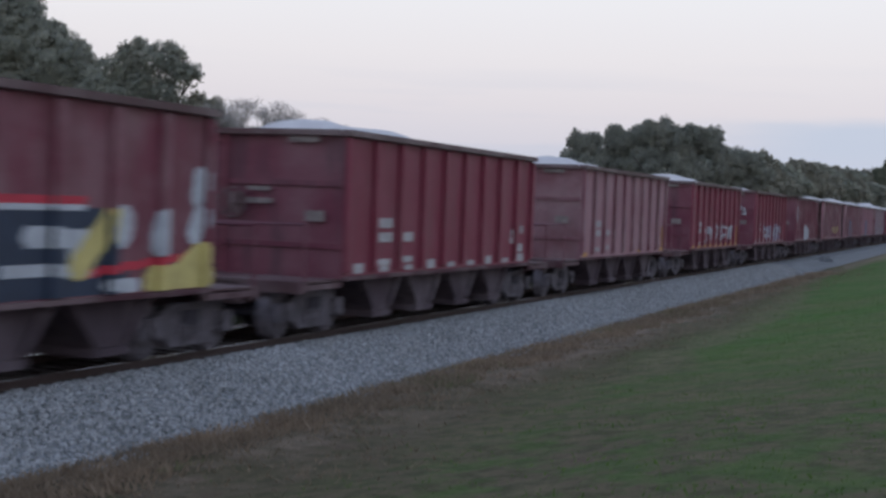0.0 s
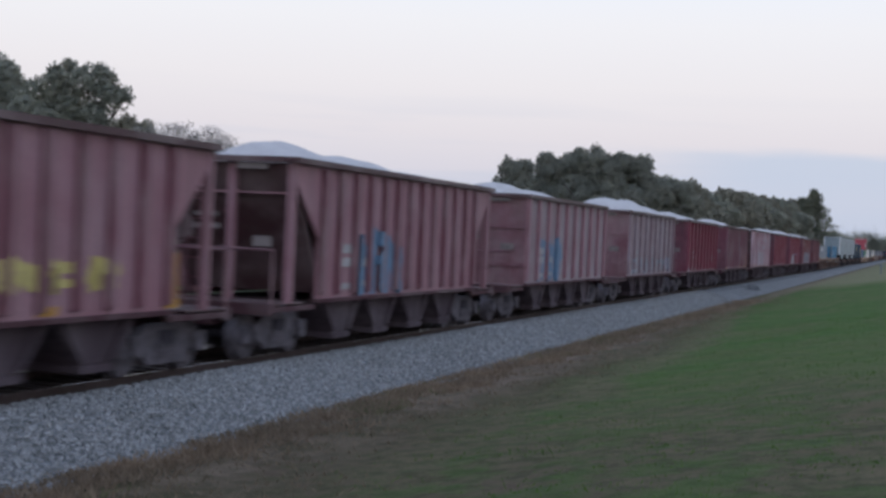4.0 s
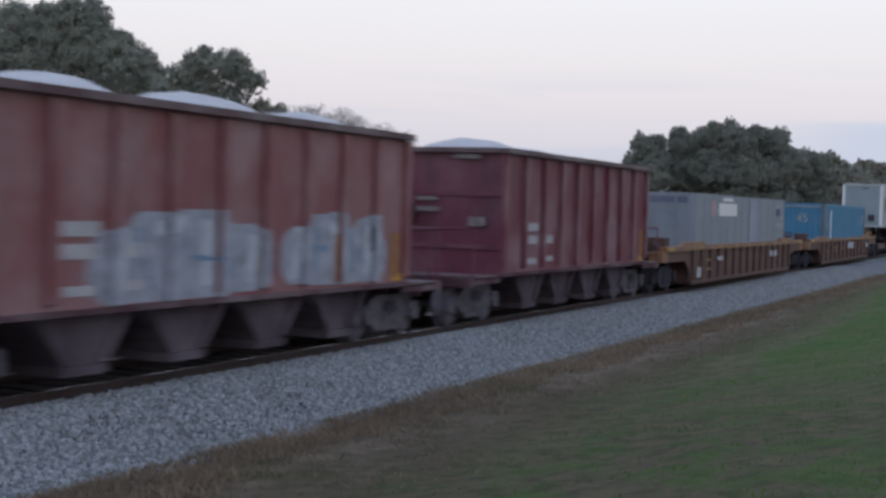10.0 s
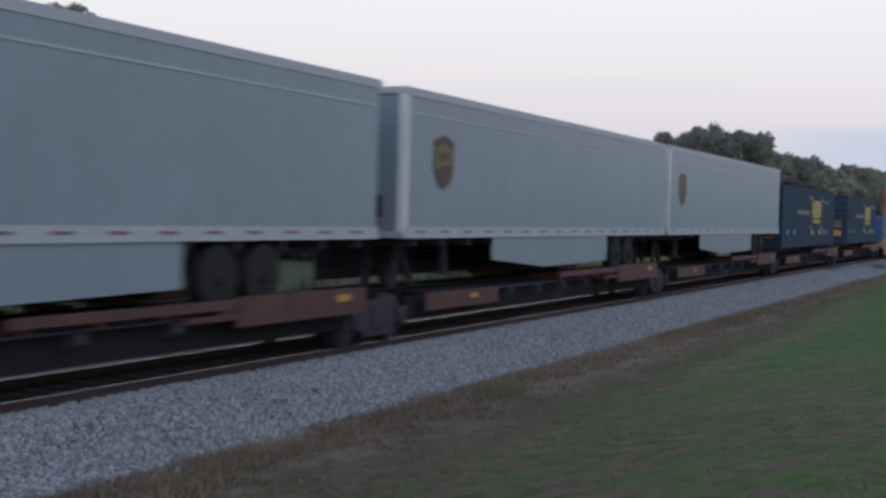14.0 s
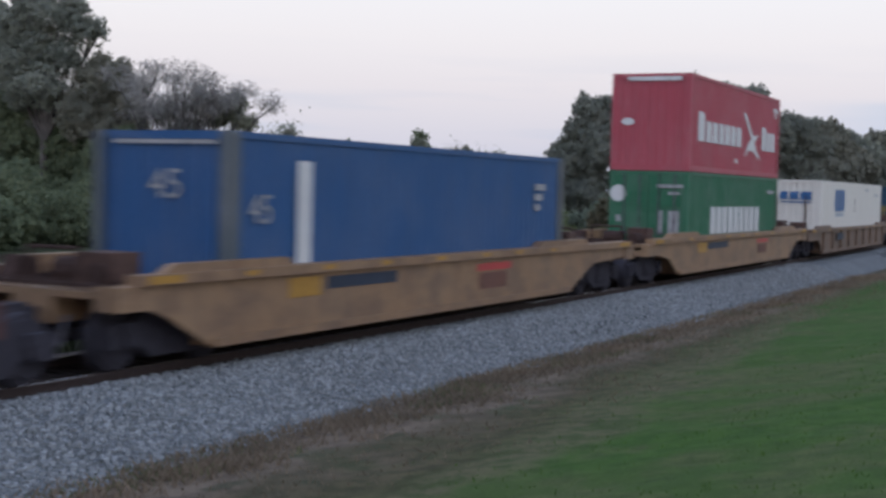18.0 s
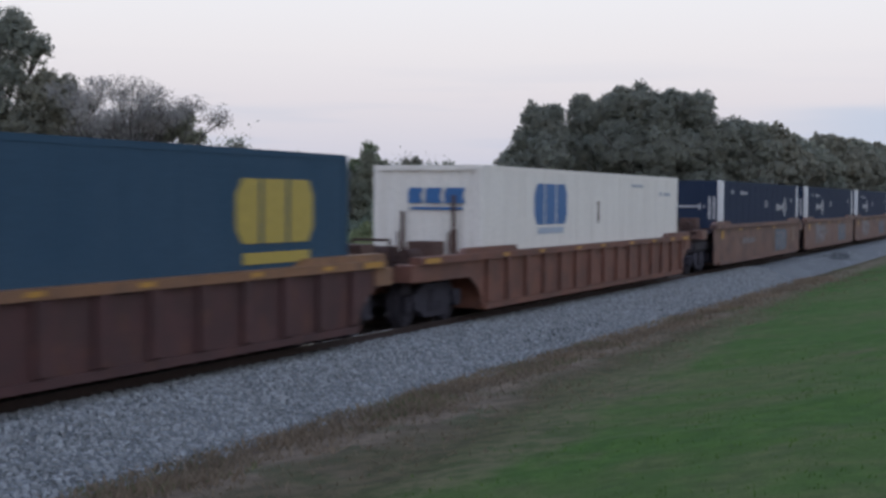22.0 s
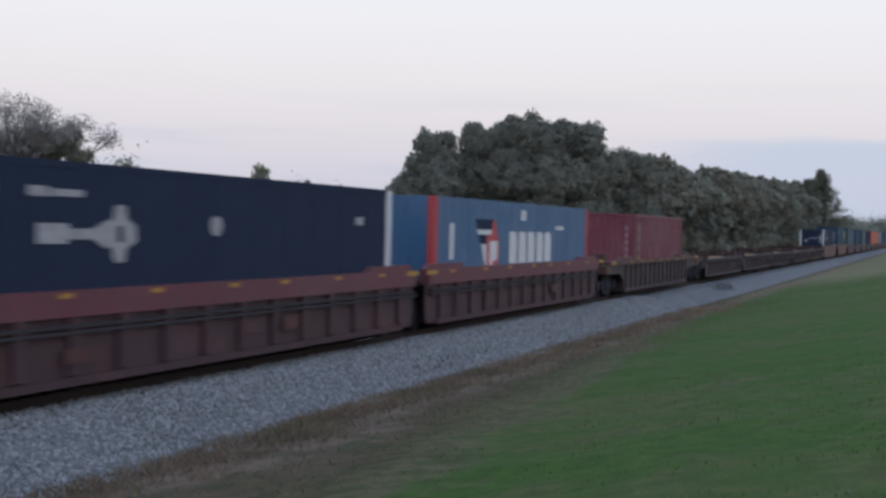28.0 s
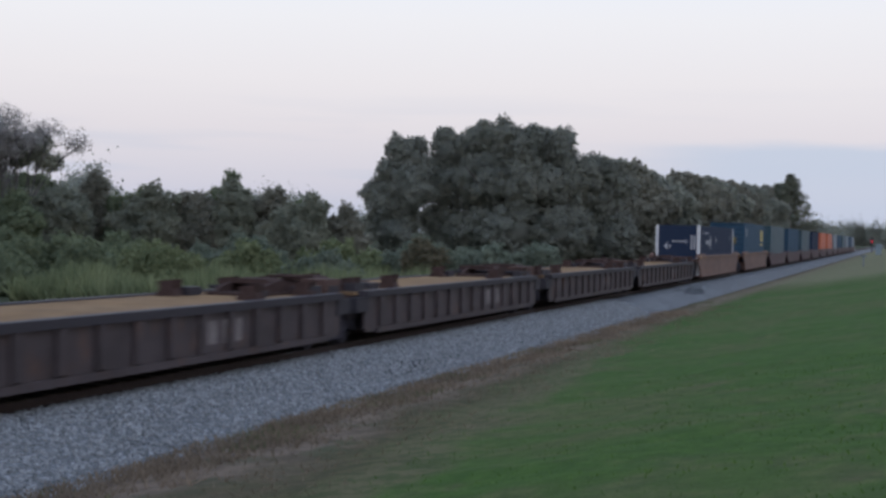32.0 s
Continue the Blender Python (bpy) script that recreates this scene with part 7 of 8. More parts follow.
def build_land():
    rng = np.random.default_rng(4)
    xs = [-2000, -900, -400, -200, -120, -80, -50, -30, -20, -14, -10, -7, -5, -4, -3.6, -3.3, -2.6, 2.6, 3.05, 3.3, 3.6, 4.0, 4.5, 5.0, 5.6, 6.2, 7, 7.8, 8.6, 9.5, 10.5, 11.5, 12.5, 14, 16, 20, 28, 40, 70, 150, 400, 900, 2000]
    ys = [-300, -100, -50, -30] + [-20 + 1.0 * k for k in range(130)] + [115, 125, 140, 160, 190, 230, 300, 420, 600, 900, 1500, 2500, 4500]

    def gz(x, y):
        d = 0.0
        if x > 3.2:
            d = 0.06 * noise.noise((x * 0.8, y * 0.8, 0)) + 0.05 * noise.noise((x * 0.25, y * 0.2, 5))
        return ground_z(x) + d
    g = sheet("ground", xs, ys, gz, ground_material())
    tagged(g, "mown grass bank, dry dirt verge and rough field in one sheet", "ground", kind="structure")
    bx = [-3.3, -2.9, -2.4, -2.0, -1.7, -1.3, -0.96, -0.86, 0, 0.86, 0.96, 1.3, 1.7, 2.0, 2.3, 2.6, 2.9, 3.2]
    by = [-60 + 0.8 * k for k in range(230)] + [125, 140, 180, 250, 400, 700, 1200, 2500]
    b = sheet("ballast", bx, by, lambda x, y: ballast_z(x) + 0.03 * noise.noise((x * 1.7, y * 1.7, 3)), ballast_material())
    tagged(b, "grey crushed-granite ballast bed under the rails", "ballast", kind="structure")
    # loose stones on the shoulder
    n = 40000
    px, py = stone_points(n, rng, 0.98, 3.4, 9, 78)
    corners = np.array([(-1, -1, -1), (1, -1, -1), (1, 1, -1), (-1, 1, -1), (-1, -1, 1), (1, -1, 1), (1, 1, 1), (-1, 1, 1)], float)
    faces = np.array([(0, 3, 2, 1), (4, 5, 6, 7), (0, 1, 5, 4), (1, 2, 6, 5), (2, 3, 7, 6), (3, 0, 4, 7)])
    size = rng.uniform(0.013, 0.036, (n, 1, 3)) * np.array([1, 1, 0.8])
    v = corners[None] * size * rng.uniform(0.55, 1.2, (n, 8, 3))
    a = rng.uniform(0, 6.28, n)
    ca, sa = np.cos(a)[:, None], np.sin(a)[:, None]
    vx, vy = v[..., 0] * ca - v[..., 1] * sa, v[..., 0] * sa + v[..., 1] * ca
    base = np.array([max(ballast_z(x), ground_z(x)) for x in px])
    v = np.stack([vx + px[:, None], vy + py[:, None], v[..., 2] + base[:, None] + 0.012], -1).reshape(-1, 3)
    f = (faces[None] + (np.arange(n) * 8)[:, None, None]).reshape(-1, 4)
    m, nt, bs = nodes("ballast_stone")
    gi = nt.nodes.new("ShaderNodeNewGeometry")
    nt.links.new(ramp2(nt, gi.outputs["Random Per Island"], 0.0, 1.0, (0.145, 0.152, 0.159), (0.285, 0.296, 0.308)), bs.inputs["Base Color"])
    bs.inputs["Roughness"].default_value = 0.95
    bs.inputs["Specular IOR Level"].default_value = 0.05
    st = part("ballast_stones", (v.tolist(), f.tolist()), m)
    tagged(st, "loose grey granite stones on the ballast shoulder", "ballast", kind="stuff")

    # grass and straw blades
    def blades(name, cnt, x0, x1, y0, y1, h0, h1, mat, label, keep, seed, lean=1.5):
        r = np.random.default_rng(seed)
        bx_, by_ = r.uniform(x0, x1, cnt), y0 + (y1 - y0) * r.random(cnt) ** 1.5
        ok = np.array([keep(x, y, q) for x, y, q in zip(bx_, by_, r.random(cnt))])
        bx_, by_ = bx_[ok], by_[ok]
        k = len(bx_)
        h = r.uniform(h0, h1, k)
        w = h * 0.12 + 0.006
        an = r.uniform(0, 6.28, k)
        z = np.array([gz(x, y) for x, y in zip(bx_, by_)]) - 0.01
        dx, dy = np.cos(an), np.sin(an)
        lx, ly = r.normal(0, lean, k) * h, r.normal(0, lean, k) * h
        p0 = np.stack([bx_ - dx * w, by_ - dy * w, z], -1)
        p1 = np.stack([bx_ + dx * w, by_ + dy * w, z], -1)
        p2 = np.stack([bx_ + lx, by_ + ly, z + h], -1)
        vv = np.stack([p0, p1, p2], 1).reshape(-1, 3)
        ff = np.arange(3 * k).reshape(-1, 3)
        o = part(name, (vv.tolist(), ff.tolist()), mat)
        return tagged(o, label, "grass", kind="stuff")

    def green(x, y, q):
        e = noise.noise((x * 0.35, y * 0.35, 2)) * 1.4
        return q < min(1.0, max(0.04, (x - 5.6 + e) / 3.6))

    def dry(x, y, q):
        e = noise.noise((x * 0.35, y * 0.35, 2)) * 1.4
        return q < min(0.95, max(0.0, (6.8 - x - e) / 2.8)) * (0.8 + 0.9 * noise.noise((x * 0.8, y * 0.6, 6)))
    blades("grass", 40000, 4.2, 20, 4, 48, 0.015, 0.045, GRASS_BLADE, "short mown green grass on the bank", green, 11, 0.5)
    blades("dry_grass", 60000, 2.95, 9.0, 4, 85, 0.025, 0.085, PALE_STRAW, "dry straw-coloured grass along the ballast", dry, 12, 0.8)

    def verge(x, y, q):
        return q < 0.95 - abs(x - 3.3 - 0.3 * noise.noise((1.0, y * 0.45, 8))) * (1.7 if x < 3.3 else 0.75) + 0.75 * noise.noise((x * 1.3, y * 0.9, 4))
    blades("verge_straw", 80000, 2.8, 5.0, 10, 80, 0.04, 0.15, STRAW_BLADE, "tufts of dry grass beside the ballast", verge, 14, 0.7)

    def clumps(x, y, q):
        near = min(abs(y - p) / w for p, w in ((24.5, 1.6), (34.5, 3.0), (41.5, 1.8), (46.0, 3.0), (50.5, 2.0), (58.0, 2.5)))
        return q < 1.1 - near - abs(x - 3.1) * 0.8 or (noise.noise((x * 0.9, y * 0.35, 9)) > 0.35 and q < 0.5)
    blades("verge_weeds", 60000, 2.6, 4.4, 12, 95, 0.03, 0.11, LEAF_VERGE, "low green weeds at the foot of the ballast", clumps, 13, 0.4)

    # track: rails and sleepers
    tr = thing("railway_track", "single railway line with polished rails on dark sleepers", "railway track", at=(0, 0, RAIL))
    tagged(tr, kind="structure")
    for x in (-0.755, 0.755):
        m = mb()
        prism_y(m, [(x - 0.07, -0.17), (x + 0.07, -0.17), (x + 0.07, -0.155), (x + 0.012, -0.13), (x + 0.012, -0.045), (x - 0.012, -0.045), (x - 0.012, -0.13), (x - 0.07, -0.155)], -100, 2500)
        r = part("rail", m, RAILSIDE, tr)
        m = mb()
        prism_y(m, [(x - 0.036, -0.046), (x + 0.036, -0.046), (x + 0.036, -0.012), (x + 0.027, -0.003), (x - 0.027, -0.003), (x - 0.036, -0.012)], -100, 2500)
        part("rail_head", m, RAILSIDE, r)
        m = mb()
        prism_y(m, [(x - 0.024, -0.004), (x + 0.024, -0.004), (x + 0.022, 0.0), (x - 0.022, 0.0)], -100, 2500)
        part("running_band", m, RAILTOP, r, "polished running band")

    def sleeper():
        m = mb()
        prism_y(m, [(-1.3, -0.3), (1.3, -0.3), (1.3, -0.14), (1.28, -0.125), (-1.28, -0.125), (-1.3, -0.14)], -0.11, 0.11)
        return m
    for k in range(230):
        part("sleeper", sleeper, TIMBER, tr, key="sleeper", at=(0, -8 + 0.52 * k, 0))


# ---------------------------------------------------------------- vegetation
def leaf_mesh(lumps, per, size, rng, core=True, fuzz=1.0):
    """Small leaf sprays through the lumps (x, y, z, rx, ry, rz), denser at their skins, round a ragged leafy core in each."""
    V, F = [], []
    base = 0
    nu, nv = 11, 7
    size = size * 0.8
    for (x, y, z, rx, ry, rz) in lumps:
        n = int(per * rx * rz * 1.5) + 14
        u = rng.normal(0, 1, (n, 3))
        u /= np.linalg.norm(u, axis=1)[:, None]
        rad = 0.82 + 0.2 * rng.random(n) + fuzz * np.abs(rng.normal(0, 0.17, n)) * (rng.random(n) < 0.4)
        rad *= 1 + 0.2 * np.sin(u[:, 0] * 5 + x * 3) * np.sin(u[:, 2] * 6 + z * 3)
        P = u * np.array([rx, ry, rz]) * rad[:, None] + np.array([x, y, z])
        N = u * 1.3 + rng.normal(0, 0.6, (n, 3)) + np.array([0, 0, 0.35])
        N /= np.linalg.norm(N, axis=1)[:, None]
        A = np.cross(N, rng.normal(0, 1, (n, 3)))
        A /= np.linalg.norm(A, axis=1)[:, None] + 1e-9
        B = np.cross(N, A)
        s = size * rng.uniform(0.5, 1.3, (n, 1))
        V.append(np.stack([P - A * s, P - B * s * 0.6, P + A * s, P + B * s * 0.6], 1).reshape(-1, 3))
        F.append(base + np.arange(4 * n).reshape(-1, 4))
        base += 4 * n
        if core:
            th = np.linspace(0, 2 * np.pi, nu, endpoint=False)
            ph = np.linspace(0.25, np.pi - 0.25, nv)
            T, Q = np.meshgrid(th, ph)
            k = rng.uniform(0.55, 0.8, T.shape)
            pts = np.stack([np.cos(T) * np.sin(Q) * rx * k + x, np.sin(T) * np.sin(Q) * ry * k + y, np.cos(Q) * rz * k + z], -1).reshape(-1, 3)
            f = [(b * nu + a, b * nu + (a + 1) % nu, (b + 1) * nu + (a + 1) % nu, (b + 1) * nu + a) for b in range(nv - 1) for a in range(nu)]
            V.append(pts)
            F.append(base + np.array(f))
            base += len(pts)
    return np.concatenate(V), np.concatenate(F)


def limbs(m, p, d, length, r, depth, rng, spread=0.6, tips=None):
    q = p + d * length
    tube(m, p, q, r, r * 0.68, 6 if depth > 1 else 4)
    if depth == 0:
        if tips is not None:
            tips.append(q)
        return
    for _ in range(rng.choice((2, 3, 3)) if depth > 1 else 3):
        n = Vector((d.x + rng.uniform(-spread, spread), d.y + rng.uniform(-spread, spread), d.z + rng.uniform(-spread * 0.45, spread * 0.75))).normalized()
        limbs(m, q, n, length * rng.uniform(0.62, 0.85), r * 0.62, depth - 1, rng, spread, tips)


def make_tree(x, y, boughs, mat, label, seed, size=0.2, trunk_r=0.3, name="tree", category="tree", group="trees behind the railway", z0=-0.9, airy=False):
    """A tree or shrub: a stem that forks out to its boughs (x, z, half width, half height, from its foot), and their leaves."""
    rng = random.Random(seed)
    t = thing(name, label, category, group, at=(x, y, z0))
    m = mb()
    low = min(z - 0.4 * rz for _, z, _, rz in boughs)
    fork = Vector((rng.uniform(-0.1, 0.1), 0, max(0.3, low * 0.7)))
    tube(m, (0, 0, -0.1), fork, trunk_r, trunk_r * 0.75, 7)
    for bx, bz, rx, rz in boughs:
        e = Vector((bx, rng.uniform(-0.3, 0.3) * rx, bz))
        k = fork.lerp(e, 0.5) + Vector((0, 0, -0.12 * abs(bx)))
        tube(m, fork, k, trunk_r * 0.55, trunk_r * 0.4, 5)
        tube(m, k, e, trunk_r * 0.4, trunk_r * 0.15, 5)
        for _ in range(3):
            q = e + Vector((rng.uniform(-0.8, 0.8) * rx, rng.uniform(-0.6, 0.6) * rx, rng.uniform(0.0, 0.8) * rz))
            tube(m, k.lerp(e, rng.uniform(0.4, 1.0)), q, trunk_r * 0.16, trunk_r * 0.06, 4)
    part("trunk", m, BARK, t, "forked grey-brown trunk and limbs")
    part("crown", foliage(boughs, size, np.random.default_rng(seed), airy), mat, t)
    return t


def bough_list(x, rows, z0=-0.9):
    """Boughs given by their place in the land, as seen from a trunk at x."""
    return [(a - x, z - z0, rx, rz) for a, z, rx, rz in rows]


def foliage(boughs, size, g, airy=False):
    """Leaf sprays on the skins of small clumps that cover each bough, round a ragged leafy heart."""
    V, F = [], []
    base = 0
    nu, nv = 12, 8
    size = size * 0.8
    every = []
    for bx, bz, rx, rz in boughs:
        every.append((bx, bz, rx * 0.88, rz * 0.88))
        for _ in range(4 if rx > 0.9 else 2):
            a, k = g.uniform(-0.5, math.pi + 0.5), g.uniform(0.28, 0.5)
            every.append((bx + math.cos(a) * rx * 0.8, bz + math.sin(a) * rz * 0.78, rx * k, rz * k))
    for bx, bz, rx, rz in every:
        ry = 0.9 * rx
        by = g.uniform(-0.25, 0.25) * rx
        r = np.array([rx, ry, rz])
        area = 4 * math.pi * (((rx * ry) ** 1.6 + (rx * rz) ** 1.6 + (ry * rz) ** 1.6) / 3) ** (1 / 1.6)
        rc = min(0.95, max(0.24, 0.28 * min(rx, rz)))
        m = int(area / (rc * rc) * (0.42 if airy else 0.6)) + 5
        u = g.normal(0, 1, (m, 3)) + np.array([0, -0.25, 0.25])
        u /= np.linalg.norm(u, axis=1)[:, None]
        c = u * r * g.uniform(0.62 if airy else 0.74, 1.04, (m, 1)) + np.array([bx, by, bz])
        rad = rc * g.uniform(0.5, 1.1, m)
        n = int(area * (1.0 if airy else 1.35) / (1.24 * size * size))
        i = g.choice(m, n, p=rad ** 2 / (rad ** 2).sum())
        w = g.normal(0, 1, (n, 3)) + u[i] * 0.7
        w /= np.linalg.norm(w, axis=1)[:, None]
        k = g.uniform(0.7, 1.06, n)
        P = c[i] + w * (rad[i] * k)[:, None] * np.array([1.1, 1.0, 0.85])
        N = 0.8 * w + 0.4 * u[i] + g.normal(0, 0.4, (n, 3)) + np.array([0, 0, 0.25])
        # loose sprigs that break the outline
        q = int(area * 1.3) + 6
        a = g.normal(0, 1, (q, 3)) + np.array([0, -0.2, 0.35])
        a /= np.linalg.norm(a, axis=1)[:, None]
        o = a * r * 0.95 + np.array([bx, by, bz])
        d = a + g.normal(0, 0.4, (q, 3)) + np.array([0, 0, 0.3])
        d /= np.linalg.norm(d, axis=1)[:, None]
        L = np.minimum(0.75, 0.2 + rc * g.uniform(0.2, 0.8, q))
        b = np.repeat(np.arange(q), 9)
        P = np.concatenate([P, o[b] + d[b] * (L[b] * g.random(len(b)))[:, None] + g.normal(0, 0.05, (len(b), 3))])
        N = np.concatenate([N, d[b] + g.normal(0, 0.8, (len(b), 3))])
        P, N = P[P[:, 2] > 0.03], N[P[:, 2] > 0.03]
        n = len(P)
        N /= np.linalg.norm(N, axis=1)[:, None]
        A = np.cross(N, g.normal(0, 1, (n, 3)))
        A /= np.linalg.norm(A, axis=1)[:, None] + 1e-9
        B = np.cross(N, A)
        q = size * g.uniform(0.55, 1.3, (n, 1))
        V.append(np.stack([P - A * q, P - B * q * 0.62, P + A * q, P + B * q * 0.62], 1).reshape(-1, 3))
        F.append(base + np.arange(4 * n).reshape(-1, 4))
        base += 4 * n
        T, Q = np.meshgrid(np.linspace(0, 2 * np.pi, nu, endpoint=False), np.linspace(0.25, np.pi - 0.25, nv))
        k = g.uniform(0.4, 0.55, T.shape) if airy else g.uniform(0.66, 0.86, T.shape)
        pts = np.stack([np.cos(T) * np.sin(Q) * rx * k + bx, np.sin(T) * np.sin(Q) * ry * k + by, np.maximum(0.02, np.cos(Q) * rz * k + bz)], -1).reshape(-1, 3)
        V.append(pts)
        F.append(base + np.array([(j * nu + a, j * nu + (a + 1) % nu, (j + 1) * nu + (a + 1) % nu, (j + 1) * nu + a) for j in range(nv - 1) for a in range(nu)]))
        base += len(pts)
    return np.concatenate(V), np.concatenate(F)


def make_bare_tree(x, y, h, seed, z0=-0.9):
    rng = random.Random(seed)
    t = thing("bare_tree", "thin half-bare tree with fine grey twigs and sparse leaves", "tree", "trees behind the railway", at=(x, y, z0))
    m = mb()
    tips = []
    for k in range(3):
        limbs(m, Vector((0.4 * (k - 1), 0, 0)), Vector(((k - 1) * 0.22, 0.05, 1)).normalized(), h * 0.29, 0.13, 5, rng, 0.46, tips)
    part("trunk", m, TWIG, t, "slender grey stems and twigs")
    r = np.random.default_rng(seed)
    lump = [(*p, 0.46, 0.46, 0.36) for p in tips]
    part("crown", leaf_mesh(lump, 85, 0.08, r, False, 0.35), LEAF_THIN, t, "sparse dull leaves at the twig ends")
    return t


def make_pine(x, y, h, seed, z0=-0.9):
    rng = random.Random(seed)
    t = thing("pine_tree", "dark ragged pine on the skyline", "tree", "trees behind the railway", at=(x, y, z0))
    m = mb()
    tube(m, (0, 0, 0), (0.2, 0, h), 0.28, 0.04, 8)
    lump = []
    for k in range(15):
        u = k / 14
        z = h * (0.28 + 0.7 * u)
        for q in range(5):
            a = 6.28 * (q + rng.random()) / 5
            L = (h * 0.27 * (1 - u) ** 0.7 + 0.5) * rng.uniform(0.55, 1.2)
            e = Vector((math.cos(a) * L, math.sin(a) * L, z + 0.12 * L))
            tube(m, (0, 0, z), e, 0.06, 0.02, 4)
            for w in (0.45, 0.75, 1.0):
                lump.append((e.x * w, e.y * w, z + 0.12 * L * w + rng.uniform(-0.1, 0.15), 0.5 + 0.2 * L * rng.random(), 0.6, 0.42 + 0.12 * rng.random()))
    lump.append((0.2, 0, h, 0.3, 0.3, 0.5))
    part("trunk", m, BARK, t)
    part("crown", leaf_mesh(lump, 90, 0.2, np.random.default_rng(seed), False, 1.2), LEAF_PINE, t)
    return t


def crown(w, h, low, seed, peak=0.0):
    """The boughs of a domed crown: half width w, from height low to height h, its peak off the middle."""
    rng = random.Random(seed * 7 + 1)
    r = min(0.46 * w, 0.36 * (h - low) + 0.15)
    out = []
    n = max(3, int(2.2 * w / r))
    for k in range(n):
        x = -w + r * 0.8 + (2 * w - 1.6 * r) * k / (n - 1) + rng.uniform(-0.2, 0.2) * r
        q = min(1.0, abs(x - peak) / w)
        top = low + (h - low) * (1 - 0.5 * q ** 2.2) * rng.uniform(0.86, 1.0)
        b = r * rng.uniform(0.75, 1.1)
        out.append((x, top - 0.85 * b, b, b * rng.uniform(0.8, 0.95)))
    i = max(range(n), key=lambda j: out[j][1] + out[j][3])
    x, z, b, c = out[i]
    out[i] = (x, h - c * 0.95, b, c)
    layers = max(1, int((h - low) / (1.7 * r)))
    for j in range(layers):
        z = low + (h - low) * (j + 0.55) / (layers + 0.9)
        for sx in (-0.5, 0.1, 0.55):
            out.append((sx * w + rng.uniform(-0.15, 0.15) * w, z, r * 1.15, r))
    return out


def build_trees():
    # big oaks at the left of the clearing
    make_tree(-67, 97, bough_list(-67, [(-75.5, 13.6, 5.0, 5.0), (-71.5, 15.6, 3.9, 4.3), (-67.2, 15.0, 3.2, 4.0), (-63.4, 13.2, 3.0, 3.6), (-60.9, 11.6, 2.2, 3.0), (-68, 9, 5.0, 4.4),
                                           (-75, 7.5, 5.0, 4.4), (-61.8, 7.4, 3.8, 3.6)]), LEAF_OAK, "tall dark live oak with a broad crown", 1, 0.17, 0.5)
    make_tree(-86, 98, crown(9, 19.5, 3.0, 2), LEAF_OAK, "tall dark live oak at the edge of the wood", 2, 0.24, 0.5)
    make_tree(-103, 100, crown(10, 20, 3.0, 22), LEAF_OAK, "tall dark live oak deeper in the wood", 22, 0.26, 0.5)
    make_tree(-47.8, 88, bough_list(-47.8, [(-50.3, 11.8, 1.6, 1.8), (-48.9, 12.7, 1.2, 1.6), (-46.7, 12.8, 1.3, 1.4), (-45.2, 12.2, 1.1, 1.2), (-44.3, 11.5, 1.1, 0.96), (-48.0, 10.8, 1.4, 1.3),
                                               (-45.9, 10.0, 1.7, 1.3), (-49.9, 9.5, 2.2, 1.8), (-47.4, 8.1, 2.7, 1.8)]), LEAF_OAK, "round-topped oak with gaps in its crown", 3, 0.13, 0.3, airy=True)
    make_tree(-53.2, 91, bough_list(-53.2, [(-54.0, 10.0, 2.1, 2.3), (-54.2, 6.8, 3.3, 2.9), (-50.4, 6.2, 3.1, 2.9), (-52.7, 3.9, 4, 2.9)]), LEAF_OAK, "dense dark oak undergrowth below the crowns", 4, 0.16, 0.25)
    make_tree(-42.7, 88, bough_list(-42.7, [(-43.4, 8.5, 1.4, 1.6), (-41.8, 8.3, 1.2, 1.3), (-41.0, 7.1, 1.1, 1.4), (-44.2, 6.3, 2.1, 1.8), (-42.2, 5.4, 2.1, 1.7)]), LEAF_DULL,
              "small brownish-olive tree beside the oaks", 5, 0.13, 0.22)
    make_bare_tree(-38.7, 88, 10.0, 6)
    make_bare_tree(-36.3, 88.4, 9.5, 66)
    make_tree(-34.6, 89, bough_list(-34.6, [(-34.2, 6.9, 0.95, 0.8), (-33.5, 6.1, 0.8, 0.6), (-35.0, 6.2, 0.7, 0.5)]), LEAF_WOOD, "dense grey-leaved clump in the bare trees", 67, 0.11, 0.1, airy=True)
    make_tree(-41.8, 97, bough_list(-41.8, [(-43.7, 5.0, 1.6, 1.4), (-41.9, 4.6, 1.7, 1.4), (-39.9, 4.2, 1.6, 1.4), (-42.0, 2.6, 2.6, 1.8)]), LEAF_GREEN, "dense green undergrowth behind the bare trees", 68, 0.14, 0.12, "thicket", "thicket")
    make_tree(-43.0, 92, crown(3.6, 6.2, 0.6, 7), LEAF_GREEN, "green thicket below the bare tree", 7, 0.15, 0.15, "thicket", "thicket")
    make_tree(-38.0, 95, crown(3.4, 5.6, 0.6, 71), LEAF_WOOD, "dull olive thicket below the bare tree", 71, 0.15, 0.15, "thicket", "thicket")
    for k, (x, h, w) in enumerate(((-40.2, 6.6, 2.0), (-37.0, 5.7, 2.0), (-33.8, 5.3, 1.8))):
        make_tree(x, 86, crown(w, h, 0.3, 400 + k), (LEAF_GREEN, LEAF_WOOD, LEAF_GREEN)[k], "dull green thicket round the stems of the bare trees", 400 + k, 0.13, 0.12, "thicket", "thicket")
    for k in range(9):
        x = -84 + 5.2 * k
        h = (7.6, 8.0, 7.8, 8.0, 8.5, 8.8, 9.1, 7.0, 5.4)[k]
        make_tree(x, 88.5 + (k % 3), crown(3.6, h, 0.4, 80 + k), LEAF_GREEN, "leafy green thicket in front of the oaks", 80 + k, 0.16, 0.12, "thicket", "thicket")
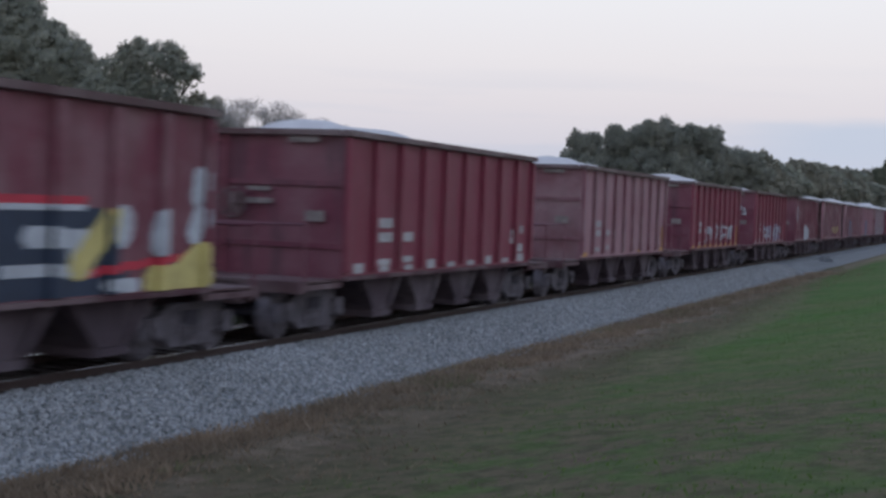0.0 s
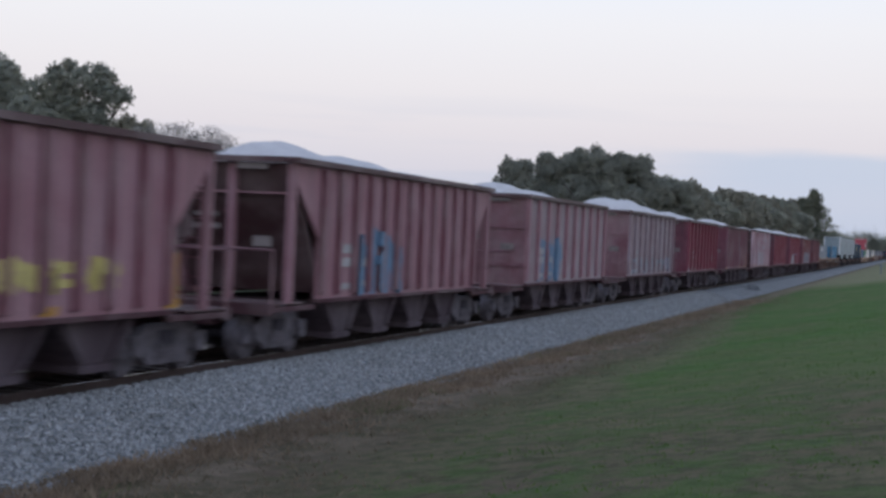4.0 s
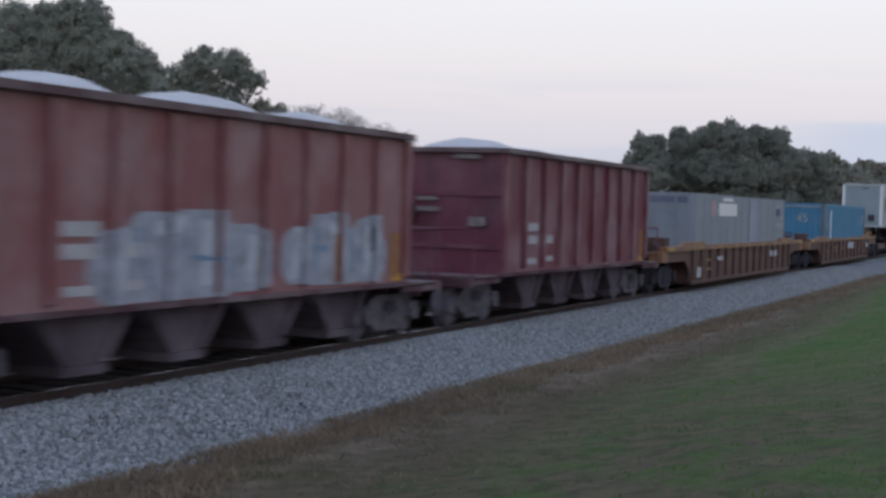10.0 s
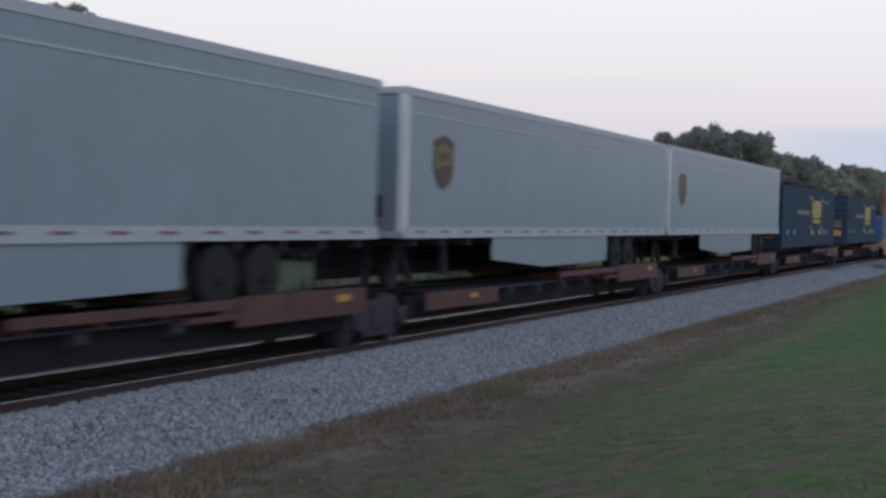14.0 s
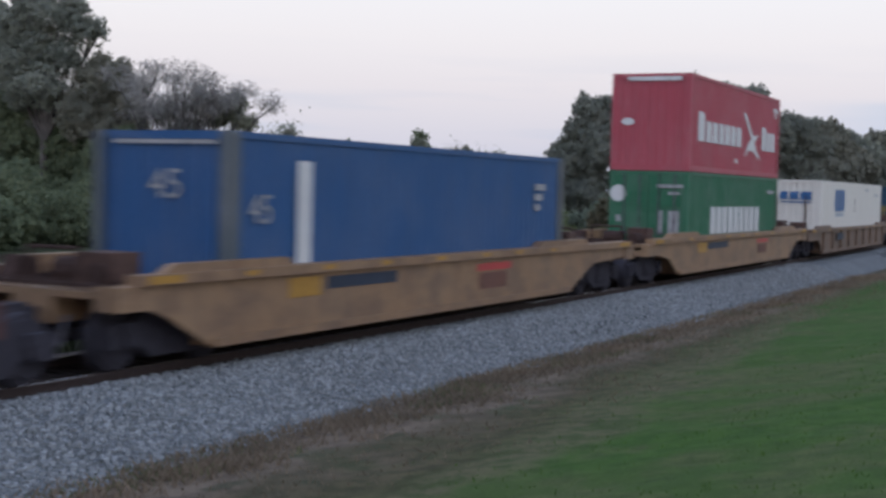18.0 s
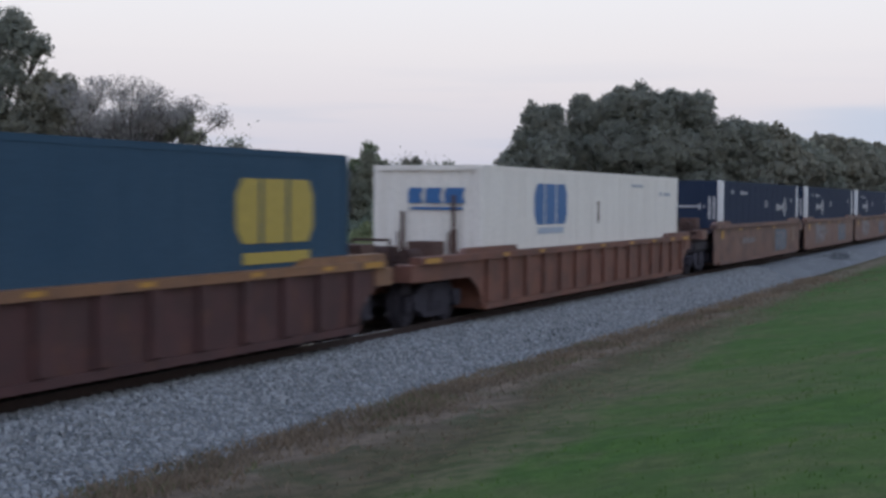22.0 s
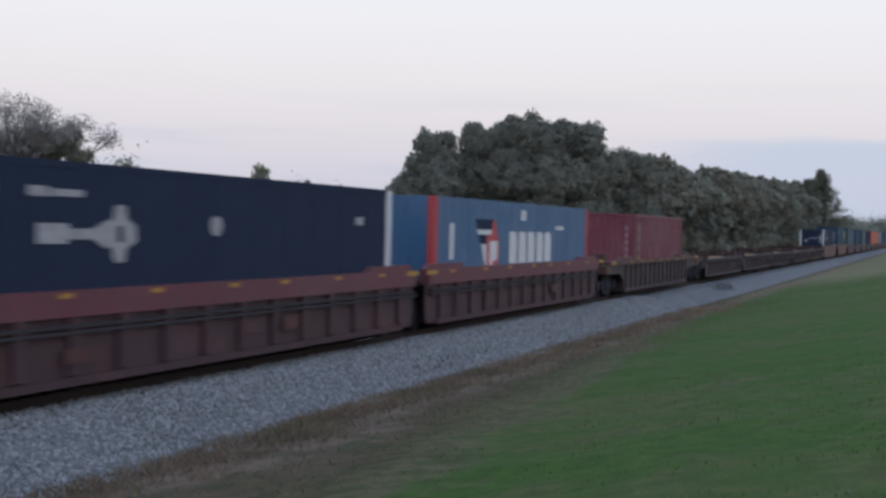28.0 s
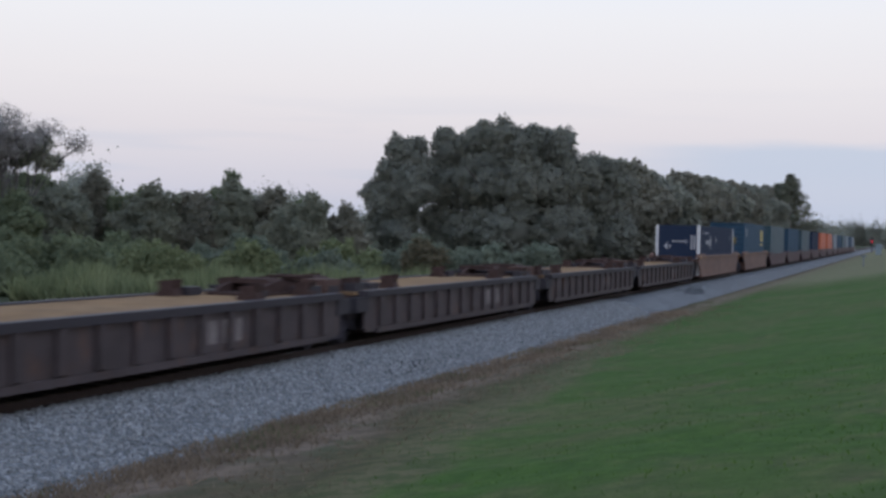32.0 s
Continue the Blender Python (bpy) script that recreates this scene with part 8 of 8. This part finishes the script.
    # low wood between the bare tree and the large oak
    for k, (x, h, w, thin) in enumerate(((-37.5, 6.1, 1.6, 0), (-36.3, 7.0, 0.8, 1), (-33.4, 6.1, 1.4, 0), (-31.1, 6.2, 1.2, 1), (-29.7, 5.6, 1.5, 0), (-27.3, 6.9, 1.6, 1), (-25.8, 6.4, 1.1, 0), (-23.9, 6.1, 1.3, 1), (-22.2, 5.2, 1.4, 0), (-20.6, 5.6, 0.8, 0),
                                         (-19.2, 5.0, 1.2, 0), (-35.2, 5.3, 2.4, 0), (-32.0, 5.4, 2.4, 0), (-28.6, 5.4, 2.5, 0), (-25.2, 5.3, 2.4, 0), (-22.0, 4.8, 2.4, 0), (-19.6, 4.5, 2.0, 0))):
        make_tree(x, 97 + (k % 3), crown(w, h, 0.4, 100 + k), (LEAF_WOOD, LEAF_DULL, LEAF_GREEN)[k % 3], "low green tree in the scrub wood", 100 + k, 0.13, 0.12, airy=thin == 1)
    # the large live oak and its neighbours
    make_tree(-19.4, 108, bough_list(-19.4, [(-20.9, 5.1, 1.0, 1.1), (-20.1, 6.6, 0.9, 1.0), (-19.1, 7.8, 1.0, 1.15), (-18.2, 7.6, 1.1, 1.2), (-20.0, 4.4, 1.6, 1.6), (-18.2, 5.4, 1.8, 2.0), (-19.4, 2.6, 2.1, 1.6)]),
              LEAF_LIVE, "dark live oak with a rounded crown", 8, 0.13, 0.35)
    make_tree(-15.6, 110, bough_list(-15.6, [(-16.6, 8.1, 1.2, 1.3), (-15.0, 8.1, 1.3, 1.35), (-14.0, 8.3, 1.0, 1.1), (-16.6, 5.7, 1.9, 1.9), (-14.4, 5.8, 2.0, 2.0), (-15.4, 2.8, 2.6, 1.9)]),
              LEAF_LIVE, "dark live oak with a rounded crown", 99, 0.13, 0.35)
    make_tree(-12.2, 108.5, bough_list(-12.2, [(-13.1, 8.7, 1.1, 1.2), (-12.2, 8.9, 1.1, 1.3), (-10.9, 8.4, 1.2, 1.3), (-12.8, 6.2, 2.0, 2.0), (-10.9, 5.8, 2.0, 2.0), (-12.0, 2.9, 2.7, 2.0)]),
              LEAF_LIVE, "large dark live oak, the tallest of its group", 9, 0.13, 0.42)
    make_tree(-8.9, 110, bough_list(-8.9, [(-9.8, 8.4, 1.1, 1.3), (-8.6, 8.2, 1.1, 1.2), (-9.4, 5.8, 1.9, 2.0), (-7.8, 6.0, 1.5, 1.8), (-8.8, 2.9, 2.3, 1.9)]), LEAF_LIVE, "dark live oak beside the line", 10, 0.13, 0.34)
    make_tree(-6.1, 112, bough_list(-6.1, [(-6.5, 7.1, 1.0, 1.0), (-5.5, 6.7, 0.9, 1.0), (-4.9, 5.9, 0.8, 1.0), (-6.2, 4.8, 1.5, 1.6), (-5.6, 2.4, 1.5, 1.6)]), LEAF_LIVE, "narrow dark oak beside the line", 11, 0.13, 0.25)
    # tree belt that follows the line into the distance
    far = ((-9.5, 135, 8.6, 4.2), (-7.2, 140, 8.3, 3.0), (-7.0, 152, 8.9, 3.4), (-7.6, 164, 9.3, 3.6), (-6.8, 176, 9.4, 3.2), (-8.6, 188, 9.9, 4.0), (-7.0, 200, 9.9, 3.2), (-9.2, 215, 10.5, 4.4), (-16, 150, 9.6, 5), (-20, 172, 10.6, 5), (-7.6, 232, 10.7, 3.6), (-9.5, 247, 11.2, 4.2))
    for k, (x, y, h, w) in enumerate(far):
        make_tree(x, y, crown(w, h + 0.8, 1.0, 130 + k), LEAF_OAK if k % 3 == 1 else LEAF_DULL, "tree of the belt along the railway", 130 + k, 0.3, 0.25)
    make_pine(-5.2, 262, 14.6, 14)
    make_pine(-7.8, 268, 13.2, 15)
    make_tree(-10.4, 266, crown(4.6, 12.4, 1, 16), LEAF_RUSSET, "thin russet tree by the pines", 16, 0.3, 0.25)
    make_tree(13.6, 256, crown(2.4, 8.6, 1.4, 17), LEAF_OAK, "lone small tree on the near side of the line", 17, 0.26, 0.2, z0=1.0)
    # scrub in front of the wood
    r = random.Random(31)
    for k in range(7):
        make_tree(-63 + 4.3 * k + r.uniform(-0.5, 0.5), 83 + (k % 2) * 2, crown(2.9, r.uniform(3.6, 4.8), 0.1, 180 + k), LEAF_GREEN, "dark green thicket at the edge of the field", 180 + k, 0.17, 0.1, "thicket", "thicket")
    for k, (x, y) in enumerate(((-21, 42), (-23, 47), (-25, 52), (-27.5, 57), (-30, 62), (-33, 67), (-36.5, 72), (-40, 77), (-29, 50), (-34, 60), (-40, 69))):
        make_tree(x + r.uniform(-0.5, 0.5), y, crown(2.8, r.uniform(3.2, 4.2) + (1.2 if k > 7 else 0), 0.1, 300 + k), LEAF_GREEN, "dark green thicket along the field", 300 + k, 0.15, 0.1, "thicket", "thicket")
    for k in range(40):
        x = -58 + 1.32 * k + r.uniform(-0.5, 0.5)
        y = r.uniform(77, 88) if x < -20 else r.uniform(82, 96)
        h = r.uniform(2.3, 3.4)
        mat = LEAF_LIGHT if k % 2 == 0 and -24 < x < -13 else (LEAF_GREEN if x < -24 else LEAF_TEAL)
        make_tree(x, y, crown(r.uniform(1.5, 2.3), h, 0.1, 200 + k), mat, "low roadside shrub in tall weeds", 200 + k, 0.13, 0.05, "shrub", "shrub", "shrubs in the field")
    make_tree(-9.6, 86, crown(1.0, 3.1, 0.3, 260), LEAF_RUSSET, "taller russet-leaved shrub in the weeds", 260, 0.12, 0.06, "shrub", "shrub", "shrubs in the field")
    # tall weeds as one field of blades
    g = np.random.default_rng(77)
    n = 42000
    x = g.uniform(-25, -6, n)
    y = 74 + 20 * g.random(n)
    h = g.uniform(0.6, 2.1, n) * (0.75 + 0.35 * np.sin(x * 0.9) * np.sin(y * 0.8))
    a = g.uniform(0, 6.28, n)
    z = np.full(n, -0.92)
    w = 0.09
    lx, ly = g.normal(0, 0.45, n), g.normal(0, 0.45, n)
    v = np.stack([np.stack([x - np.cos(a) * w, y - np.sin(a) * w, z], -1), np.stack([x + np.cos(a) * w, y + np.sin(a) * w, z], -1), np.stack([x + lx, y + ly, z + h], -1)], 1).reshape(-1, 3)
    o = part("tall_weeds", (v.tolist(), np.arange(3 * n).reshape(-1, 3).tolist()), LEAF_LIGHT)
    tagged(o, "tall pale weeds in the field beyond the line", "weeds", kind="stuff")
    # weeds along the far shoulder of the ballast; train shade is in their colour
    n = 30000
    x = -4.0 - 9.0 * g.random(n) ** 1.3
    y = g.uniform(12, 110, n)
    h = g.uniform(0.35, 1.25, n) * (0.55 + 0.6 * (np.sin(y * 0.7) * np.sin(y * 0.23 + x) * 0.5 + 0.5))
    a = g.uniform(0, 6.28, n)
    z = np.full(n, -0.9)
    w = 0.035
    lx, ly = g.normal(0, 0.2, n), g.normal(0, 0.2, n)
    v = np.stack([np.stack([x - np.cos(a) * w, y - np.sin(a) * w, z], -1), np.stack([x + np.cos(a) * w, y + np.sin(a) * w, z], -1), np.stack([x + lx, y + ly, z + h], -1)], 1)
    o = part("lineside_weeds", (v.reshape(-1, 3), np.arange(3 * n).reshape(-1, 3)), LEAF_WEED)
    tagged(o, "tangled weeds beyond the far rail, darkened as in shade", "weeds", kind="stuff")
    # far woods that close the horizon
    lump = []
    for k in range(130):
        xx = -520 + 8.2 * k
        if -9 < xx < 12:
            continue
        lump.append((xx, 620 + r.uniform(-30, 30), 3.5, r.uniform(5, 8), 5, r.uniform(4.5, 8.5)))
    for k in range(40):
        lump.append((-190 + 6.0 * k, 1480 + r.uniform(-20, 20), 5, 9, 5, r.uniform(12, 19)))
    o = part("far_woods", leaf_mesh(lump, 14, 0.9, np.random.default_rng(5)), LEAF_OAK)
    tagged(o, "distant dark line of woods on the horizon", "woods", kind="stuff")
    lump = []
    for k in range(40):
        lump.append((-130 - 6 * (k % 10), 60 + 9 * k, 5, 6, 5, r.uniform(6, 9)))
    o = part("side_woods", leaf_mesh(lump, 18, 0.6, np.random.default_rng(6)), LEAF_OAK)
    tagged(o, "dark edge of the woods beyond the field", "woods", kind="stuff")


def build_lineside():
    s = thing("railway_signal", "slim signal mast with a glowing red lamp beside the line", "signal", at=(8.35, 255, 1.0))
    m = mb()
    tube(m, (0, 0, 0), (0, 0, 2.4), 0.07, 0.06, 8)
    part("mast", m, STEEL, s)
    m = mb()
    box(m, -0.22, 0.22, -0.05, 0.1, 1.35, 2.45)
    part("signal_head", m, STEEL, s)
    m = mb()
    v, f = m
    n = 16
    v.extend((0.11 * math.cos(2 * math.pi * k / n), -0.06, 1.75 + 0.11 * math.sin(2 * math.pi * k / n)) for k in range(n))
    f.append(tuple(range(n)))
    part("red_lens", m, SIGNAL_RED, s, "glowing red lens")
    c = thing("relay_cabinet", "pale metal relay cabinet beside the line", "cabinet", at=(10.15, 200, 1.0))
    m = mb()
    box(m, -0.35, 0.35, -0.3, 0.3, 0.12, 1.45)
    box(m, -0.4, 0.4, -0.35, 0.35, 1.45, 1.52)
    part("body", m, C_TRAILER, c)
    m = mb()
    for x in (-0.3, 0.3):
        box(m, x - 0.05, x + 0.05, -0.25, 0.25, 0.0, 0.12)
    part("foot", m, STEEL, c)
    p = thing("marker_post", "short grey marker post in the grass", "post", at=(9.2, 165, 0.2))
    m = mb()
    box(m, -0.07, 0.07, -0.07, 0.07, 0, 1.15)
    box(m, -0.35, 0.35, -0.02, 0.02, 1.0, 1.12)
    part("post", m, C_GREY, p)


def motions():
    for ob, e, x, z in MOVERS:
        walk(ob, [(t, pose(x, e - s, z)) for t, s in ROLLED])


build_land()
build_trees()
build_lineside()
build_hoppers()
build_intermodal()
motions()
